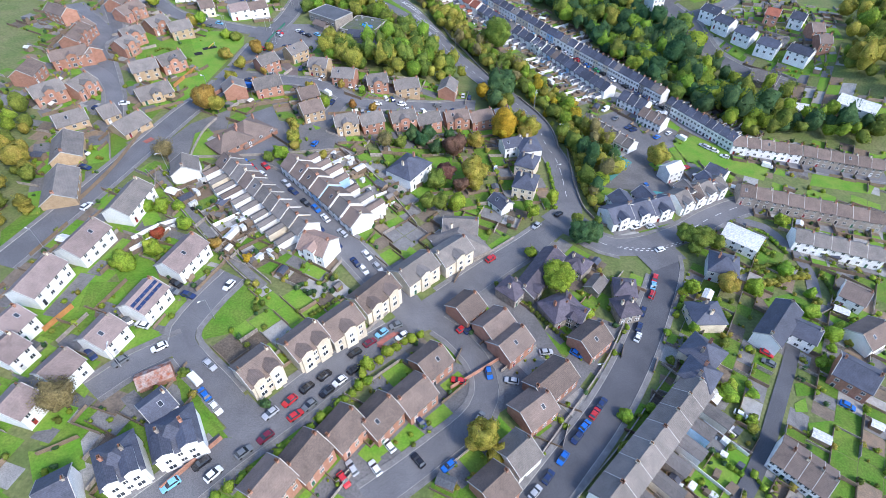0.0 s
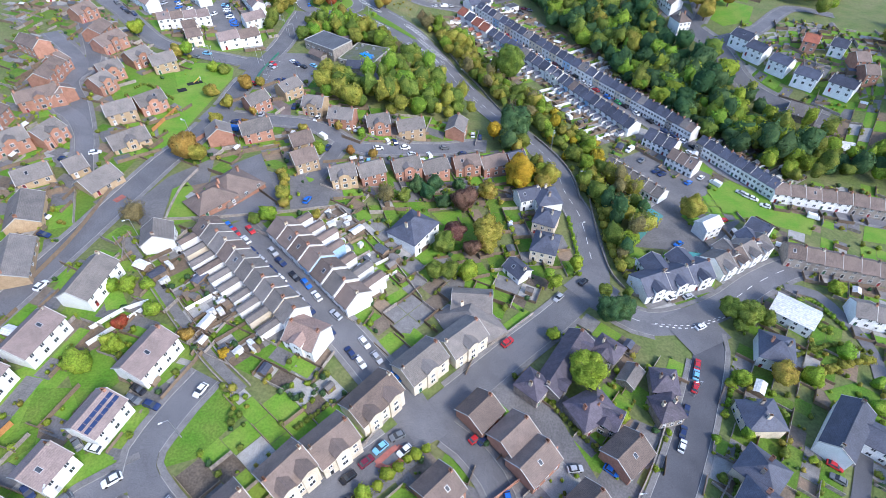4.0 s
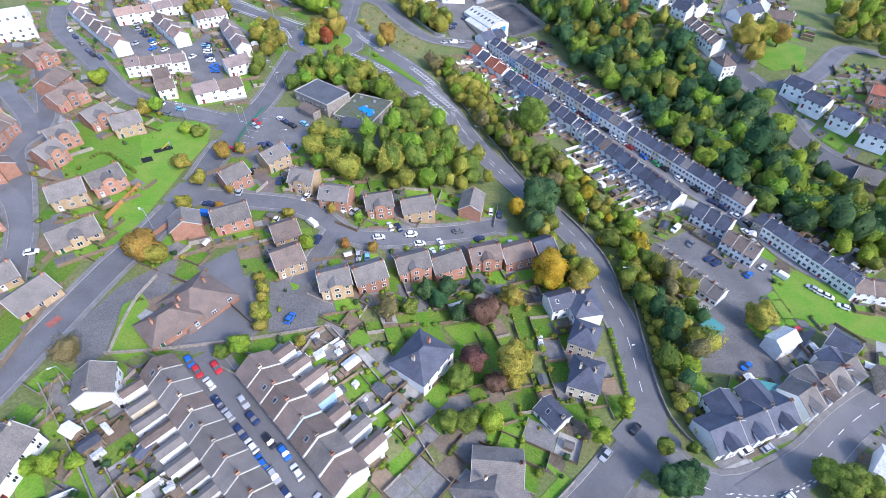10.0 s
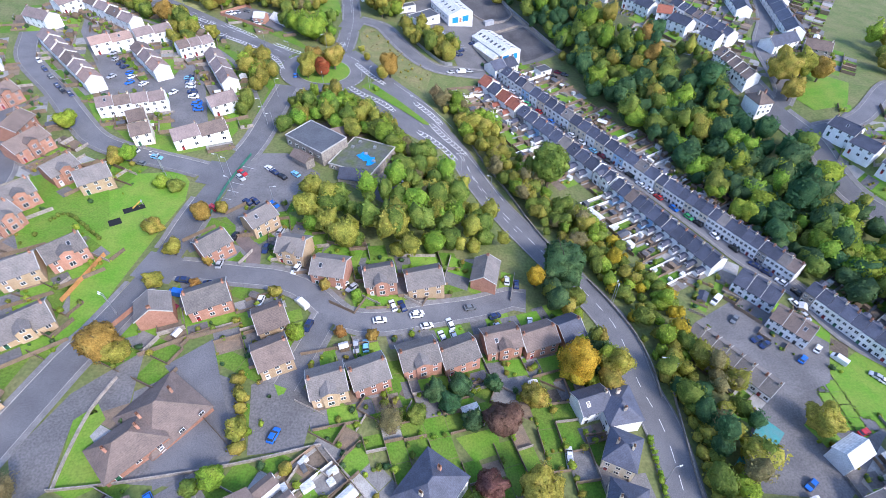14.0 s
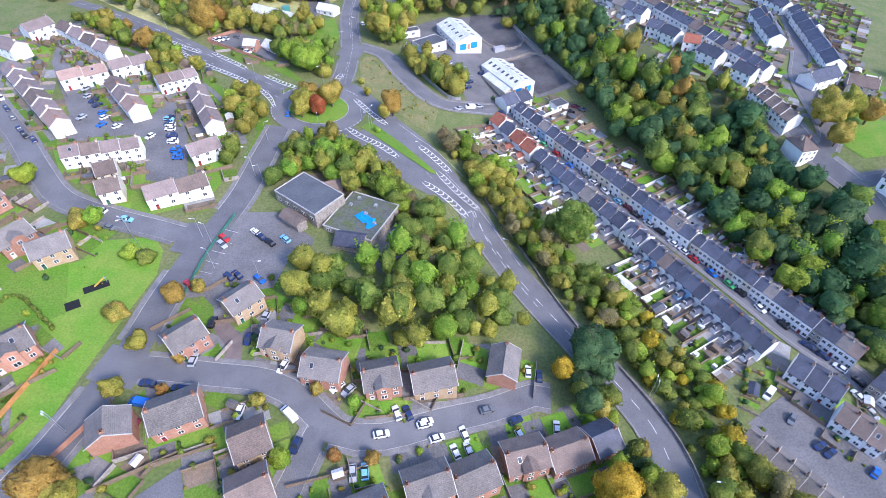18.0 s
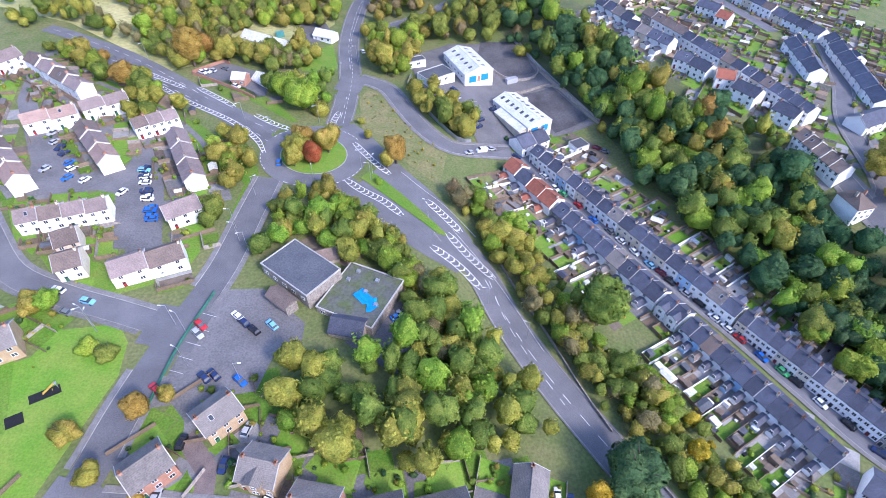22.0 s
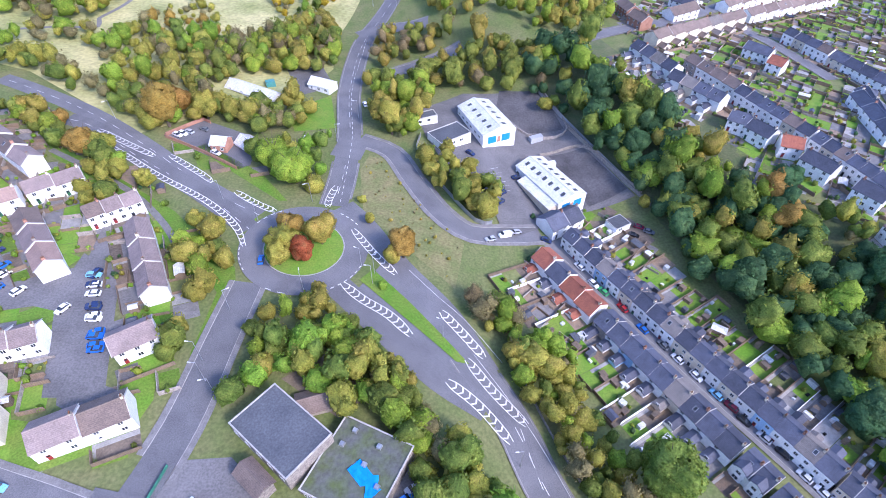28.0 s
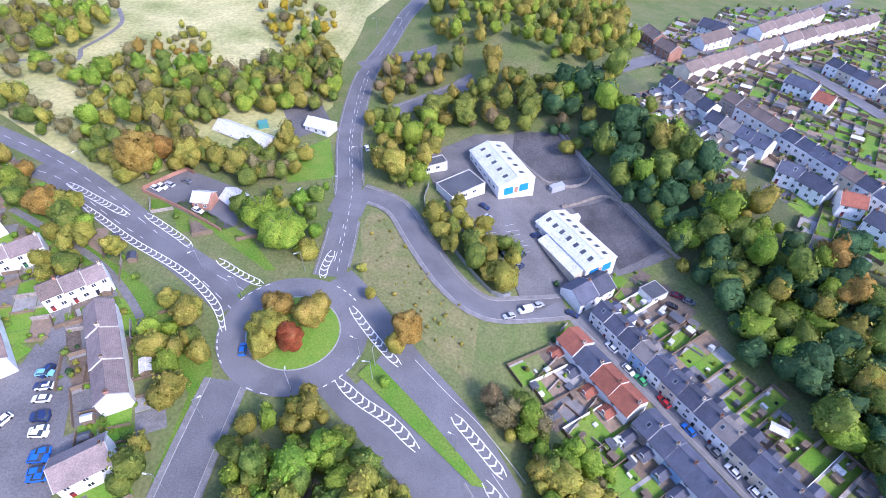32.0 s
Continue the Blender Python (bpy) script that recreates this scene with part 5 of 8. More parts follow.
patch("lawn", [(-80, 87), (-71, 91), (-67, 89), (-72, 80), (-77, 81)], LAWN, 0.12, "mown green grass")
patch("lawn", [(-72, 100), (-64, 102), (-60, 94), (-67, 91)], LAWN, 0.12, "mown green grass")
patch("lawn", [(-60, 77), (-55, 72), (-44, 59), (-47, 57), (-57, 69)], LAWN, 0.12, "mown green grass")

patch("lawn", [(-77.6, 82.1), (-74.8, 90.4), (-66.2, 88.3), (-72.9, 81.6)], LAWN, 0.15, "mown green grass")
patch("lawn", [(-69.6, 91.6), (-67.5, 100.2), (-60.4, 98.1), (-64.4, 90.5)], LAWN, 0.15, "mown green grass")
patch("lawn", [(-82.1, 72.8), (-77.5, 79.6), (-76.3, 78.8), (-78.8, 70.4)], LAWN, 0.15, "mown green grass")
patch("lawn", [(-97.7, 78.1), (-95.2, 84.2), (-92.1, 81.1), (-93.3, 76.4)], LAWN, 0.15, "mown green grass")
patch("lawn", [(-95.8, 88.8), (-85.5, 97.7), (-84.4, 92.6), (-91.1, 86.9)], LAWN, 0.15, "mown green grass")
patch("lawn", [(-89.7, 97.8), (-82.5, 101.6), (-81.9, 106.8), (-90.1, 107.0)], LAWN, 0.15, "mown green grass")
patch("lawn", [(-85.7, 57.9), (-80.5, 57.6), (-77.0, 51.3), (-81.4, 50.2)], LAWN, 0.15, "mown green grass")
patch("lawn", [(-88.1, 65.2), (-84.9, 67.4), (-82.9, 62.9), (-86.4, 62.4)], LAWN, 0.15, "mown green grass")
patch("verge", [(-60.3, 76.6), (-52.4, 68.9), (-53.5, 68.0), (-58.4, 72.1)], LAWN, 0.3, "green roadside verge")
patch("verge", [(-51.7, 66.8), (-44.8, 59.2), (-45.9, 58.9), (-51.7, 65.6)], LAWN, 0.3, "green roadside verge")
patch("lawn", [(105.0, 58.0), (112.2, 58.4), (118.3, 54.8), (116.1, 52.8), (105.8, 53.9), (103.9, 55.6)], LAWN, 0.15, "mown green grass")
patch("lawn", [(108.3, 70.1), (114.2, 70.7), (113.0, 66.2), (106.7, 66.1)], LAWN, 0.15, "mown green grass")
patch("lawn", [(116.5, 101.8), (128.3, 104.0), (129.1, 100.3), (116.5, 98.2)], LAWN, 0.15, "mown green grass")
patch("lawn", [(141.0, 91.6), (145.8, 86.9), (145.4, 83.6), (139.9, 87.1)], LAWN, 0.15, "mown green grass")
patch("lawn", [(104.5, 63.9), (109.0, 65.5), (107.1, 61.2), (103.4, 61.4)], LAWN, 0.15, "mown green grass")

patch("lawn", [(-48.7, 242.6), (-45.1, 246.4), (-43.2, 244.6), (-46.8, 240.9)], LAWN, 0.17, "mown green grass")
patch("lawn", [(-41.7, 252.1), (-39.0, 255.3), (-35.6, 252.5), (-39.5, 248.5)], LAWN, 0.17, "mown green grass")
patch("lawn", [(-27.1, 237.5), (-24.1, 241.6), (-20.0, 239.9), (-22.7, 234.7)], LAWN, 0.17, "mown green grass")
patch("lawn", [(-20.4, 234.3), (-18.6, 238.3), (-15.0, 237.6), (-16.8, 232.4)], LAWN, 0.17, "mown green grass")
patch("lawn", [(-13.9, 233.3), (-13.3, 236.4), (-8.1, 235.9), (-8.7, 231.9)], LAWN, 0.17, "mown green grass")
patch("lawn", [(-3.0, 229.3), (-2.5, 233.9), (0.6, 234.6), (0.4, 230.7)], LAWN, 0.17, "mown green grass")
patch("lawn", [(-1.2, 218.2), (3.0, 219.5), (2.9, 216.2), (-1.0, 215.3)], LAWN, 0.17, "mown green grass")
patch("lawn", [(-35.7, 213.5), (-31.5, 215.2), (-30.5, 211.5), (-34.1, 209.8)], LAWN, 0.17, "mown green grass")
patch("lawn", [(-50.9, 212.2), (-46.3, 213.8), (-45.2, 209.6), (-49.7, 208.1)], LAWN, 0.17, "mown green grass")
patch("lawn", [(-62.3, 116.8), (-59.9, 119.6), (-56.0, 116.5), (-56.4, 113.3), (-60.6, 115.0)], LAWN, 0.16, "mown green grass")
patch("lawn", [(-64.3, 108.4), (-62.3, 113.6), (-57.8, 112.1), (-62.5, 106.1)], LAWN, 0.16, "mown green grass")
patch("lawn", [(-82.7, 112.8), (-78.7, 117.6), (-74.1, 113.5), (-78.6, 108.8)], LAWN, 0.16, "mown green grass")
patch("lawn", [(-85.1, 135.7), (-82.2, 140.0), (-77.2, 131.5), (-82.4, 130.2)], LAWN, 0.16, "mown green grass")
patch("yard", [(-36.1, 310.5), (-25.6, 318.2), (-13.7, 305.5), (-21.2, 299.5)], SOIL, 0.14, "brown weedy yard behind the club")
patch("drive", [(-55.3, 243.9), (-52.8, 247.3), (-45.8, 238.9), (-45.2, 232.0), (-49.6, 231.3), (-49.7, 236.6), (-53.0, 240.6)], BLOCKS, 0.16, "brown block paved shared drive")

# ---- road paint ----
chevrons([(-23, 343), (-17, 337), (-9, 331), (-3, 324)], 3.0)
chevrons([(6, 333), (12, 325), (17, 318)], 3.0)
chevrons([(-21, 367), (-14, 356), (-7, 347)], 2.6)
chevrons([(-110, 409), (-90, 393), (-71, 380), (-59, 368), (-54, 358)], 2.4)
chevrons([(-89, 405), (-75, 394), (-71, 390)], 2.6)
chevrons([(-62, 385), (-54, 379), (-47, 375)], 2.6)
chevrons([(-119, 420), (-102, 409), (-94, 404)], 2.6)
chevrons([(-28, 390), (-30, 382), (-30, 378)], 2.6)
chevrons([(6, 310), (14, 303), (21, 294)], 3.0)
chevrons([(12, 317), (18, 308), (26, 299)], 3.0)
stripe([(-3, 349), (5, 339), (13, 330), (22, 317)], .15)
stripe([(14, 319), (27, 297), (37, 272)], .15)
stripe([(24, 298), (27, 283), (32, 270), (39, 255)], .2, dash=3)
stripe([(-26, 381), (-25, 397), (-24, 424), (-26, 463), (-21, 514)], .15, dash=2)
stripe([(76, 126), (86, 125), (97, 128), (104, 131)], .35, dash=1)
stripe([(75, 127), (86, 126), (98, 129)], .2, dash=1)
stripe([(-11, 87), (-6, 91), (-4, 89), (-8, 86), (-11, 87)], 1.4, REDPAINT)
stripe([(-95, 176), (-93, 179)], 2.2, REDPAINT)
stripe([(-63.2, 259.4), (-59.4, 258.1)], .12)
stripe([(-62.4, 263.3), (-58.6, 262.0)], .12)
stripe([(-61.6, 267.5), (-57.6, 266.1)], .12)
stripe([(-60.7, 271.8), (-56.6, 270.4)], .12)
stripe([(-59.7, 276.4), (-55.6, 275.0)], .12)
stripe([(-58.7, 281.3), (-54.6, 279.9)], .12)
stripe([(22, 401), (26, 402)], .12)
stripe([(23, 398), (27, 400)], .12)
stripe([(24, 396), (28, 397)], .12)
stripe([(25, 393), (28, 395)], .12)
stripe([(25, 391), (29, 393)], .12)
stripe([(30, 406), (34, 408)], .12)
stripe([(30, 403), (35, 405)], .12)
stripe([(31, 401), (35, 403)], .12)
stripe([(32, 398), (36, 400)], .12)
stripe([(32, 396), (37, 398)], .12)
stripe([(33, 393), (37, 395)], .12)

# ---- houses ----
houses(-98.9, 111.0, -102.3, 98.4, 1, 8.5, 7.4, "white", "mauve")
houses(-92.4, 125.7, -96.7, 113.8, 1, 9, 7.4, "white", "mauve")
houses(-86.1, 145.2, -89.5, 131.1, 1, 9, 7.4, "white", "grey")
houses(-63.0, 119.0, -68.6, 107.6, 1, 8.5, 7.4, "white", "mauve")
houses(-69.8, 101.7, -73.6, 92.8, 1, 8.5, 7.4, "white", "mauve")
houses(-76.6, 89.6, -79.9, 82.5, 1, 8.5, 7.4, "white", "mauve")
houses(-82.6, 79.6, -86.2, 73.0, 1, 8.5, 7.4, "white", "mauve")
houses(-99.2, 93.1, -101.9, 87.2, 1, 8.5, 7.4, "white", "mauve")
houses(-96.7, 84.4, -99.1, 79.3, 1, 8.5, 7.4, "white", "mauve")
houses(-88.6, 70.3, -90.8, 64.2, 1, 8.5, 7.4, "white", "mauve")
villa(-58.3, 56.5, -50.5, 60.1, 1, 10, 8.6, "white", "slate", hip=1, gables=2)
houses(-61.5, 63.2, -57.8, 66.9, 1, 7, 7.4, "white", "slate")
villa(-67.0, 50.9, -60.9, 54.4, 1, 10, 8.6, "white", "slate", hip=1, gables=2)
houses(-75.7, 46.0, -71.7, 48.1, 1, 9, 7.4, "white", "slate")
villa(-42.9, 71.8, -36.4, 77.8, 2, 9, 8.6, "cream", "brown", gables=2)
villa(-33.1, 79.7, -25.9, 86.6, 2, 9, 8.6, "cream", "brown", gables=2)
villa(-24.8, 86.8, -16.7, 93.4, 2, 9, 8.6, "cream", "brown", gables=1)
villa(-16.4, 96.8, -6.6, 105.8, 2, 9, 8.6, "cream", "brown", gables=2)
villa(-3.8, 108.3, 6.0, 116.1, 2, 9, 8.6, "cream", "grey", gables=1)
villa(8.2, 116.6, 18.1, 123.6, 2, 9, 8.6, "cream", "grey", gables=1)
houses(-36.8, 44.2, -31.5, 51.0, 2, 9, 7.4, "brick", "brown")
houses(-30.0, 50.0, -24.4, 57.4, 2, 9, 7.4, "brick", "brown")
houses(-22.4, 57.0, -16.5, 63.8, 2, 9, 7.4, "brick", "brown")
houses(-14.3, 60.6, -7.7, 67.1, 2, 9, 7.4, "brick", "brown")
houses(-5.8, 66.5, 1.5, 72.4, 2, 9, 7.4, "brick", "brown")
houses(-0.1, 76.8, 6.6, 82.1, 1, 9, 7.4, "brick", "brown")
houses(12.2, 95.5, 18.6, 100.8, 1, 9, 7.4, "brick", "brown")
houses(19.1, 88.5, 26.6, 94.2, 1, 9, 7.4, "brick", "brown")
houses(22.6, 82.0, 30.5, 87.9, 1, 9, 7.4, "brick", "brown")
houses(30.1, 68.7, 40.4, 75.8, 2, 9, 7.4, "brick", "brown")
houses(24.5, 61.9, 32.7, 66.9, 1, 9, 7.4, "brick", "brown")
houses(19.0, 50.7, 25.3, 55.1, 1, 9, 7.4, "white", "grey")
houses(12.1, 43.2, 18.4, 47.6, 1, 9, 7.4, "brick", "brown")
houses(46.4, 82.7, 54.2, 88.0, 1, 9, 7.4, "brick", "brown")
villa(48.4, 120.3, 34.2, 103.8, 2, 7.5, 6.6, "stone", "purple", gables=3)
villa(33.2, 107.4, 28.6, 103.2, 1, 7.5, 6.6, "stone", "purple", hip=1)
villa(53.0, 118.6, 57.6, 113.5, 1, 7.0, 6.2, "stone", "purple", hip=1, gables=1)
villa(40.2, 95.8, 49.4, 99.6, 1, 9.0, 7.0, "stone", "purple", hip=1)
villa(46.0, 97.4, 51.0, 93.4, 1, 6.5, 6.2, "stone", "purple", gables=1)
villa(65.8, 105.2, 70.0, 104.2, 1, 7.5, 6.6, "stone", "purple", hip=1)
villa(62.8, 96.6, 68.0, 97.3, 1, 7.5, 6.6, "stone", "purple", hip=1)
houses(57.2, 105.4, 61.8, 110.1, 1, 5.0, 4.2, "stone", "grey")
terrace(76.3, 68.8, 39.6, 39.3, 7, 8.5, 7.3, "white", "grey", wing=-1)
villa(79.0, 76.4, 85.4, 81.2, 1, 10, 8.6, "cream", "slate", hip=1)
villa(75.0, 69.0, 80.2, 73.8, 1, 9, 8.6, "cream", "slate", hip=1)
villa(90.6, 97.0, 90.0, 89.5, 1, 10, 7.8, "cream", "slate", hip=1)
villa(117.9, 93.6, 104.3, 82.1, 1, 8, 8.6, "white", "slate")
houses(115.8, 88.5, 122.0, 82.8, 1, 8, 7.4, "white", "slate")
villa(102.6, 115.4, 109.9, 111.6, 1, 10, 8.6, "white", "slate", hip=1)
houses(144.6, 102.8, 149.9, 97.3, 1, 9, 7.4, "white", "brown")
villa(122.0, 73.5, 128.8, 66.2, 1, 10, 8.6, "brick", "slate")
terrace(89.2, 50.3, 97.8, 40.0, 4, 9, 7.3, "white", "brown")
houses(135.5, 81.9, 145.9, 85.8, 1, 9, 7.4, "white", "brown")
houses(116.9, 132.2, 125.7, 123.1, 1, 9, 7.4, "white", "white")
terrace(73.2, 139.9, 100.0, 147.2, 3, 10, 7.3, "white", "slate", gables=3)
terrace(103.0, 148.6, 128.0, 160.4, 4, 10, 7.3, "white", "grey", gables=4)
houses(81.4, 151.5, 82.9, 142.5, 1, 8, 7.4, "white", "slate")
houses(91.6, 154.0, 93.8, 145.9, 1, 8, 7.4, "white", "slate")
houses(110.5, 157.9, 112.0, 150.5, 1, 7, 7.4, "white", "grey")
houses(122.3, 163.9, 123.0, 156.4, 1, 7, 7.4, "white", "slate")
houses(128.0, 169.8, 132.6, 163.7, 1, 8, 7.4, "white", "slate")
houses(107.1, 166.9, 114.6, 170.0, 1, 6, 7.4, "white", "white")
terrace(134.2, 155.3, 185.8, 137.4, 9, 8, 7.3, "stone", "brown")
terrace(142.2, 128.8, 170.5, 117.6, 5, 8, 7.3, "white", "grey")
terrace(149.5, 191.0, 179.1, 183.6, 5, 8, 7.3, "white", "brown")
terrace(180.2, 183.6, 211.7, 171.8, 6, 8, 7.3, "stone", "brown")
houses(-120.5, 176.2, -115.6, 161.6, 1, 10, 5.5, "yellow", "grey")
houses(-114.4, 155.2, -109.5, 138.9, 1, 10, 5.5, "yellow", "grey")
houses(-127.9, 185.1, -119.0, 190.4, 1, 9, 5.5, "yellow", "grey")
houses(-105.6, 180.6, -98.9, 189.8, 1, 10, 5.5, "yellow", "grey")
houses(-142.2, 201.8, -133.3, 208.8, 2, 9, 7.4, "brick", "grey", gables=1)
houses(-129.9, 206.3, -125.6, 215.1, 1, 9, 7.4, "brick", "grey", gables=1)
houses(-151.4, 215.1, -151.0, 226.1, 1, 9, 7.4, "brick", "brown")
houses(-147.2, 232.8, -133.3, 239.7, 3, 8, 7.4, "brick", "brown", gables=1)
houses(-145.8, 247.8, -145.1, 264.1, 1, 8, 7.4, "brick", "brown", gables=1)
houses(-167.7, 286.2, -155.9, 277.7, 1, 8, 7.4, "brick", "brown")
houses(-105.7, 206.4, -95.0, 213.6, 1, 10, 5.5, "yellow", "grey", gables=1)
houses(-103.5, 232.0, -95.3, 238.2, 1, 9, 7.4, "brick", "grey", gables=1)
houses(-112.9, 225.4, -103.7, 230.0, 2, 9, 7.4, "yellow", "grey")
houses(-124.6, 245.5, -120.6, 252.3, 1, 9, 7.4, "brick", "grey", gables=1)
houses(-126.4, 257.4, -119.5, 263.3, 1, 9, 7.4, "brick", "grey", gables=1)
houses(-108.1, 267.3, -99.4, 272.1, 1, 9, 7.4, "yellow", "grey")
houses(-118.7, 270.0, -112.7, 277.4, 1, 9, 7.4, "brick", "grey", gables=1)
houses(-135.6, 282.2, -128.8, 293.3, 1, 9, 7.4, "brick", "brown", gables=1)
houses(-141.7, 293.3, -140.1, 304.7, 1, 9, 7.4, "brick", "brown")
houses(-158.2, 316.2, -152.6, 325.0, 1, 9, 7.4, "brick", "brown", gables=1)
houses(-136.4, 241.5, -132.2, 237.6, 1, 9, 7.4, "brick", "brown", gables=1)
houses(-146.5, 263.4, -144.9, 267.6, 1, 9, 7.4, "brick", "brown")
houses(-183.1, 343.0, -169.7, 350.2, 3, 8, 7.4, "white", "white")
houses(-190.4, 358.8, -177.8, 363.5, 3, 8, 7.4, "white", "white")
houses(-114.4, 191.3, -110.0, 194.8, 1, 9, 5.5, "yellow", "grey")
terrace(-161.4, 375.0, -124.8, 331.5, 6, 7, 7.3, "white", "mauve")
terrace(-157.8, 417.1, -127.2, 391.7, 4, 7, 7.3, "white", "mauve")
terrace(-139.7, 366.9, -124.2, 375.5, 2, 7, 7.3, "white", "mauve")
terrace(-124.0, 377.7, -110.0, 386.8, 2, 7, 7.3, "white", "mauve")
terrace(-118.6, 366.0, -101.9, 343.6, 3, 7, 7.3, "white", "mauve")
terrace(-102.0, 366.7, -88.6, 375.6, 3, 7, 7.3, "white", "mauve")
terrace(-85.7, 363.2, -72.0, 334.7, 3, 7, 7.3, "white", "mauve")
houses(-77.5, 318.1, -68.3, 323.3, 1, 8, 7.4, "white", "mauve")
terrace(-118.1, 314.4, -94.6, 321.8, 4, 7, 7.3, "white", "mauve")
houses(-103.8, 305.2, -98.1, 307.6, 1, 8, 7.4, "cream", "brown")
houses(-100.0, 296.2, -93.7, 298.4, 1, 8, 7.4, "cream", "brown")
terrace(-85.3, 293.8, -67.3, 301.7, 2, 8, 7.3, "white", "mauve")
houses(-178.3, 398.7, -164.4, 390.2, 2, 8, 7.4, "white", "mauve")
houses(-171.3, 409.3, -163.9, 418.7, 1, 8, 7.4, "white", "mauve")
houses(-50.5, 246.2, -43.7, 252.3, 2, 8, 7.4, "yellow", "grey")
houses(-62.2, 234.4, -55.4, 240.1, 2, 8, 7.4, "brick", "grey")
houses(-39.0, 237.7, -30.8, 235.3, 2, 8.5, 7.4, "yellow", "grey", gables=1)
houses(-28.2, 229.0, -18.6, 226.6, 2, 8.5, 7.4, "brick", "grey")
houses(-13.7, 224.6, -4.8, 225.9, 2, 8.5, 7.4, "brick", "grey", gables=1)
houses(-1.6, 225.2, 9.3, 226.9, 2, 8.5, 7.4, "yellow", "grey")
houses(25.3, 236.0, 22.5, 226.5, 1, 8, 7.4, "brick", "grey")
houses(-69.7, 215.9, -67.5, 209.4, 1, 9, 7.4, "brick", "grey")
houses(-61.0, 214.7, -50.6, 218.5, 2, 9, 7.4, "brick", "grey")
houses(-41.8, 207.6, -34.4, 210.5, 1, 9, 7.4, "yellow", "brown")
houses(-40.0, 196.1, -32.2, 199.4, 1, 9, 7.4, "yellow", "brown")
houses(-26.3, 188.4, -17.6, 190.4, 2, 8.5, 7.4, "yellow", "grey", gables=1)
houses(-16.5, 191.1, -7.7, 194.0, 2, 8.5, 7.4, "brick", "grey")
houses(-4.1, 197.7, 5.9, 200.2, 2, 8.5, 7.4, "brick", "grey", gables=1)
houses(6.8, 199.2, 16.5, 202.4, 2, 8.5, 7.4, "brick", "grey")
houses(19.8, 205.0, 29.9, 206.6, 2, 8.5, 7.4, "brick", "brown", gables=1)
houses(30.7, 205.3, 40.6, 207.9, 2, 8.5, 7.4, "brick", "brown")
houses(42.4, 208.3, 49.0, 210.5, 1, 8.5, 7.4, "brick", "slate")
villa(-64.0, 178.6, -55.0, 188.9, 1, 16, 6.0, "brick", "brown", hip=1)
villa(-69.1, 171.5, -59.7, 180.1, 1, 10.5, 5.5, "brick", "brown", hip=1)
villa(-2.0, 159.6, 5.8, 168.8, 1, 11.5, 9.0, "white", "slate", hip=1)
houses(41.8, 184.3, 50.0, 186.2, 1, 7, 7.4, "white", "slate")
villa(52.4, 187.6, 53.1, 178.8, 1, 9, 8.6, "white", "slate", hip=1)
villa(47.0, 173.1, 52.8, 169.8, 1, 9, 8.6, "cream", "slate", hip=1)
villa(43.3, 160.0, 49.8, 157.0, 1, 10, 8.6, "cream", "slate", hip=1)
houses(33.0, 151.9, 37.1, 145.7, 1, 6, 5.0, "white", "slate")
villa(13.3, 134.4, 19.9, 121.2, 1, 15, 6.5, "stone", "grey", hip=1)
houses(12.4, 136.4, 24.1, 134.3, 1, 9, 6.0, "stone", "grey")
terrace(-62.4, 160.9, -31.0, 124.4, 10, 8, 7.3, "white", "grey", wing=-1)
houses(-76.2, 160.2, -74.2, 152.4, 1, 9, 7.0, "white", "grey")
terrace(-40.2, 161.2, -15.0, 131.3, 7, 9, 7.3, "white", "brown", wing=1)
houses(-32.2, 121.6, -24.2, 117.0, 2, 9, 7.4, "white", "pink", gables=1)
terrace(54.3, 369.9, 103.2, 282.5, 18, 6.8, 8.0, "white", "slate", wing=2)
terrace(103.6, 281.9, 134.4, 231.5, 17, 6.8, 8.0, "white", "slate", wing=2)
terrace(133.5, 223.9, 152.0, 190.2, 10, 6.8, 8.0, "white", "slate", wing=2)
terrace(41.6, 359.6, 55.4, 335.3, 4, 8, 7.3, "white", "red", wing=-2)
terrace(56.3, 333.9, 80.0, 289.9, 9, 8, 7.3, "white", "slate", wing=-2)
terrace(80.3, 289.0, 84.3, 281.0, 2, 8, 7.3, "white", "slate", gables=2)
terrace(84.5, 279.9, 106.6, 235.2, 13, 8, 7.3, "white", "slate", wing=-2)
terrace(111.4, 230.5, 120.4, 219.8, 3, 9, 7.3, "white", "slate")
terrace(115.6, 214.7, 123.4, 205.0, 3, 8, 7.3, "white", "brown")
terrace(86.0, 209.9, 101.5, 187.2, 7, 7, 5.5, "white", "grey")
terrace(46.4, 374.4, 60.0, 382.3, 2, 9, 7.3, "white", "slate")
terrace(109.4, 476.4, 119.4, 451.0, 4, 8, 7.3, "white", "slate", wing=-2)
terrace(115.8, 447.1, 130.0, 425.5, 4, 8, 7.3, "white", "slate", wing=-2)
terrace(129.9, 461.7, 140.9, 434.2, 4, 6.8, 8.0, "white", "brown", wing=2)
terrace(139.8, 432.9, 153.3, 398.5, 6, 6.8, 8.0, "white", "slate", wing=2)
terrace(153.3, 397.6, 164.9, 363.6, 7, 6.8, 8.0, "white", "slate", wing=2)
houses(127.5, 414.4, 133.5, 409.1, 2, 8, 7.4, "white", "slate")
houses(133.1, 408.3, 137.8, 399.8, 2, 8, 7.4, "white", "slate")
houses(139.0, 397.1, 145.8, 393.9, 2, 8, 7.4, "white", "red")
houses(144.3, 388.2, 149.8, 378.2, 2, 8, 7.4, "white", "slate")
houses(153.8, 371.1, 158.6, 362.8, 2, 8, 7.4, "white", "slate")
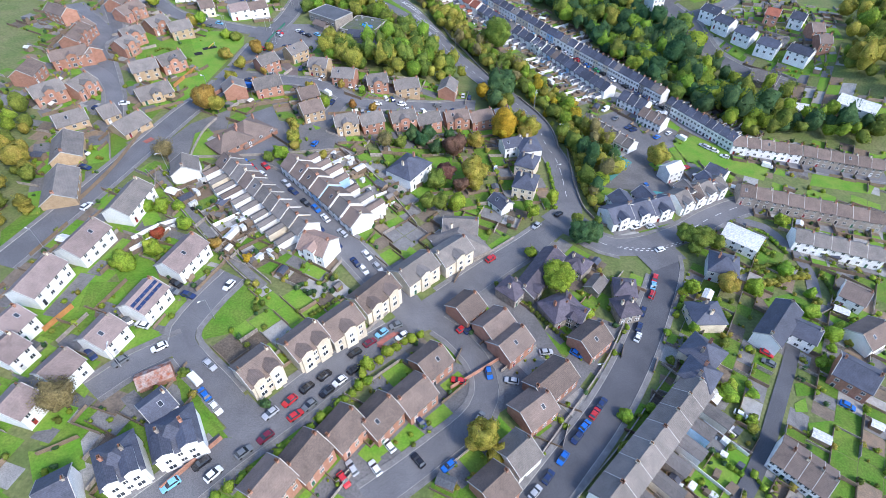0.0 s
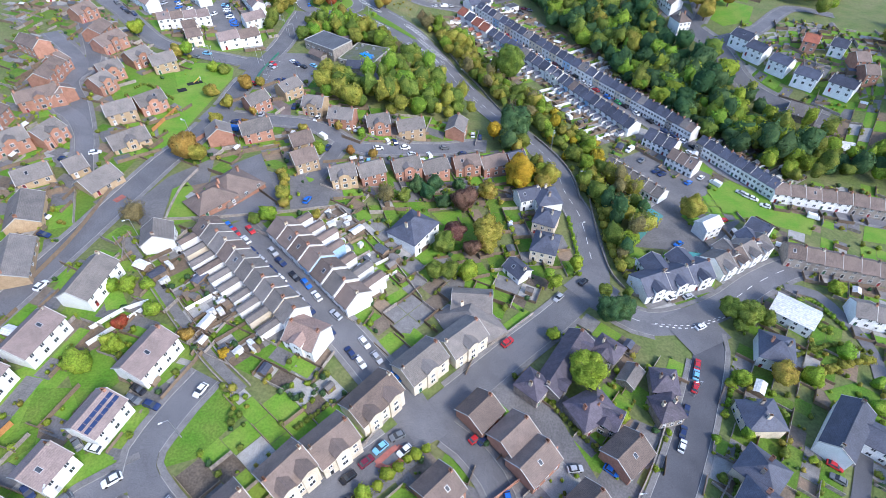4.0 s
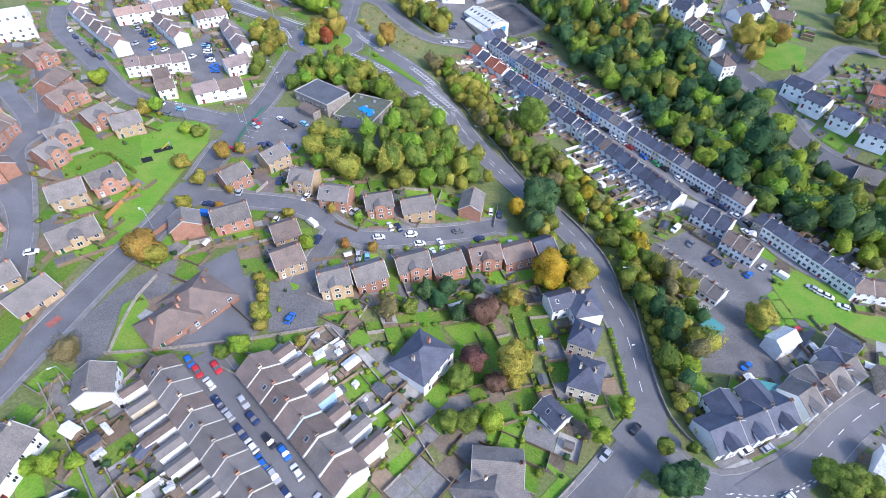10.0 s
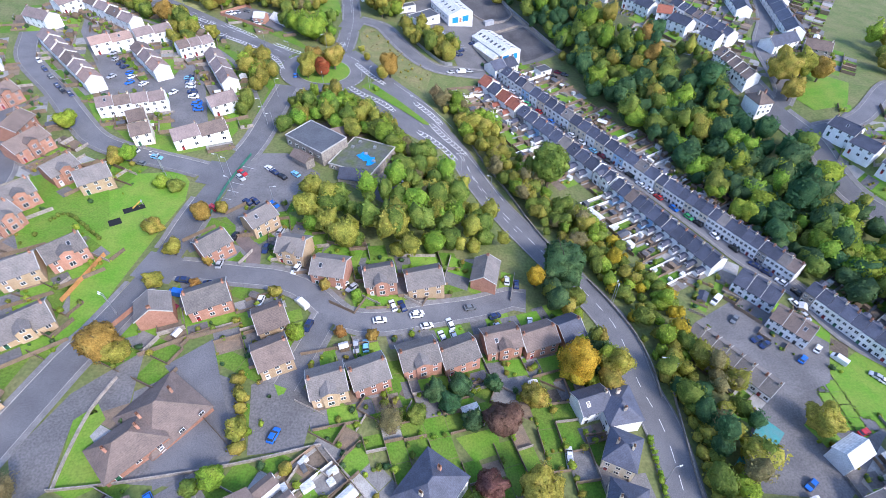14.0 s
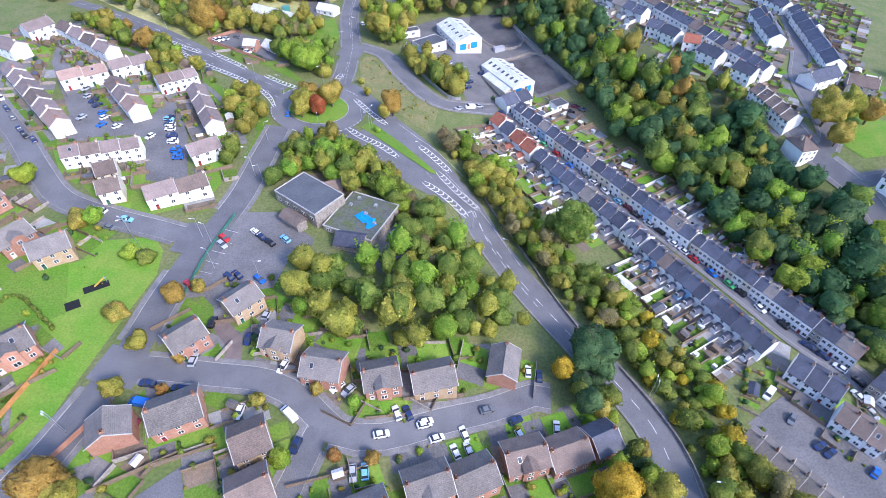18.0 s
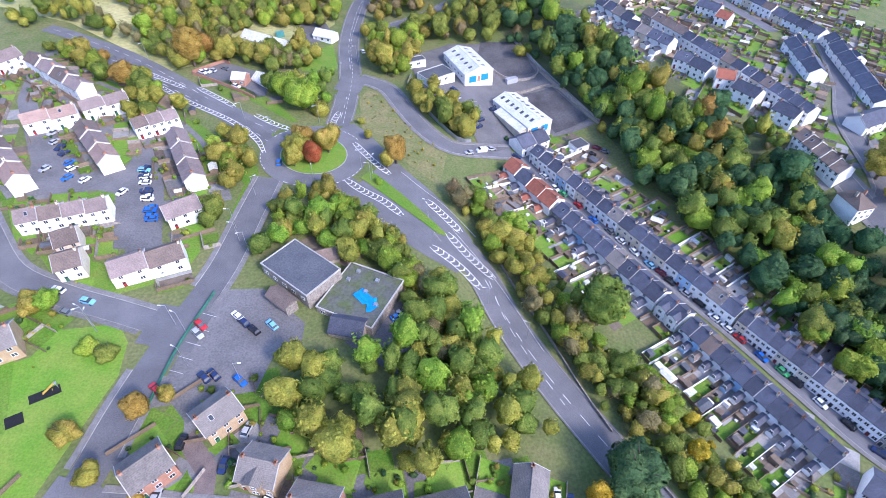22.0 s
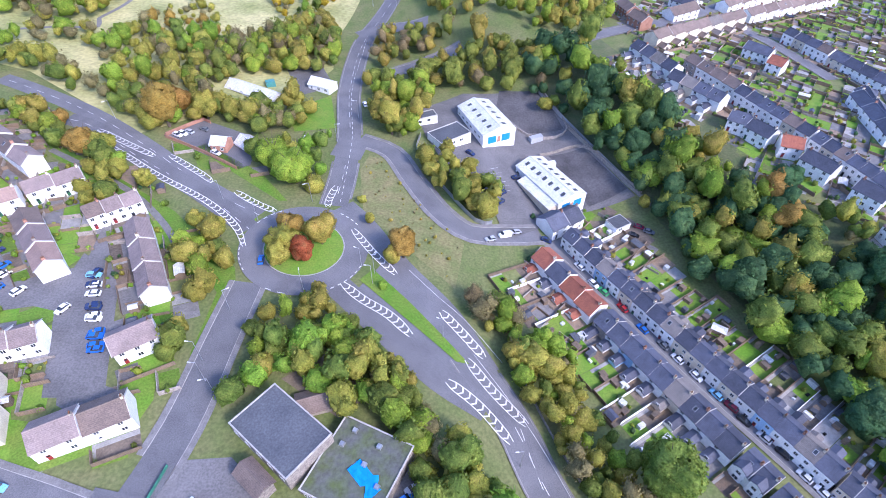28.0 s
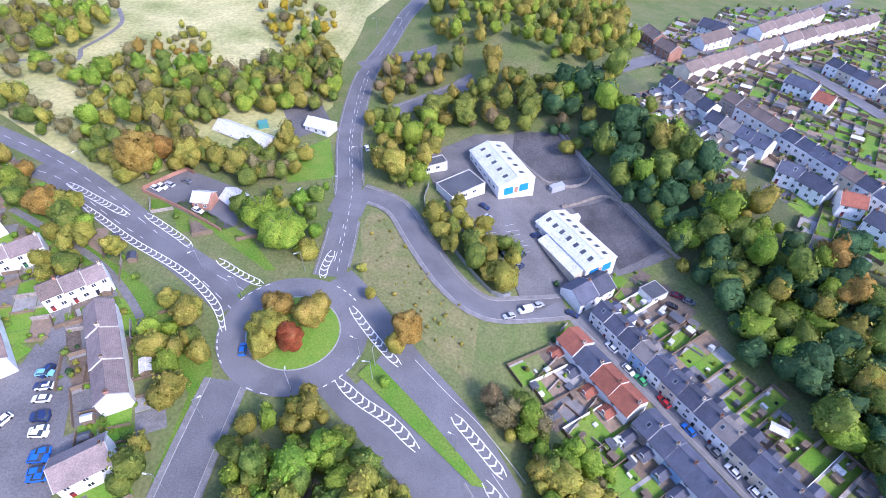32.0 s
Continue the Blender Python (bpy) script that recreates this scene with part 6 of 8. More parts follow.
terrace(155.2, 353.7, 161.6, 331.7, 5, 8, 7.3, "white", "brown")
terrace(207.0, 501.1, 224.5, 448.4, 7, 8, 7.3, "white", "slate", wing=2)
terrace(203.4, 440.1, 191.4, 403.7, 3, 8, 7.3, "white", "slate")
terrace(227.3, 446.1, 222.6, 417.1, 4, 8, 7.3, "white", "slate")
terrace(121.2, 487.9, 189.0, 528.4, 7, 8, 7.3, "cream", "brown", wing=-2)
terrace(186.4, 544.8, 246.5, 582.7, 5, 8, 7.3, "white", "brown")
terrace(194.3, 532.3, 279.8, 578.1, 7, 8, 7.3, "white", "brown")
terrace(204.0, 504.6, 213.2, 478.4, 4, 6.8, 8.0, "white", "slate", wing=2)
houses(120.9, 534.0, 123.3, 521.3, 1, 8, 7.4, "brick", "brown")
houses(121.6, 516.8, 125.6, 506.7, 1, 8, 7.4, "brick", "brown")
houses(158.1, 550.6, 167.0, 539.4, 1, 9, 7.4, "white", "slate")
houses(144.9, 525.0, 163.2, 534.1, 1, 9, 7.4, "white", "brown")
houses(170.0, 483.9, 177.5, 473.8, 1, 8, 7.4, "white", "slate")
houses(173.9, 468.1, 178.2, 462.5, 1, 8, 7.4, "white", "red")
terrace(223.7, 435.0, 205.1, 373.6, 5, 9, 7.3, "white", "slate")
terrace(198.3, 435.9, 190.2, 399.9, 3, 8, 7.3, "white", "slate")
houses(180.7, 358.6, 196.5, 364.1, 2, 9, 7.4, "white", "slate")
houses(200.3, 358.7, 210.4, 352.8, 1, 9, 7.4, "stone", "brown")
villa(156.9, 319.9, 162.8, 320.8, 1, 10, 8.6, "white", "brown", hip=1)
houses(180.8, 298.7, 186.0, 289.1, 2, 8, 7.4, "white", "slate")
houses(184.5, 288.2, 189.1, 279.3, 2, 8, 7.4, "white", "slate")
houses(190.8, 275.8, 195.6, 267.1, 2, 8, 7.4, "white", "slate")
houses(196.8, 263.2, 203.5, 255.1, 2, 8, 7.4, "white", "slate")
houses(207.6, 252.1, 214.0, 243.0, 2, 8, 7.4, "white", "slate")
houses(206.8, 280.9, 212.2, 276.7, 2, 8, 7.4, "brick", "red")
houses(217.6, 274.0, 222.4, 269.1, 2, 8, 7.4, "white", "slate")
houses(220.2, 260.2, 225.7, 259.5, 1, 9, 7.4, "brick", "brown")
houses(220.3, 250.4, 223.8, 249.8, 1, 9, 7.4, "brick", "brown")
houses(189.0, 248.3, 198.6, 239.4, 1, 11, 5.0, "stone", "grey")
houses(196.1, 221.6, 203.7, 218.2, 1, 7, 4.0, "stone", "white")
houses(217.3, 217.0, 228.5, 204.3, 2, 9, 5.0, "white", "white")
houses(-78.8, 461.6, -56.2, 446.3, 1, 8, 4.0, "white", "white")
houses(-43.7, 464.4, -34.1, 459.3, 1, 7, 5.0, "white", "white")
houses(-65.5, 416.2, -56.7, 408.4, 1, 7, 4.0, "white", "white")
houses(-74.8, 412.3, -69.1, 411.0, 1, 6, 5.0, "brick", "white")


def house_gardens():
    """Lawns, drives and fences round the detached and paired houses."""
    shrubs, cov = [], Covers()
    for x, y, length, yaw, depth in GARDENS:
        for sgn, reach in ((-1, 6.0), (1, 8.0)):
            lo, hi = sorted((sgn * (depth / 2 + 0.8), sgn * (depth / 2 + reach * rnd.uniform(0.8, 1.1))))
            drive = length * rnd.uniform(0.25, 0.4)
            kind = "lawn" if rnd.random() < (0.6 if sgn < 0 else 0.75) else rnd.choice(["paving", "soil", "rough", "concrete"])
            cov.box(kind, x, y, yaw, -length / 2 + drive, lo, length / 2 + 1, hi, rnd.uniform(0.09, 0.13))
            cov.box("drive", x, y, yaw, -length / 2 - 1.5, lo, -length / 2 + drive - 0.1, hi, rnd.uniform(0.09, 0.13))
            c, s_ = math.cos(radians(yaw)), math.sin(radians(yaw))

            def at(u, v):
                return x + c * u - s_ * v, y + s_ * u + c * v

            end = lo if sgn < 0 else hi
            mid = at(0, end)
            if not near_road(Vector(mid), None, 0.5):
                pick = rnd.random()
                if pick < 0.65:
                    cov.panel("fence" if pick < 0.4 else "stonewall", at(-length / 2 - 1, end), at(length / 2 + 1, end), 1.4, 0.12)
            for _ in range(3):
                q = at(rnd.uniform(-0.5, 0.6) * length, rnd.uniform(lo, hi))
                if not near_road(Vector(q), None, 1.0):
                    shrubs.append((q[0], q[1], rnd.uniform(0.5, 1.4), rnd.choice(["green", "bright", "dark", "olive", "bright"]), "bush"))
    cov.done()
    grow("garden_shrubs", shrubs, "small green shrubs in the house gardens")


def flat_block(cx, cy, yaw, length, width, height, wall, name, label, curb=0.35, roof="flat"):
    """A building with a flat felted roof behind a low parapet."""
    ob = thing(name, pose(cx, cy, ter(cx, cy), 0, 0, yaw), label, "building")
    s = Solid()
    s.box(-length / 2, -width / 2, -2.5, length / 2, width / 2, height - 0.1)
    part("wall", s.mesh("wall", [WALL[wall]]), ob)
    s = Solid()
    s.box(-length / 2 + 0.2, -width / 2 + 0.2, height - 0.12, length / 2 - 0.2, width / 2 - 0.2, height + 0.05)
    part("roof", s.mesh("roof", [ROOF[roof]]), ob, "flat felted roof")
    s = Solid()
    for x0, y0, x1, y1 in ((-length / 2 - 0.1, -width / 2 - 0.1, length / 2 + 0.1, -width / 2 + 0.2), (-length / 2 - 0.1, width / 2 - 0.2, length / 2 + 0.1, width / 2 + 0.1),
                           (-length / 2 - 0.1, -width / 2 + 0.2, -length / 2 + 0.2, width / 2 - 0.2), (length / 2 - 0.2, -width / 2 + 0.2, length / 2 + 0.1, width / 2 - 0.2)):
        s.box(x0, y0, height - 0.1, x1, y1, height + curb)
    part("parapet", s.mesh("parapet", [CEMENT]), ob)
    for i in range(int(length / 4)):
        part("window", window_mesh(1.6, 1.3), ob, "", pose(-length / 2 + 2 + i * 4, -width / 2, height * 0.45))
    return ob


# the flat-roofed club and its lower rear block
club = flat_block(-33.0, 294.4, -43, 20, 13.0, 5.5, "stone", "club_building", "large grey club building with a flat felted roof")
rear = flat_block(-15.6, 286.0, -29, 18, 19, 3.4, "stone", "club_rear_block", "low rear block with a mossy flat roof", roof="moss")
for u, v in ((-6, 3), (2, 6), (6, -2), (-5, 7), (1, 1)):
    s = Solid()
    s.box(-0.6, -0.6, 0, 0.6, 0.6, 0.7, 0, 0.08)
    part("roof_vent", s.mesh("roof_vent", [STEEL]), rear, "small metal roof vent", pose(u, v, 3.45))
s = Solid()
s.box(-4.2, -1.9, -3, 4.2, 1.9, 3.2)
shed_ob = thing("outhouse", pose(-37.5, 284.5, ter(-37.5, 284.5), 0, 0, -44), "brick outhouse with a brown lean-to roof beside the club", "outhouse")
part("wall", s.mesh("wall", [WALL["stone"]]), shed_ob)
part("roof", roof_mesh(8.4, 4.6, 4.6, "brown", 0, 0.2), shed_ob)
for nm, lb, x, y, yw, ln, dp, rg, rf in (("store_shed", "brown roofed store behind the club hall", -27.3, 303.3, 14, 8.0, 6.0, 3.6, "brown"), ("club_porch", "slate roofed front porch of the rear block", -18.7, 275.6, -16, 9.6, 7.0, 4.6, "slate")):
    ob = thing(nm, pose(x, y, ter(x, y), 0, 0, yw), lb, "outbuilding")
    part("wall", wall_mesh(ln, dp, rg, "stone", 0), ob)
    part("roof", roof_mesh(ln, dp, rg, rf, 0, 0.15), ob)
# blue tarpaulin, sagging over the roof
V, Fc = [], []
for j in range(9):
    for i in range(13):
        u, v = i / 12 * 8.5 - 4.2, j / 8 * 3.6 - 1.8 + (0.9 if i > 7 else 0) * math.sin(i)
        V.append((u, v, 0.12 + 0.12 * math.sin(i * 1.7 + j) + 0.08 * math.cos(j * 2.1)))
for j in range(8):
    for i in range(12):
        k = j * 13 + i
        Fc.append((k, k + 1, k + 14, k + 13))
tarp = new("tarpaulin", mesh("tarpaulin", V, Fc, TARP, smooth=True))
tarp.matrix_basis = pose(-14.0, 283.4, ter(-15.6, 286.0) + 3.55, 0, 0, -52)
tagged(tarp, "crumpled blue tarpaulin spread over the flat roof", "tarpaulin")
flat_block(15.6, 423.4, 31, 15, 10, 4.0, "white", "works_office", "small white works office with a dark flat roof")
flat_block(6.0, 437.0, 20, 10, 5, 3.5, "white", "works_store", "low pale works store")
# rusty sheet roof and the turquoise canopy
r_ob = thing("lean_to", pose(-63.9, 74.8, ter(-63.9, 74.8), 0, 0, 24), "lean-to with a rusty red sheet roof", "shed")
part("shed_wall", wall_mesh(8.0, 4.5, 3.4, "brick", 0), r_ob)
r2 = part("roof", roof_mesh(8.0, 4.5, 3.4, "white", 0, 0.2).copy(), r_ob, "rusty red corrugated roof")
r2.data.materials[0] = ROOF["rust"]
TURQ = material("turquoise_sheet", (0.07, 0.27, 0.25), (0.11, 0.25, 0.24), 0.5, rough=0.45)
for cx, cy, ln, wd, yw in ((88.0, 171.5, 17, 6, 41), (101.0, 153.0, 9, 4, -20)):
    s = Solid()
    s.prism([(-wd / 2, 2.3), (wd / 2, 3.0), (wd / 2, 3.12), (-wd / 2, 2.42)], -ln / 2, ln / 2)
    t_ob = thing("canopy", pose(cx, cy, ter(cx, cy), 0, 0, yw), "turquoise sheet canopy on posts in the yard", "canopy")
    part("canopy_roof", s.mesh("canopy_roof", [TURQ]), t_ob)
    for px in (-ln / 2 + 0.3, ln / 2 - 0.3):
        for py in (-wd / 2 + 0.2, wd / 2 - 0.2):
            s = Solid()
            s.tube(0, 0, -1, 2.4 if py < 0 else 2.95, 0.07, 0.07, 6)
            part("post", s.mesh("post", [STEEL]), t_ob, "", pose(px, py, 0))
# play ground
for cx, cy, yw, ln, wd in ((-92.3, 250.7, 30, 3.6, 3.2), (-88.6, 257.3, 30, 6.5, 2.6)):
    ground_box("safety_mat", cx, cy, yw, -ln / 2, -wd / 2, ln / 2, wd / 2, RUBBER, 0.18, "black rubber safety mat of the play ground")
slide = thing("slide", pose(-87.5, 258.5, ter(-87.5, 258.5) + 0.18, 0, 0, 35), "small yellow play slide on the black mat", "slide")
s = Solid()
s.prism([(-0.3, 0.0), (0.3, 0.0), (0.3, 0.1), (-0.3, 0.1)], 0, 0.1)
s.add([(-2, -0.3, 0.1), (-2, 0.3, 0.1), (1, 0.3, 1.6), (1, -0.3, 1.6), (-2, -0.3, 0.25), (-2, 0.3, 0.25), (1, 0.3, 1.75), (1, -0.3, 1.75)], [(0, 1, 2, 3), (7, 6, 5, 4), (0, 4, 5, 1), (1, 5, 6, 2), (2, 6, 7, 3), (3, 7, 4, 0)])
part("chute", s.mesh("chute", [material("yellow_plastic", (0.65, 0.42, 0.06), None, 1.0, rough=0.4)]), slide)
s = Solid()
for y in (-0.3, 0.3):
    s.tube(1.3, y, 0, 2.2, 0.05, 0.05, 6)
s.box(0.9, -0.35, 1.55, 1.6, 0.35, 1.65)
part("ladder", s.mesh("ladder", [STEEL]), slide)
# solar panels on a roof
sol = thing("solar_array", pose(-71.7, 97.2, ter(-71.7, 97.2) + 4.9, 0, 0, 67), "dark blue solar panels on a brown tiled roof", "solar panels")
for i in range(6):
    for j in range(2):
        s = Solid()
        s.box(-0.75, -0.45, 0, 0.75, 0.45, 0.06, 0)
        v = -1.35 - j * 1.25
        part("panel", s.mesh("panel", [SOLAR]), sol, "", Matrix.Translation((-4 + i * 1.6, v, 2.55 + v * PITCH + 0.12)) @ Matrix.Rotation(math.atan(PITCH), 4, "X"))


# ---- the works: two long sheds with roof lights ----
ROOFLIGHT = material("grimy_roof_light", (0.10, 0.11, 0.12), (0.06, 0.065, 0.07), 0.8, rough=0.3, spread=0.1, bump=0.0)
BLUEDOOR = material("blue_roller_door", (0.03, 0.27, 0.62), (0.03, 0.22, 0.52), 1.0, rough=0.5, courses=0.2)


def warehouse(x1, y1, x2, y2, depth, ridge, pitch, label, lights, annex=0):
    """A long shed from its far to its near gable; roof lights on both slopes, roller doors in the near gable."""
    x, y = (x1 + x2) / 2, (y1 + y2) / 2
    length, yaw = math.hypot(x2 - x1, y2 - y1), math.degrees(math.atan2(y2 - y1, x2 - x1))
    base = max(ter(x1, y1), ter(x2, y2), ter(x, y)) - 0.2
    ob = thing("warehouse", pose(x, y, base, 0, 0, yaw), label, "warehouse")
    SPOTS.append((x, y, length / 2))
    e, l, d = ridge - depth / 2 * pitch, length / 2, depth / 2
    s = Solid()
    s.prism([(-d, -4), (d, -4), (d, e), (0, ridge - 0.02), (-d, e)], -l, l)
    part("wall", s.mesh("wall", [WALL["white"]]), ob)
    s = Solid()
    s.prism([(-d - 0.3, e - 0.3 * pitch), (0, ridge), (d + 0.3, e - 0.3 * pitch), (d + 0.3, e - 0.3 * pitch + 0.14), (0, ridge + 0.15), (-d - 0.3, e - 0.3 * pitch + 0.14)], -l - 0.2, l + 0.2)
    s.prism([(-0.3, ridge + 0.1), (0.3, ridge + 0.1), (0.0, ridge + 0.32)], -l - 0.2, l + 0.2)
    part("roof", s.mesh("roof", [ROOF["white"]]), ob, "pale profiled metal roof")
    s = Solid()
    s.box(-0.7, -1.0, 0, 0.7, 1.0, 0.08)
    pane = s.mesh("roof_light", [ROOFLIGHT])
    for i in range(lights):
        for sg in (-1, 1):
            v = d * 0.45
            part("roof_light", pane, ob, "", Matrix.Translation((-l + length * (i + 0.7) / (lights + 0.4), sg * v, ridge - v * pitch + 0.15)) @ Matrix.Rotation(-sg * math.atan(pitch), 4, "X"))
    for v in (-d * 0.45, d * 0.4):
        s = Solid()
        s.box(l, v - 1.9, 0, l + 0.08, v + 1.9, 3.2)
        part("roller_door", s.mesh("roller_door", [BLUEDOOR]), ob, "blue roller door")
    s = Solid()
    s.box(l, -0.9, 0, l + 0.06, 0.5, 2.6)
    part("brick_panel", s.mesh("brick_panel", [WALL["brick"]]), ob)
    for i in range(int(length / 4)):
        part("window", window_mesh(1.6, 1.0), ob, "", Matrix.Translation((-l + 2 + i * 4, -d, 1.6)))
    if annex:
        s = Solid()
        s.box(-l + 7, -d - 3.8, -4, l - 1, -d, 2.6)
        an = part("annex", s.mesh("annex", [WALL["cream"]]), ob, "low side annex with a lean-to roof")
        s = Solid()
        s.prism([(-d - 4.1, 2.6), (-d - 0.02, e - 0.5), (-d - 0.02, e - 0.38), (-d - 4.1, 2.74)], -l + 6.8, l - 0.8)
        part("annex_roof", s.mesh("annex_roof", [ROOF["white"]]), an)
    return ob


warehouse(28.2, 447.2, 36.5, 422.8, 15, 7.0, 0.32, "long white works shed with blue doors in the gable", 5)
warehouse(47.4, 411.1, 59.2, 386.0, 13, 6.5, 0.34, "long pale works shed with a lean-to annex", 7, 1)
flat_block(75.8, 378.8, 25, 7, 6, 2.8, "white", "garage", "pale flat-roofed garage in an earth yard", 0.1)
for cx, cy, ln, wd, ht, yw, mt, word in ((53.9, 429.5, 6, 2.5, 2.6, 20, CARPAINT["silver"], "grey steel storage container in the works yard"), (57.6, 414.4, 4, 2.2, 2.0, 10, TRIM, "white storage box beside the works shed"),
                                         (2.8, 435.2, 9, 3, 3.2, 20, CARPAINT["sky"], "pale blue lorry body standing in the yard"), (-62.0, 462.0, 4, 3, 2.4, 20, TURQ, "turquoise storage cabin beside a hedge")):
    s = Solid()
    s.box(-ln / 2, -wd / 2, -0.6, ln / 2, wd / 2, ht, 0, 0.03)
    ct = thing("container", pose(cx, cy, ter(cx, cy), 0, 0, yw), word, "container")
    part("body", s.mesh("body", [mt]), ct)
    s = Solid()
    for i in range(int(ln / 0.6)):
        s.box(-ln / 2 + 0.2 + i * 0.6, -wd / 2 - 0.03, 0.1, -ln / 2 + 0.45 + i * 0.6, wd / 2 + 0.03, ht - 0.15)
    part("ribs", s.mesh("ribs", [mt]), ct)

# ---- gardens ----
plots(76.3, 68.8, 39.6, 39.3, 7, 8.5, -1, 16, "white")
plots(89.2, 50.3, 97.8, 40.0, 4, 9.0, -1, 6)
plots(73.2, 139.9, 100.0, 147.2, 3, 10.0, -1, 6)
plots(103.0, 148.6, 128.0, 160.4, 4, 10.0, -1, 6)
plots(134.2, 155.3, 185.8, 137.4, 9, 8.0, -1, 6)
plots(142.2, 128.8, 170.5, 117.6, 5, 8.0, -1, 6)
plots(149.5, 191.0, 179.1, 183.6, 5, 8.0, -1, 6)
plots(180.2, 183.6, 211.7, 171.8, 6, 8.0, -1, 6)
plots(-161.4, 375.0, -124.8, 331.5, 6, 7.0, -1, 6)
plots(-157.8, 417.1, -127.2, 391.7, 4, 7.0, -1, 6)
plots(-139.7, 366.9, -124.2, 375.5, 2, 7.0, -1, 6)
plots(-124.0, 377.7, -110.0, 386.8, 2, 7.0, -1, 6)
plots(-118.6, 366.0, -101.9, 343.6, 3, 7.0, -1, 6)
plots(-102.0, 366.7, -88.6, 375.6, 3, 7.0, -1, 6)
plots(-85.7, 363.2, -72.0, 334.7, 3, 7.0, -1, 6)
plots(-118.1, 314.4, -94.6, 321.8, 4, 7.0, -1, 6)
plots(-85.3, 293.8, -67.3, 301.7, 2, 8.0, -1, 6)
plots(-62.4, 160.9, -31.0, 124.4, 10, 8.0, -1, 17, "white")
plots(-40.2, 161.2, -15.0, 131.3, 7, 9.0, 1, 16, "white")
plots(54.3, 369.9, 103.2, 282.5, 18, 8.0, 1, 21, "white")
plots(103.6, 281.9, 134.4, 231.5, 17, 8.0, 1, 21, "white")
plots(133.5, 223.9, 152.0, 190.2, 10, 8.0, 1, 21, "white")
plots(41.6, 359.6, 55.4, 335.3, 4, 8.0, -1, 17, "white")
plots(56.3, 333.9, 80.0, 289.9, 9, 8.0, -1, 17, "white")
plots(80.3, 289.0, 84.3, 281.0, 2, 8.0, -1, 6)
plots(84.5, 279.9, 106.6, 235.2, 13, 8.0, -1, 17, "white")
plots(111.4, 230.5, 120.4, 219.8, 3, 9.0, -1, 6)
plots(115.6, 214.7, 123.4, 205.0, 3, 8.0, -1, 6)
plots(86.0, 209.9, 101.5, 187.2, 7, 7.0, -1, 6)
plots(46.4, 374.4, 60.0, 382.3, 2, 9.0, -1, 6)
plots(109.4, 476.4, 119.4, 451.0, 4, 8.0, -1, 17, "white")
plots(115.8, 447.1, 130.0, 425.5, 4, 8.0, -1, 17, "white")
plots(129.9, 461.7, 140.9, 434.2, 4, 8.0, -1, 6)
plots(139.8, 432.9, 153.3, 398.5, 6, 8.0, -1, 6)
plots(153.3, 397.6, 164.9, 363.6, 7, 8.0, -1, 6)
plots(155.2, 353.7, 161.6, 331.7, 5, 8.0, -1, 6)
plots(207.0, 501.1, 224.5, 448.4, 7, 8.0, -1, 6)
plots(203.4, 440.1, 191.4, 403.7, 3, 8.0, -1, 6)
plots(227.3, 446.1, 222.6, 417.1, 4, 8.0, -1, 6)
plots(121.2, 487.9, 189.0, 528.4, 7, 8.0, -1, 6)
plots(186.4, 544.8, 246.5, 582.7, 5, 8.0, -1, 6)
plots(194.3, 532.3, 279.8, 578.1, 7, 8.0, -1, 6)
plots(204.0, 504.6, 213.2, 478.4, 4, 8.0, -1, 6)
plots(223.7, 435.0, 205.1, 373.6, 5, 9.0, -1, 6)
plots(198.3, 435.9, 190.2, 399.9, 3, 8.0, -1, 6)
house_gardens()
clutter([(-115, 112), (-106, 131), (-91, 157), (-70, 130), (-52, 113), (-60, 87), (-62, 73), (-72, 68), (-71, 47), (-92, 47), (-116, 96)], 68, greens=0.65, bushes=1.6)
clutter([(-54, 106), (-38, 102), (-19, 116), (-5, 125), (6, 124), (-6, 101), (-41, 64), (-52, 80)], 45)
clutter([(90, 115), (125, 138), (179, 122), (116, 35), (66, 38), (88, 67), (80, 87)], -40, greens=0.5, bushes=3)
clutter([(77, 79), (64, 65), (39, 42), (45, 40), (77, 70)], 40, greens=0.4)
clutter([(-107, 157), (-91, 164), (-57, 121), (-90, 123)], 60)
clutter([(-15, 175), (4, 161), (18, 144), (6, 124), (-7, 120), (-20, 156)], -45, greens=0.4)
clutter([(26, 111), (46, 133), (72, 124), (70, 96), (53, 84), (37, 89)], 45, greens=0.5, bushes=3)
clutter([(118, 503), (196, 593), (432, 636), (197, 351), (172, 373), (143, 403), (122, 428)], -40, cw=5.0, greens=0.35)
clutter([(-200, 340), (-165, 344), (-121, 287), (-110, 258), (-98, 236), (-102, 221), (-95, 199), (-125, 188)], 70, greens=0.5)
clutter([(-71, 222), (-34, 217), (-25, 207), (-33, 190), (-42, 199), (-58, 208), (-72, 206)], 20, greens=0.45)
clutter([(-21, 204), (49, 215), (44, 201), (-18, 188)], 15, greens=0.5)
clutter([(-55, 246), (-48, 262), (-5, 237), (29, 243), (26, 226), (-15, 223), (-39, 230)], 10, greens=0.6)
clutter([(-181, 407), (-142, 448), (-81, 388), (-63, 295), (-105, 300), (-135, 339)], 15, cw=5.0, ch=6.0, greens=0.4, sheds=0.15)
clutter([(186, 317), (266, 293), (223, 239), (208, 248), (186, 281)], -20, greens=0.5)
clutter([(91, 170), (128, 197), (155, 188), (138, 163), (98, 145)], 10, greens=0.25)
clutter([(31, 193), (65, 196), (55, 148), (27, 145)], 5, greens=0.5, bushes=4)
clutter([(-13, 179), (14, 195), (29, 174), (22, 147), (3, 149), (-11, 167)], 15, greens=0.7, bushes=3, sheds=0.03)
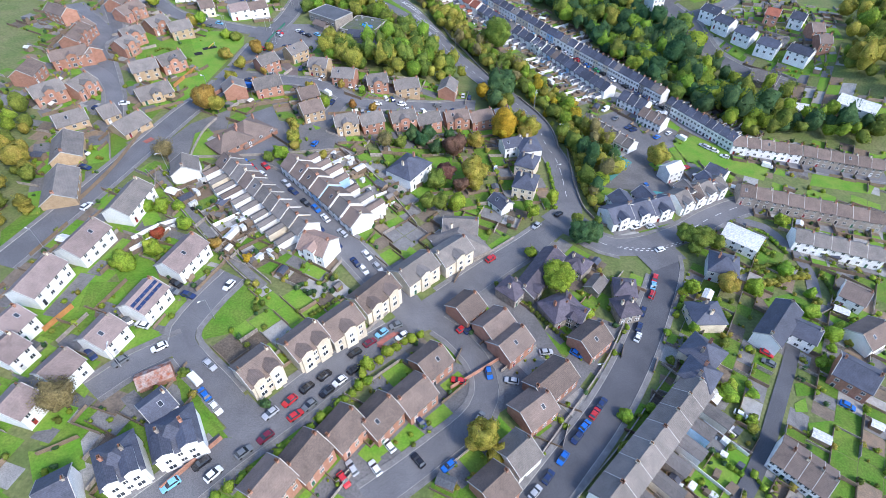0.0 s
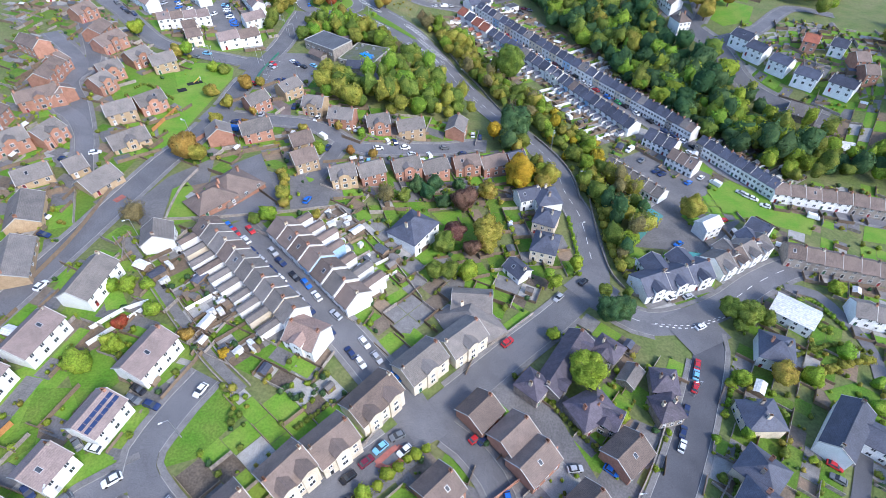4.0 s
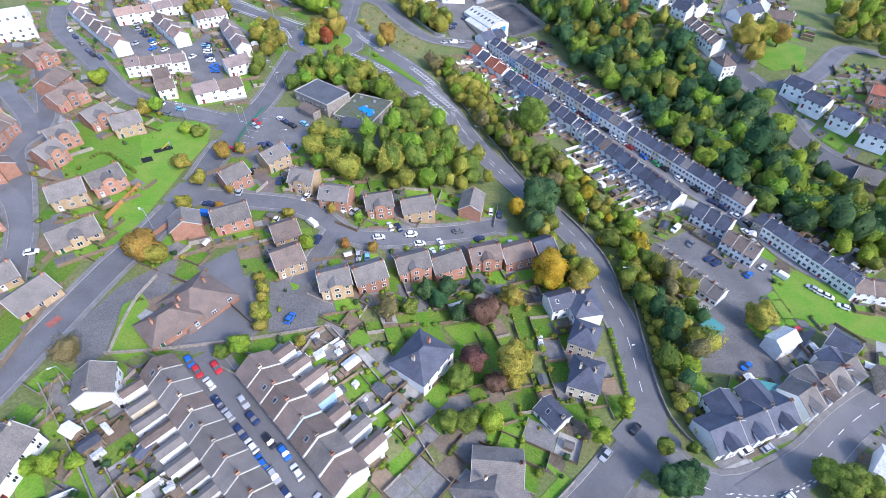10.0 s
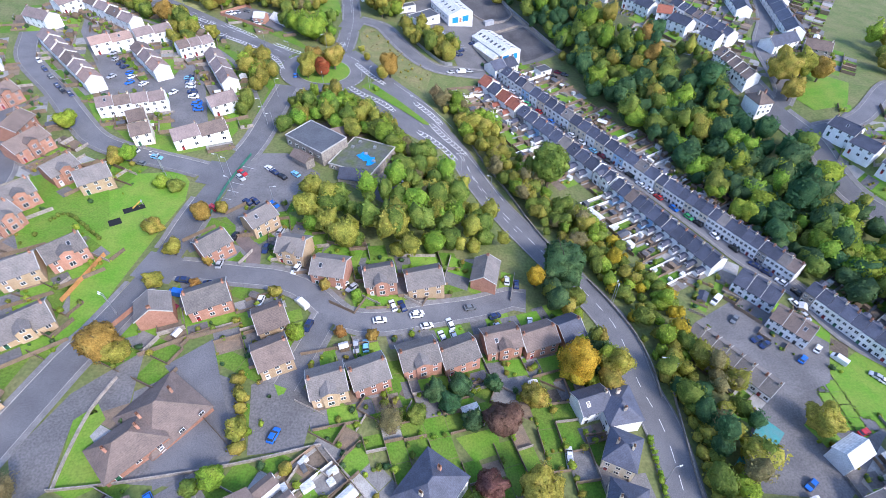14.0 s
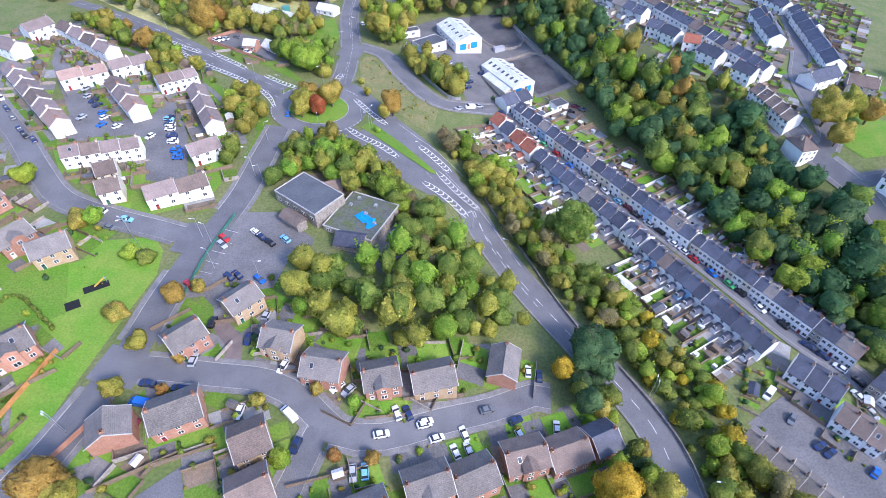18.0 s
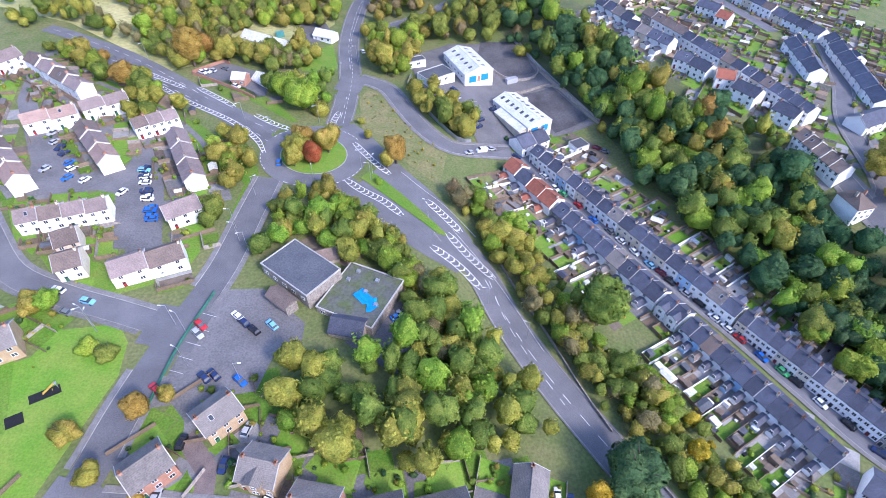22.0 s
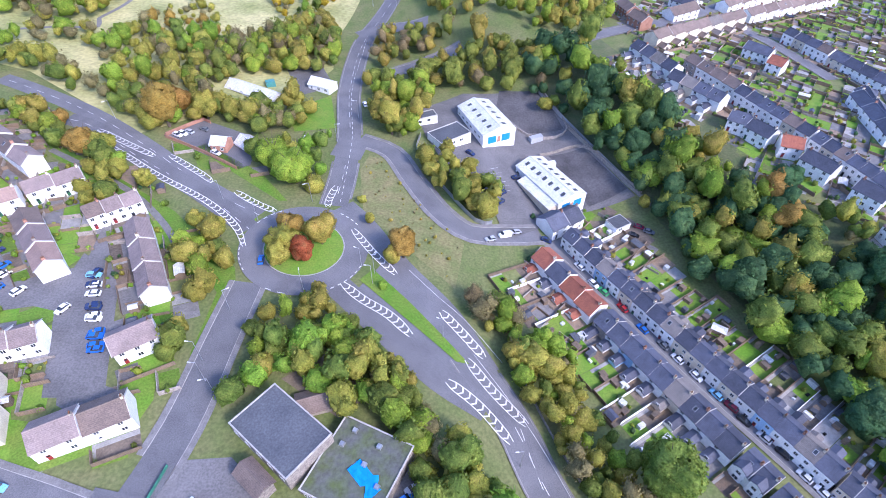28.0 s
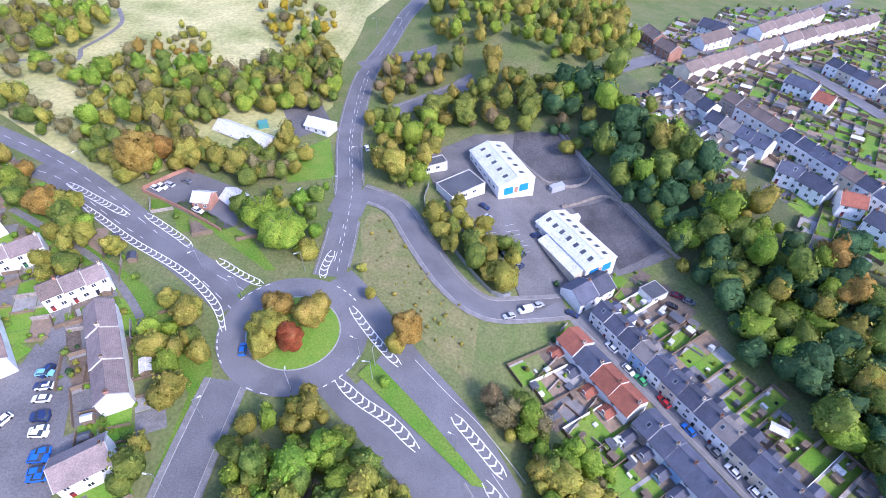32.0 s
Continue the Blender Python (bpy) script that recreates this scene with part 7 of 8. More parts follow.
clutter([(88, 216), (119, 233), (127, 215), (128, 199), (104, 186)], -40, greens=0.3)
clutter([(-41, 45), (-33, 55), (-15, 71), (3, 86), (9, 82), (-8, 65), (-25, 46)], 48, greens=0.4, bushes=2)
clutter([(-164, 236), (-140, 275), (-127, 283), (-105, 241), (-105, 206), (-110, 181), (-108, 150), (-116, 136)], 75, greens=0.5)
clutter([(37, 359), (53, 369), (60, 340), (43, 322), (30, 341)], -45, cw=4.5, greens=0.4)
clutter([(47, 384), (72, 395), (85, 370), (90, 351), (79, 354), (63, 371)], -45, cw=5.0, greens=0.4)
clutter([(82, 71), (90, 67), (67, 38), (48, 40), (66, 55)], 40, greens=0.45, bushes=2.5)

# ---- walls, fences, hedges ----
stone_wall([(74, 200), (71, 183), (68, 161), (68, 147), (72, 139), (76, 137)])
stone_wall([(59, 232), (64, 221), (68, 209), (69, 198), (68, 188)])
stone_wall([(25, 322), (31, 300), (39, 279), (45, 260), (50, 247)])
stone_wall([(83, 87), (78, 81), (65, 69), (51, 56), (40, 47), (34, 42)])
stone_wall([(65, 94), (56, 82), (46, 71), (35, 60), (23, 48)])
stone_wall([(-6, 101), (-16, 89)])
stone_wall([(37, 132), (21, 120)])
stone_wall([(-89.7, 158.7), (-76.3, 141.9), (-64.3, 126.0), (-53.5, 112.7), (-44.6, 103.6)])
stone_wall([(-86.3, 161.1), (-72.9, 144.3), (-60.9, 128.4), (-50.1, 115.1), (-41.2, 106.0)])
stone_wall([(-78, 167), (-64, 168), (-41, 171), (-23, 175)])
stone_wall([(-22, 174), (-8, 157), (3, 138)])
fence([(-64.4, 253.8), (-62.1, 270.0), (-57.0, 288.8)], 1.2, GREENMETAL)
fence([(4, 426), (2, 413), (10, 393), (21, 374), (27, 374)], 2.0, STEEL)
fence([(59, 457), (74, 425), (88, 394)], 2.2, STEEL)
fence([(-106, 140), (-101, 160), (-97, 191)], 1.5)
brick_wall([(-94, 418), (-83, 430), (-80, 428)])
brick_wall([(-94, 417), (-77, 407), (-64, 398)])
brick_wall([(-80, 208), (-74, 218)])
brick_wall([(-56, 48), (-46, 59)])
brick_wall([(8, 73), (20, 80), (34, 89)])
white_wall([(-83, 119), (-73, 130)], 1.4)
white_wall([(-84, 124), (-78, 130), (-72, 133)], 1.4)
fence([(-95, 90), (-91, 98)], 1.8, ORANGE)
fence([(-95, 218), (-90, 236)], 1.6, ORANGE)
hedge([(-45, 46), (-38, 51), (-31, 57), (-25, 64), (-21, 68), (-14, 75)], 2.1, "bright")
hedge([(-15, 77), (-6, 86), (1, 90)], 2.4, "bright")
hedge([(60, 176), (59, 165), (58, 155)], 1.1, "bright")
hedge([(74, 200), (73.5, 183), (71.5, 164), (71.5, 150), (74, 143)], 2.9, "olive")
hedge([(77, 198), (76.5, 183), (74.5, 166), (74.5, 152)], 3.3, "green")
hedge([(27, 110), (35, 101), (44, 88)], 1.3, "green")
hedge([(112, 113), (130, 117), (140, 114)], 1.4, "green")
hedge([(120, 132), (133, 135), (138, 123)], 1.2, "bright")
hedge([(145, 111), (142, 99)], 1.2, "green")
hedge([(73.4, 51.9), (77.2, 46.5), (78.5, 45.5)], 1.3, "bright")
hedge([(81.6, 45.2), (82.6, 40.1)], 1.3, "bright")
hedge([(121.5, 132.5), (126.9, 127.3), (131.3, 121.2)], 1.6, "green")
hedge([(118.2, 106.8), (129.9, 110.0), (137.9, 110.7)], 2.4, "olive")
hedge([(83.6, 96.9), (89.0, 104.3), (91.8, 108.2)], 1.4, "bright")
hedge([(82, 87), (75, 75), (70, 68)], 1.2, "green")
hedge([(-81, 160), (-74, 163), (-75, 155)], 1.2, "bright")
hedge([(-29, 95), (-22, 102)], 1.0, "green")
hedge([(-111, 251), (-107, 254), (-94, 243)], 1.0, "green")
stone_wall([(38, 449), (51, 432), (68, 433), (61, 457)], 1.6)
stone_wall([(54, 420), (73, 422), (85, 399), (91, 387)], 1.6)
stone_wall([(68, 435), (86, 398), (89, 393)], 2.4)
stone_wall([(-77, 167), (-77, 174), (-76, 185), (-73, 194)], 1.0)
fence([(-70, 200), (-54, 208)], 1.6)
fence([(-51, 183), (-41, 173)], 1.6)
hedge([(-44, 192), (-42, 184), (-41, 174)], 2.6, "olive")

# ---- trees ----
tree(-65.3, 251.5, 4.0, "orange", "round")
tree(-60.0, 255.2, 2.6, "olive", "round")
tree(-70.3, 236.2, 3.3, "olive", "round")
tree(-78.8, 246.1, 3.7, "olive", "wide")
tree(-72.0, 223.3, 3.2, "olive", "round")
tree(-61.2, 223.2, 1.8, "orange", "round")
tree(-59.7, 232.1, 2.0, "orange", "round")
tree(-77.2, 200.8, 6.1, "orange", "wide")
tree(-73.3, 198.7, 4.3, "olive", "round")
tree(-31.6, 204.8, 2.9, "bright", "round")
tree(-19.7, 205.4, 2.2, "orange", "round")
tree(-11.3, 204.9, 2.3, "orange", "round")
tree(-31.1, 247.9, 3.2, "olive", "round")
tree(-25.1, 222.1, 2.0, "orange", "round")
tree(-38.6, 219.5, 2.4, "olive", "round")
tree(-16.1, 219.0, 2.1, "bright", "round")
tree(44.1, 194.8, 5.8, "yellow", "round")
tree(55.8, 196.0, 5.4, "olive", "round")
tree(40.2, 229.4, 4.1, "yellow", "round")
tree(45.1, 222.6, 2.5, "yellow", "round")
tree(50.2, 233.5, 8.9, "dark", "wide")
tree(11.6, 191.4, 3.6, "dark", "round")
tree(-83.0, 269.2, 3.4, "bright", "bush")
tree(-77.9, 267.6, 3.8, "green", "bush")
tree(-124.7, 302.3, 4.6, "bright", "round")
tree(-101.9, 282.9, 4.3, "olive", "bush")
tree(-97.4, 283.4, 3.6, "bright", "round")
tree(130.5, 376.6, 6.8, "dark", "round")
tree(126.2, 373.9, 6.5, "orange", "round")
tree(172.8, 330.1, 8.2, "olive", "round")
tree(184.5, 333.2, 7.3, "olive", "round")
tree(189.5, 328.3, 6.2, "orange", "round")
tree(172.4, 319.0, 5.6, "olive", "round")
tree(-6.7, 179.2, 4.3, "bare", "round")
tree(4.6, 188.7, 3.8, "dark", "round")
tree(10.8, 190.0, 3.9, "dark", "round")
tree(20.6, 191.8, 3.1, "dark", "round")
tree(20.9, 179.6, 5.7, "purple", "round")
tree(13.7, 180.9, 3.6, "dark", "round")
tree(30.9, 187.2, 4.4, "olive", "round")
tree(15.8, 164.3, 4.8, "purple", "round")
tree(27.1, 162.6, 6.2, "olive", "round")
tree(20.9, 157.3, 3.7, "purple", "round")
tree(-41.5, 186.0, 2.4, "olive", "tall")
tree(-41.2, 177.7, 3.2, "olive", "round")
tree(-44.7, 167.1, 3.5, "bright", "round")
tree(-48.8, 165.2, 2.5, "green", "round")
tree(-30.0, 169.3, 2.3, "olive", "bush")
tree(-84.1, 165.0, 5.0, "bare", "round")
tree(11.6, 158.5, 4.5, "green", "round")
tree(8.1, 185.7, 3.6, "dark", "round")
tree(-0.3, 182.0, 3.2, "green", "round")
tree(44.7, 195.4, 6.9, "yellow", "round")
tree(-31.0, 204.6, 2.8, "bright", "round")
tree(-79.0, 138.1, 3.2, "bright", "bush")
tree(-83.2, 137.9, 2.7, "bright", "bush")
tree(-74.2, 138.8, 2.8, "bright", "bush")
tree(-69.2, 128.3, 3.0, "bright", "round")
tree(-76.0, 124.2, 2.5, "red", "round")
tree(59.5, 128.8, 5.1, "dark", "round")
tree(64.3, 129.4, 4.8, "dark", "round")
tree(61.5, 138.0, 3.3, "green", "tall")
tree(45.7, 141.4, 3.4, "bright", "tall")
tree(44.6, 144.5, 3.0, "bright", "tall")
tree(55.1, 149.3, 3.4, "bright", "tall")
tree(105.5, 126.7, 4.7, "green", "round")
tree(110.0, 125.5, 3.8, "green", "round")
tree(101.4, 124.0, 3.1, "green", "round")
tree(108.4, 177.0, 5.5, "olive", "round")
tree(78.1, 161.4, 4.0, "bright", "round")
tree(18.2, 146.5, 4.2, "bright", "round")
tree(12.2, 146.7, 3.8, "green", "round")
tree(7.7, 146.7, 3.8, "green", "round")
tree(26.4, 158.7, 4.1, "olive", "round")
tree(46.5, 107.3, 6.2, "bright", "round")
tree(14.2, 57.0, 5.3, "olive", "round")
tree(17.3, 53.5, 3.5, "olive", "round")
tree(-81.0, 67.9, 5.4, "bare", "round")
tree(91.3, 104.8, 3.3, "bright", "round")
tree(89.1, 96.6, 2.7, "green", "round")
tree(85.2, 89.4, 2.2, "bright", "round")
tree(104.1, 105.3, 4.5, "olive", "round")
tree(130.7, 113.2, 3.9, "bright", "bush")
tree(114.5, 105.5, 4.1, "bright", "bush")
tree(-37.4, 66.9, 1.6, "dark", "round")
tree(-57.4, 75.4, 1.6, "green", "round")
tree(-13.7, 79.9, 2.4, "bright", "bush")
tree(143.7, 138.0, 3.5, "bright", "round")
tree(103.9, 126.6, 4.9, "green", "round")
tree(99.9, 129.0, 4.1, "green", "round")
tree(53.7, 62.5, 2.7, "bright", "bush")
tree(53.0, 95.7, 2.4, "bright", "round")
tree(-75.0, 116.7, 3.3, "bright", "round")
tree(-81.7, 112.4, 4.2, "bright", "bush")
tree(-58.7, 120.1, 2.4, "orange", "round")
tree(-48.5, 114.4, 1.8, "yellow", "round")
tree(56.3, 282.7, 9.7, "green", "round")
tree(41.0, 122.6, 2.7, "bright", "round")
tree(128.6, 94.7, 3.6, "bright", "bush")
tree(130.2, 85.4, 3.9, "bright", "bush")
tree(119.7, 75.6, 2.3, "bright", "round")
tree(74.9, 66.5, 2.5, "bright", "round")
tree(87.8, 58.7, 1.8, "bright", "round")
tree(85.4, 67.0, 3.7, "bright", "bush")
tree(-41.0, 355.4, 6.0, "olive", "round")
tree(-35.2, 352.4, 4.7, "red", "round")
tree(-30.3, 359.8, 6.2, "olive", "round")
tree(-41.9, 350.1, 4.3, "olive", "round")
tree(-39.5, 362.8, 5.3, "orange", "round")
tree(-4.5, 354.5, 5.8, "orange", "round")
tree(-7.9, 351.3, 3.6, "olive", "round")
tree(-15.4, 370.2, 2.3, "olive", "round")
tree(-132.3, 421.1, 4.1, "orange", "wide")
tree(-115.8, 402.4, 6.4, "orange", "round")
tree(-109.8, 404.1, 5.4, "olive", "round")
tree(-127.0, 407.0, 4.6, "green", "round")
tree(-90.5, 385.8, 4.0, "olive", "round")
tree(-68.9, 365.8, 3.7, "olive", "round")
tree(-62.2, 362.7, 3.9, "olive", "round")
tree(-94.7, 424.7, 8.8, "orange", "round")
tree(-92.0, 434.5, 6.1, "orange", "round")
tree(-81.7, 431.7, 6.1, "olive", "round")
tree(126.9, 364.3, 6.8, "orange", "round")
tree(-10.9, 341.6, 2.0, "bright", "bush")
tree(-50.3, 399.8, 7.7, "bright", "wide")
tree(-42.0, 391.4, 8.2, "bright", "wide")
tree(-35.4, 387.6, 5.2, "olive", "bush")
tree(-58.6, 406.6, 4.5, "green", "round")
tree(43.6, 381.6, 1.4, "dark", "bush")
tree(-18.5, 381.8, 2.0, "olive", "bush")
tree(-8.0, 426.2, 6.3, "olive", "tall")
tree(16.0, 336.6, 4.3, "bare", "round")
tree(18.1, 331.1, 3.6, "bare", "round")
tree(25.8, 318.8, 4.5, "olive", "round")
tree(30.9, 316.3, 3.7, "olive", "round")
tree(17.1, 388.6, 4.4, "olive", "round")
tree(10.6, 399.0, 4.1, "green", "round")
tree(21.5, 379.4, 4.2, "olive", "round")

tree(87.6, 57.0, 2.2, "olive", "bush")
tree(133.8, 102.6, 2.4, "bright", "bush")
tree(134.9, 99.4, 2.0, "green", "bush")
tree(93.3, 67.1, 2.2, "bright", "bush")
tree(87.4, 69.2, 2.6, "bright", "bush")
tree(83.2, 67.6, 2.0, "green", "bush")
tree(134.7, 88.4, 2.6, "bright", "bush")
tree(115.7, 86.0, 2.0, "bright", "bush")
tree(127.7, 81.1, 2.0, "bright", "bush")
tree(135.8, 82.9, 2.0, "olive", "bush")
tree(99.8, 95.2, 1.6, "green", "bush")
tree(93.1, 84.0, 2.0, "green", "bush")
tree(66.5, 64.2, 2.0, "bright", "bush")
tree(49.7, 53.3, 2.0, "green", "bush")
tree(76.9, 89.1, 1.8, "bright", "bush")
tree(73.6, 79.0, 1.8, "green", "bush")
tree(70.9, 69.8, 1.7, "bright", "bush")
tree(61.6, 64.2, 2.2, "bright", "bush")
tree(51.2, 54.2, 2.2, "green", "bush")
tree(88.6, 105.0, 2.0, "bright", "bush")
tree(82.6, 95.7, 1.6, "bright", "bush")
# ---- woodland ----
wood("mixed autumn woodland of green and fading trees", [(-38, 256), (-36, 263), (-26, 266), (-6, 264), (-1, 278), (4, 297), (16, 287), (24, 272), (36, 260), (37, 248), (25, 241), (-2, 235), (-21, 239), (-31, 245)], 5.6, 3.2, 5.2, ["green", "green", "bright", "olive", "olive", "green"])
wood("mixed autumn woodland of green and fading trees", [(-46, 321), (-44, 329), (-36, 337), (-28, 337), (-16, 328), (-5, 315), (-3, 304), (-14, 311), (-26, 319), (-37, 315), (-41, 309)], 4.6, 2.4, 4, ["olive", "bright", "olive", "green"])
wood("mixed autumn woodland of green and fading trees", [(-16, 304), (-6, 313), (3, 296), (-1, 290)], 4.4, 2.4, 4, ["olive", "green", "bright"])
wood("mixed autumn woodland of green and fading trees", [(-126, 425), (-114, 422), (-102, 402), (-97, 380), (-99, 367), (-107, 369), (-110, 392)], 4.4, 2.2, 3.8, ["olive", "green", "bright", "olive"])
wood("mixed autumn woodland of green and fading trees", [(-15, 315), (-6, 316), (3, 296), (15, 281), (21, 264), (1, 265), (0, 280), (-6, 296)], 4.0, 2.2, 3.8, ["olive", "olive", "bare", "green"])
wood("mixed autumn woodland of green and fading trees", [(-50, 307), (-40, 320), (-20, 328), (-6, 313), (-9, 300), (-20, 299), (-38, 313), (-47, 301), (-50, 300)], 4.3, 2.4, 4.2, ["olive", "bright", "olive", "green"])
wood("mixed autumn woodland of green and fading trees", [(13, 330), (23, 338), (42, 320), (46, 301), (53, 277), (64, 264), (68, 246), (46, 247), (38, 264), (31, 292), (24, 312)], 4.0, 2.2, 4.2, ["olive", "green", "olive", "bare", "bright"])
wood("mixed autumn woodland of green and fading trees", [(54, 268), (70, 263), (78, 241), (89, 216), (84, 203), (65, 189), (66, 197), (63, 221), (57, 239), (43, 255)], 3.9, 1.8, 3.6, ["olive", "green", "yellow", "bright", "green"], ("round", "bush", "bush"))
wood("mixed autumn woodland of green and fading trees", [(75, 202), (92, 202), (88, 171), (73, 151), (71, 138), (63, 135), (67, 154), (70, 181)], 5, 2.4, 4.6, ["olive", "green", "dark", "bare"])
wood("mixed autumn woodland of green and fading trees", [(48, 241), (55, 233), (61, 210), (57, 188), (49, 188), (46, 204), (42, 216), (40, 229)], 4.1, 2.4, 4, ["olive", "green", "bright", "dark"])
wood("mixed autumn woodland of green and fading trees", [(48, 462), (72, 485), (85, 475), (96, 440), (110, 409), (115, 380), (142, 350), (151, 339), (150, 321), (156, 307), (137, 273), (130, 282), (120, 296), (109, 318), (97, 341), (91, 376), (84, 398), (66, 435)], 6.6, 3.6, 5.8, ["dark", "green", "dark", "green", "olive", "dark", "bright"])
wood("mixed autumn woodland of green and fading trees", [(117, 278), (149, 295), (163, 286), (172, 269), (181, 242), (197, 230), (172, 193), (159, 203), (148, 224), (130, 252)], 6.6, 3.6, 5.8, ["dark", "green", "dark", "bright"])
wood("mixed autumn woodland of green and fading trees", [(151, 245), (172, 230), (195, 217), (229, 199), (223, 185), (194, 198), (161, 208)], 6, 3.2, 5.2, ["green", "bright", "dark"])
wood("mixed autumn woodland of green and fading trees", [(-184, 485), (-170, 482), (-136, 462), (-94, 417), (-82, 428), (-59, 416), (-45, 427), (-48, 449), (-69, 458), (-96, 478), (-118, 483), (-129, 456), (-151, 469)], 7, 3, 4.6, ["olive", "bare", "olive", "bright"])
wood("mixed autumn woodland of green and fading trees", [(-133, 494), (-104, 506), (-81, 503), (-50, 552), (-35, 509), (-35, 477), (-57, 477), (-79, 475), (-108, 481)], 7, 2.6, 4.4, ["olive", "olive", "bare", "green", "bright"])
wood("mixed autumn woodland of green and fading trees", [(-221, 553), (-173, 571), (-141, 561), (-154, 523), (-181, 513), (-204, 521)], 6.5, 3, 5, ["olive", "bare", "bright"])
wood("mixed autumn woodland of green and fading trees", [(6, 555), (53, 563), (121, 576), (111, 509), (68, 491), (46, 514), (11, 519)], 6.5, 2.8, 4.8, ["olive", "olive", "bright", "green"], ("tall", "tall", "round"))
wood("mixed autumn woodland of green and fading trees", [(-20, 521), (8, 521), (43, 491), (66, 479), (63, 458), (34, 457), (22, 460), (-8, 472), (-18, 479)], 6, 3, 5, ["olive", "green", "green", "bare"])
wood("mixed autumn woodland of green and fading trees", [(-20, 471), (6, 473), (13, 458), (-0, 421), (-17, 422)], 5.5, 2.6, 4.4, ["green", "olive", "bright"])
wood("mixed autumn woodland of green and fading trees", [(0, 409), (11, 411), (30, 396), (31, 379), (22, 371), (9, 379), (2, 396)], 5, 2.6, 4.2, ["olive", "green", "olive"])
wood("mixed autumn woodland of green and fading trees", [(-74, 361), (-64, 362), (-51, 344), (-52, 338), (-60, 315), (-66, 315), (-60, 332)], 5.5, 2.2, 4.2, ["green", "olive", "bright"])
wood("mixed autumn woodland of green and fading trees", [(-157, 199), (-143, 200), (-124, 157), (-117, 139), (-119, 117)], 6, 2.6, 4, ["green", "bright", "olive"])
wood("mixed autumn woodland of green and fading trees", [(237, 364), (313, 403), (241, 309), (230, 332)], 7, 3, 5, ["olive", "green", "bright"])
wood("mixed autumn woodland of green and fading trees", [(-283, 556), (-216, 526), (-237, 583), (-172, 607), (-103, 612), (-41, 608), (-43, 643), (-352, 654)], 9, 3, 5, ["olive", "bare", "bright"])
wood("mixed autumn woodland of green and fading trees", [(10, 557), (126, 591), (318, 657), (453, 714), (412, 802), (14, 643)], 9, 3, 5, ["olive", "green", "bright"])
wood("mixed autumn woodland of green and fading trees", [(59, 453), (71, 437), (88, 419), (99, 399), (119, 381), (137, 363), (133, 351), (113, 364), (95, 384), (87, 395), (69, 435)], 6.6, 3.4, 5.6, ["green", "dark", "green", "dark", "bright"])
wood("mixed autumn woodland of green and fading trees", [(249, 286), (328, 325), (240, 206), (219, 225), (231, 241)], 6.5, 3, 5, ["green", "olive", "bright"])
wood("mixed autumn woodland of green and fading trees", [(115, 356), (167, 322), (176, 293), (166, 263), (171, 233), (140, 227), (124, 266), (113, 308)], 6.8, 3.6, 5.6, ["dark", "green", "dark", "bright"])
wood("mixed autumn woodland of green and fading trees", [(-191, 458), (-182, 466), (-169, 475), (-141, 460), (-106, 441), (-91, 411), (-92, 391), (-115, 419), (-140, 436), (-165, 447)], 5.5, 2.8, 4.6, ["olive", "green", "bare"])
wood("mixed autumn woodland of green and fading trees", [(-158, 431), (-149, 438), (-122, 413), (-127, 407), (-147, 420)], 5, 2.4, 3.6, ["olive", "green", "bright"])
wood("mixed autumn woodland of green and fading trees", [(-99, 486), (-36, 537), (-34, 490), (-41, 474), (-87, 468)], 6, 3, 4.8, ["olive", "bare", "bright", "green"])
wood("mixed autumn woodland of green and fading trees", [(-200, 476), (-188, 500), (-125, 513), (-103, 493), (-124, 469), (-160, 490)], 7, 2.6, 4.4, ["olive", "bare", "bright"])
wood("mixed autumn woodland of green and fading trees", [(-105, 470), (-85, 482), (-72, 462), (-49, 453), (-38, 435), (-44, 424), (-59, 418), (-82, 435)], 5.5, 2.8, 4.4, ["green", "olive", "green"])
wood("mixed autumn woodland of green and fading trees", [(-60, 423), (-28, 420), (-28, 394), (-35, 382), (-49, 391), (-60, 404)], 6, 2, 3.6, ["bright", "olive", "green"])
wood("mixed autumn woodland of green and fading trees", [(82, 396), (100, 368), (116, 344), (129, 316), (139, 319), (122, 358), (101, 391)], 6.2, 3.2, 5.2, ["green", "olive", "dark"])
wood("mixed autumn woodland of green and fading trees", [(168, 314), (174, 295), (168, 276), (164, 292)], 6, 3, 4.6, ["green", "bright"])
wood("mixed autumn woodland of green and fading trees", [(88.4, 465.7), (99.5, 436.9), (107.5, 413.4), (115.8, 397.7), (124.1, 380.5), (130.9, 364.5), (116.2, 355.2), (103.7, 375.7), (92.7, 403.3), (86.6, 431.3)], 5.6, 2.8, 4.8, ["green", "olive", "bright", "dark", "green"])
wood("low scrub in patches over the dry meadow", [(-137.2, 527.2), (-132.8, 541.3), (-114.8, 555.3), (-94.3, 533.7), (-86.9, 506.8), (-85.1, 477.9), (-104.2, 480.7), (-128.5, 485.5), (-138.5, 500.1)], 6.0, 1.6, 3.2, ["olive", "bare", "olive", "green", "orange"], ("bush", "round", "wide"))
wood("low scrub in patches over the dry meadow", [(-85.7, 584.3), (-61.6, 596.3), (-39.8, 568.5), (-40.5, 537.1), (-55.0, 516.8), (-73.3, 547.3)], 6.5, 1.8, 3.4, ["olive", "yellow", "olive", "bare", "green"], ("round", "tall", "bush"))
wood("low scrub on the road bank", [(-19, 402), (-15, 408), (-10, 406), (0, 388), (10, 370), (14, 362), (10, 345), (4, 351), (-8, 366)], 4.5, 0.3, 0.8, ["olive", "bare", "olive"], ("bush",))

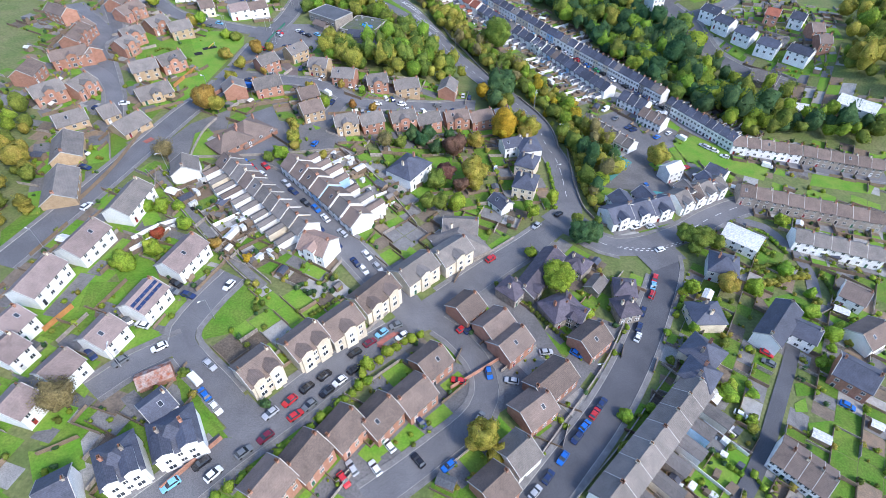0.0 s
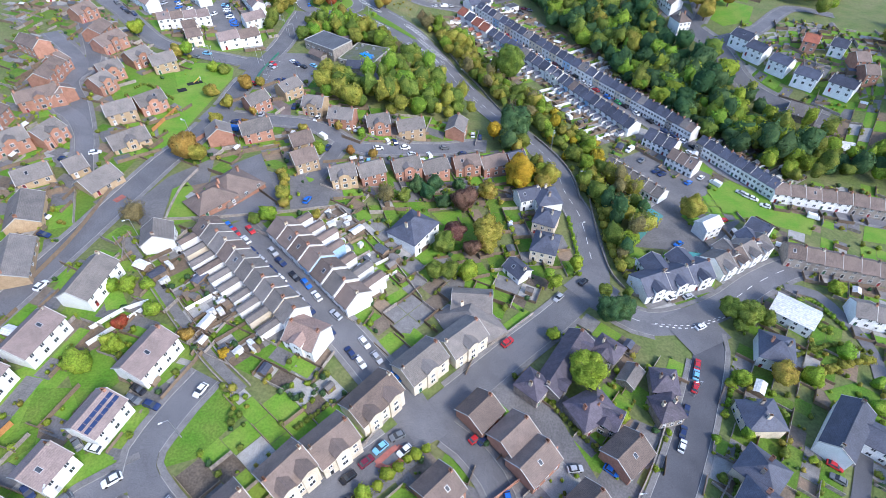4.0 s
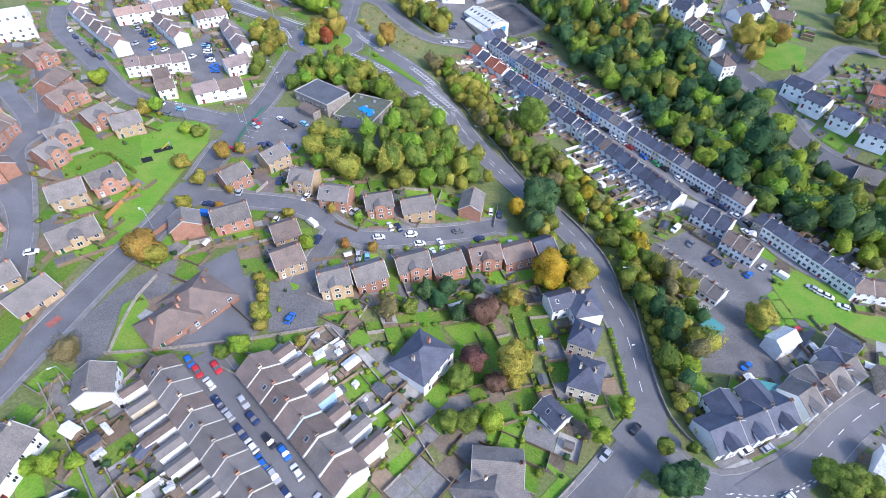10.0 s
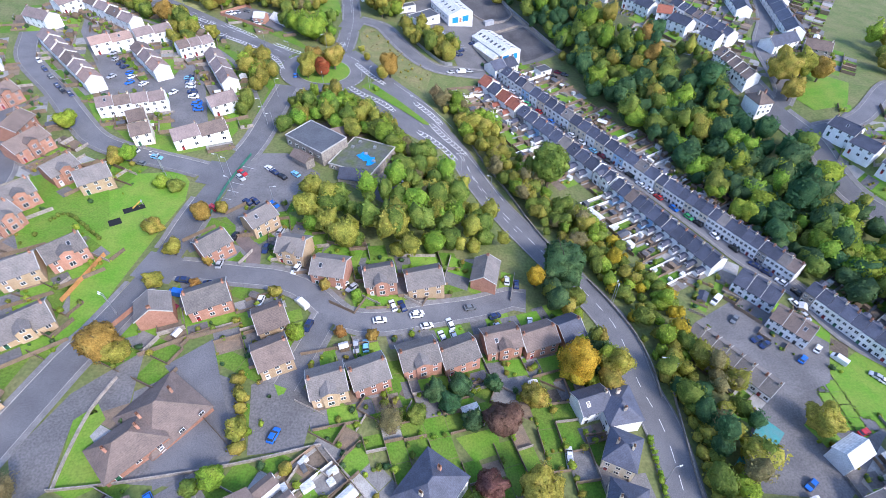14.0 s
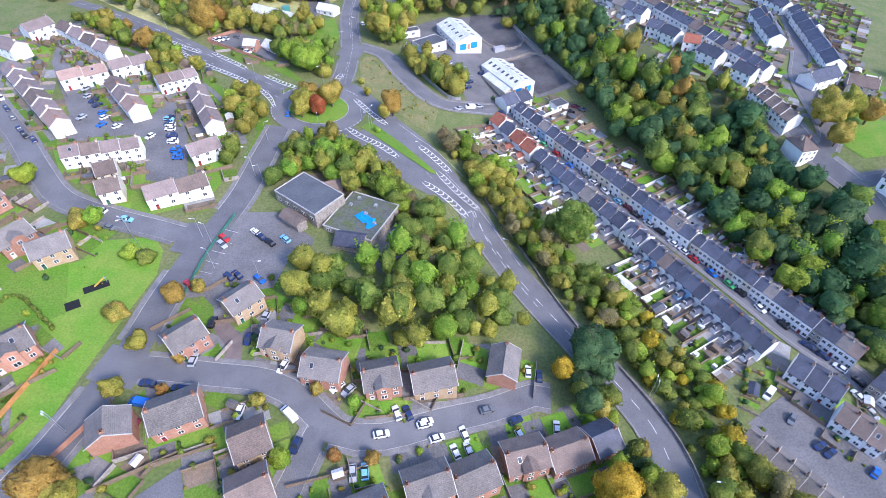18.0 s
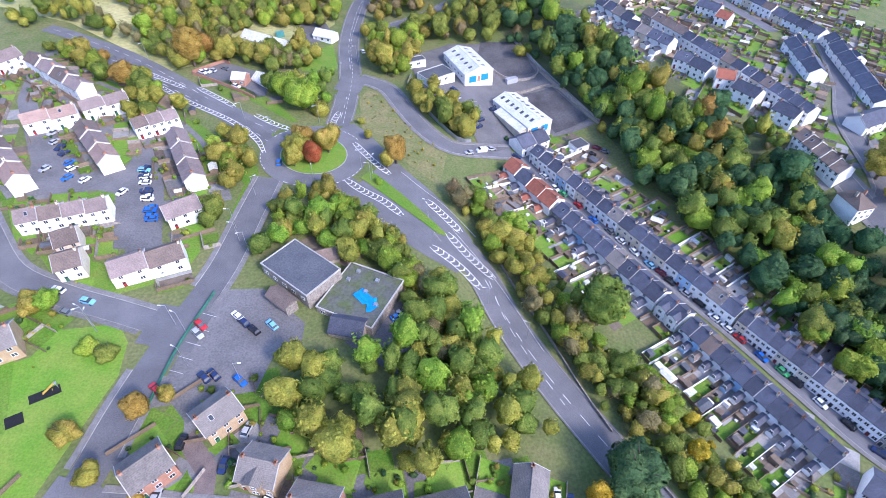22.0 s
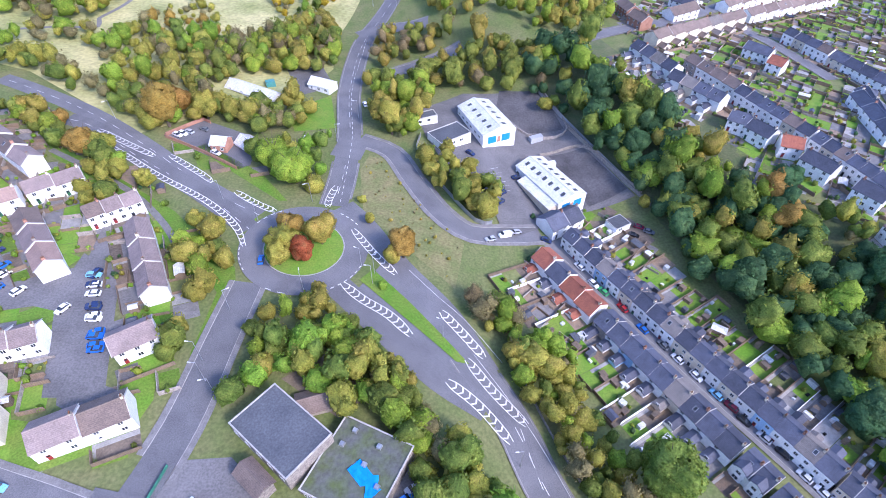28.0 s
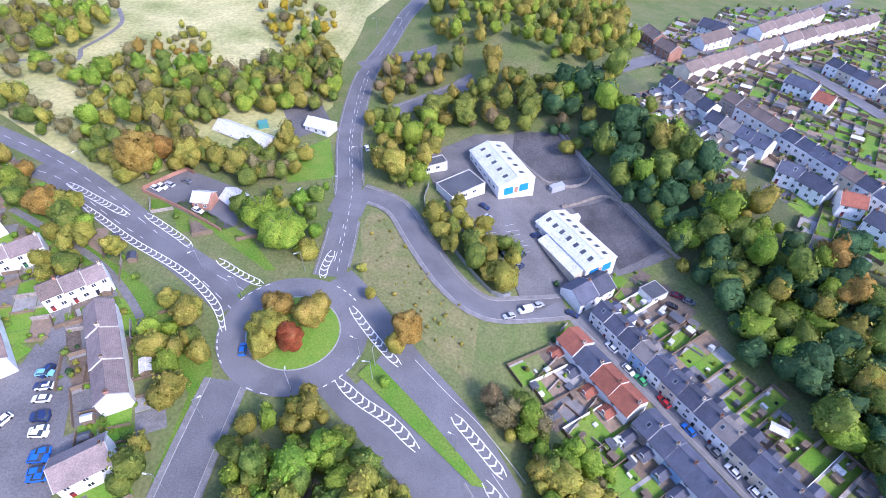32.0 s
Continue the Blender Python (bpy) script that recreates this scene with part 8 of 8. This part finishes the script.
# ---- lamps and vehicles ----
parked("sky", [(-54.4, 48.8), (-10.0, 90.6), (80.0, 108.3)])
parked("black", [(-49.2, 53.2), (-28.7, 72.2), (-23.9, 71.4), (-24.7, 76.0), (-17.4, 78.3), (-17.3, 83.5)])
parked("white", [(-46.3, 50.7), (-20.9, 74.7), (-4.3, 89.9), (66.8, 87.7), (89.2, 125.1), (-48.7, 66.4), (-65.6, 83.8), (-52.4, 104.6), (-102.0, 139.2)])
parked("grey", [(-40.9, 55.5), (-27.8, 67.6), (-5.9, 93.6), (-73.7, 79.9), (14.5, 64.0)])
parked("maroon", [(-36.8, 59.1), (-13.3, 87.2)])
parked("silver", [(-36.4, 65.0), (25.0, 44.6), (-52.3, 78.2), (144.1, 203.4)])
parked("red", [(-32.4, 68.4), (-30.8, 64.7), (26.8, 121.1), (77.9, 104.2), (81.9, 111.6), (45.6, 63.7)])
parked("navy", [(72.0, 97.3), (68.6, 91.4), (48.5, 66.5), (38.9, 57.3), (29.0, 47.9)])
parked("blue", [(41.9, 60.4), (33.8, 52.3), (-52.0, 70.1), (5.3, 52.1), (19.2, 77.3)])
parked("white", [(-55.2, 74.4), (161.0, 177.1)], kind="van")
parked("blue", [(46.0, 82.6), (119.8, 62.3)], 90)
parked("silver", [(46.3, 87.0), (37.0, 83.5), (25.1, 74.6), (-17.4, 52.5)], 90)
parked("red", [(10.4, 75.2), (13.6, 92.5), (-19.2, 49.8), (105.3, 80.5)], 90)
parked("navy", [(15.7, 92.1), (-0.7, 63.6), (-62.6, 101.2), (-81.2, 82.3), (-109.6, 159.9), (-118.8, 198.7)], 90)
parked("white", [(-8.8, 57.8), (-12.1, 52.4), (-71.7, 91.1), (-113.0, 168.3), (-110.3, 203.1), (86.6, 61.1)], 90)
parked("black", [(-1.9, 53.8), (-66.8, 105.5)], 90)
parked("grey", [(-75.6, 92.5), (-67.2, 102.9), (104.0, 77.1)], 90)
parked("blue", [(97.6, 162.2)])
parked("red", [(121.6, 175.2), (26.9, 121.5)])
parked("white", [(129.6, 198.4)], kind="van")
parked("silver", [(138.0, 192.4), (90.6, 137.6), (36.9, 171.0), (46.5, 137.8)])
parked("black", [(56.6, 144.4)])
parked("white", [(139.7, 190.2), (141.5, 188.6), (144.2, 184.0), (84.2, 137.1), (37.3, 172.9)])
parked("white", [(76.5, 320.4), (79.9, 314.5), (99.1, 280.5), (114.9, 253.5), (55.7, 358.0)])
parked("sky", [(83.3, 308.3)])
parked("maroon", [(86.1, 304.5)])
parked("black", [(87.8, 300.3), (94.2, 290.9), (111.4, 260.5)])
parked("silver", [(91.1, 295.2)])
parked("red", [(101.4, 276.3), (65.6, 340.0)])
parked("green", [(109.1, 264.2), (61.1, 346.9)])
parked("grey", [(73.9, 325.5)])
parked("red", [(-58.1, 277.0), (-64.0, 257.9)], 60)
parked("silver", [(-58.2, 274.2), (-3.8, 282.3)], 60)
parked("white", [(-49.2, 280.1), (-1.5, 274.1)], 60)
parked("navy", [(-47.3, 278.1), (-53.6, 260.9), (-51.4, 261.6)], 60)
parked("black", [(-44.0, 275.3)], 60)
parked("sky", [(-39.6, 277.0)], 60)
parked("blue", [(-44.8, 259.8), (-5.6, 280.0)], 60)
parked("white", [(-1.4, 263.7)], 60, kind="van")
parked("navy", [(123.0, 238.6), (125.8, 234.8), (-65.7, 225.7), (-57.9, 224.1), (-28.8, 208.7), (24.8, 216.4), (-152.6, 348.3), (-142.2, 334.6), (-134.5, 327.9)])
parked("white", [(128.6, 230.3), (128.1, 220.9), (-9.6, 211.3), (0.8, 214.3), (3.7, 211.0), (-158.1, 356.0), (-98.3, 289.4)])
parked("black", [(131.7, 225.6), (-138.5, 330.4)])
parked("silver", [(128.6, 215.1)])
parked("white", [(-31.2, 216.5)], kind="van")
parked("grey", [(17.5, 219.3), (-147.8, 342.1), (-93.7, 281.7)])
parked("sky", [(-89.3, 285.3)])
parked("white", [(100.4, 222.2)], 90, kind="van")
parked("grey", [(103.1, 214.3)], 90)
parked("navy", [(106.7, 206.5), (108.3, 204.4), (-3.0, 217.2), (-44.3, 238.5), (34.1, 229.6)], 90)
parked("blue", [(117.8, 198.8)], 90)
parked("white", [(125.1, 202.4), (-42.8, 217.5), (-5.7, 217.0), (-20.4, 223.7), (-34.3, 229.7), (25.4, 212.2), (35.5, 214.2), (10.8, 212.7), (8.1, 207.9), (11.4, 208.7), (31.2, 231.2)], 90)
parked("blue", [(-65.9, 220.5)], 90, kind="van")
parked("maroon", [(-66.4, 216.0)], 90)
parked("silver", [(-15.8, 202.1), (-17.6, 222.7), (-40.8, 246.7), (-56.7, 232.2)], 90)
parked("sky", [(-13.2, 202.5)], 90)
parked("black", [(-54.6, 244.1)], 90)
parked("silver", [(-130.7, 365.8), (-127.6, 360.2), (-124.3, 343.9)], 110)
parked("navy", [(-124.6, 356.6), (-122.0, 353.5), (-92.4, 345.4), (-88.7, 333.6)], 110)
parked("blue", [(-117.9, 347.9), (-115.5, 339.3), (-84.6, 324.7), (-83.3, 320.5)], 110)
parked("white", [(-116.1, 344.5), (-109.6, 338.5), (-95.9, 332.3), (-91.1, 341.1), (-87.4, 330.0)], 110)
parked("blue", [(-33.7, 177.3)])
parked("white", [(1.2, 215.0)])
parked("silver", [(25.1, 365.6), (35.4, 371.6), (26.9, 390.2), (-86.3, 420.9), (24.5, 409.2)], 10)
parked("white", [(30.7, 368.6)], 10, kind="van")
parked("navy", [(40.7, 403.3)], 10)
parked("grey", [(31.6, 387.3), (-81.3, 423.2)], 10)
parked("white", [(-90.0, 418.4), (-88.3, 419.5), (-75.0, 411.2), (-73.4, 407.4), (-42.1, 419.0), (-19.7, 448.7)], 10)
parked("blue", [(-47.8, 351.9)], 10)
parked("sky", [(-92.7, 344.8)], 100)
parked("navy", [(-91.5, 341.2), (-88.3, 332.9)], 100)
parked("white", [(-90.3, 337.8), (-87.0, 329.1)], 100)
parked("blue", [(-84.5, 323.3), (-82.9, 319.2)], 100)
for k, (x, y) in enumerate(((66.5, 347.0), (71.5, 337.5), (58.6, 350.2), (69.4, 331.6), (103.6, 281.8), (106.4, 276.6), (117.0, 256.8), (120.2, 250.6), (96.6, 284.6), (105.2, 269.4), (126.2, 240.6), (119.4, 246.8))):
    parked(("silver", "navy", "white", "blue", "grey", "black", "white", "silver", "white", "blue", "red", "black")[k], [(x, y)])
parked("blue", [(-56.7, 163.7), (-35.4, 137.2), (-30.7, 139.3), (-5.5, 110.5)])
parked("red", [(-54.2, 160.9), (-49.9, 161.9), (-10.1, 108.9)])
parked("white", [(-50.6, 157.3), (-38.0, 141.0), (-27.5, 134.9), (-14.0, 120.3), (-15.0, 114.0)])
parked("navy", [(-47.7, 152.3), (-38.9, 147.8), (-41.1, 144.5), (-29.1, 130.0), (-23.3, 123.4), (-17.6, 116.6)])
parked("silver", [(-44.6, 148.8), (-41.7, 152.1), (-32.3, 134.2), (-21.9, 128.7), (-10.7, 115.8)])
parked("black", [(-34.3, 142.0)])
lamp(-115.7, 428.2, 215)
lamp(-53.1, 332.8, 30)
lamp(-17.5, 350.0, 150)
lamp(-13.5, 347.2, 60)
lamp(-14.0, 343.1, 170)
lamp(-33.8, 339.8, 100)
lamp(-52.0, 370.4, 160)
lamp(-22.1, 437.9, 180)
lamp(-35.6, 381.1, 200)
lamp(-29.7, 418.9, 0)
lamp(5.9, 323.9, 150)
lamp(-65.2, 380.8, 210)
lamp(-18.0, 550.2, 180)
lamp(-4.7, 543.7, 180)
lamp(64.7, 223.2, 60)
lamp(60.2, 165.4, 10)
lamp(71.1, 195.7, 170)
lamp(-79.6, 213.5, 150)
lamp(-85.3, 277.5, 150)
lamp(-50.7, 305.8, 190)
lamp(64.5, 221.6, 60)
lamp(73.1, 193.8, 170)
lamp(-79.8, 214.1, 150)
lamp(-64.7, 277.6, 170)
lamp(-56.4, 316.2, 170)
lamp(-84.9, 277.2, 200)
lamp(-58.5, 264.6, 150)
lamp(76.4, 101.7, 180)
lamp(-82.1, 158.5, 200)
lamp(-106.9, 120.2, 150)
lamp(-54.2, 93.1, 200)
lamp(-5.7, 100.6, 200)
lamp(50.3, 74.2, 180)
lamp(-73.3, 78.7, 100)
lamp(-54.2, 310.1, 170)
lamp(-61.6, 275.3, 150)
lamp(-83.6, 275.4, 100)
lamp(-44.6, 259.9, 0)
lamp(22.3, 288.5, 180)
lamp(32.6, 276.6, 150)
parked("maroon", [(83.9, 377.6)], 30)
parked("black", [(80.6, 373.8), (16.2, 405.5), (25.4, 393.9)], 30)
parked("grey", [(86.8, 374.9)], 30)
parked("navy", [(23.5, 415.0), (33.4, 392.2), (31.9, 386.7), (46.3, 369.9)], 30)

# ---- gardens round the houses that are left ----
clutter([(-190, 40), (70, 40), (70, 170), (10, 230), (-190, 330)], 62, greens=0.5, bushes=2.0, sheds=0.05, near=13.0)
clutter([(-190, 330), (10, 230), (40, 300), (-60, 420), (-190, 420)], 20, greens=0.5, bushes=2.0, sheds=0.04, near=11.0)
clutter([(70, 40), (260, 40), (260, 330), (110, 260), (60, 170)], -35, greens=0.45, bushes=2.2, sheds=0.05, near=13.0)
clutter([(90, 330), (260, 330), (330, 640), (120, 640), (110, 420)], -38, cw=5.0, greens=0.35, bushes=1.6, sheds=0.03, near=14.0)

# ---- shrubs that fill the gardens behind the cream villas, and the gap in the hill wood ----
wood("overgrown shrubs along the garden edge", [(-50.3, 107.3), (-46.7, 107.0), (-40.1, 99.2), (-40.1, 95.3), (-43.9, 94.5), (-45.9, 101.7)], 2.2, 0.7, 1.3, ["green", "dark", "olive", "bright"], ("bush",))
wood("overgrown shrubs along the garden edge", [(-36.1, 104.1), (-32.3, 107.2), (-22.5, 110.6), (-20.2, 103.9), (-21.2, 101.0), (-29.3, 101.3), (-34.9, 101.5)], 2.6, 0.8, 1.4, ["green", "dark", "bright"], ("bush",))
wood("mixed autumn woodland of green and fading trees", [(138.6, 367.6), (141.8, 362.3), (152.1, 357.6), (151.2, 350.9), (142.0, 351.8), (136.2, 357.4)], 5.0, 2.4, 4.0, ["green", "olive", "green", "bare"])
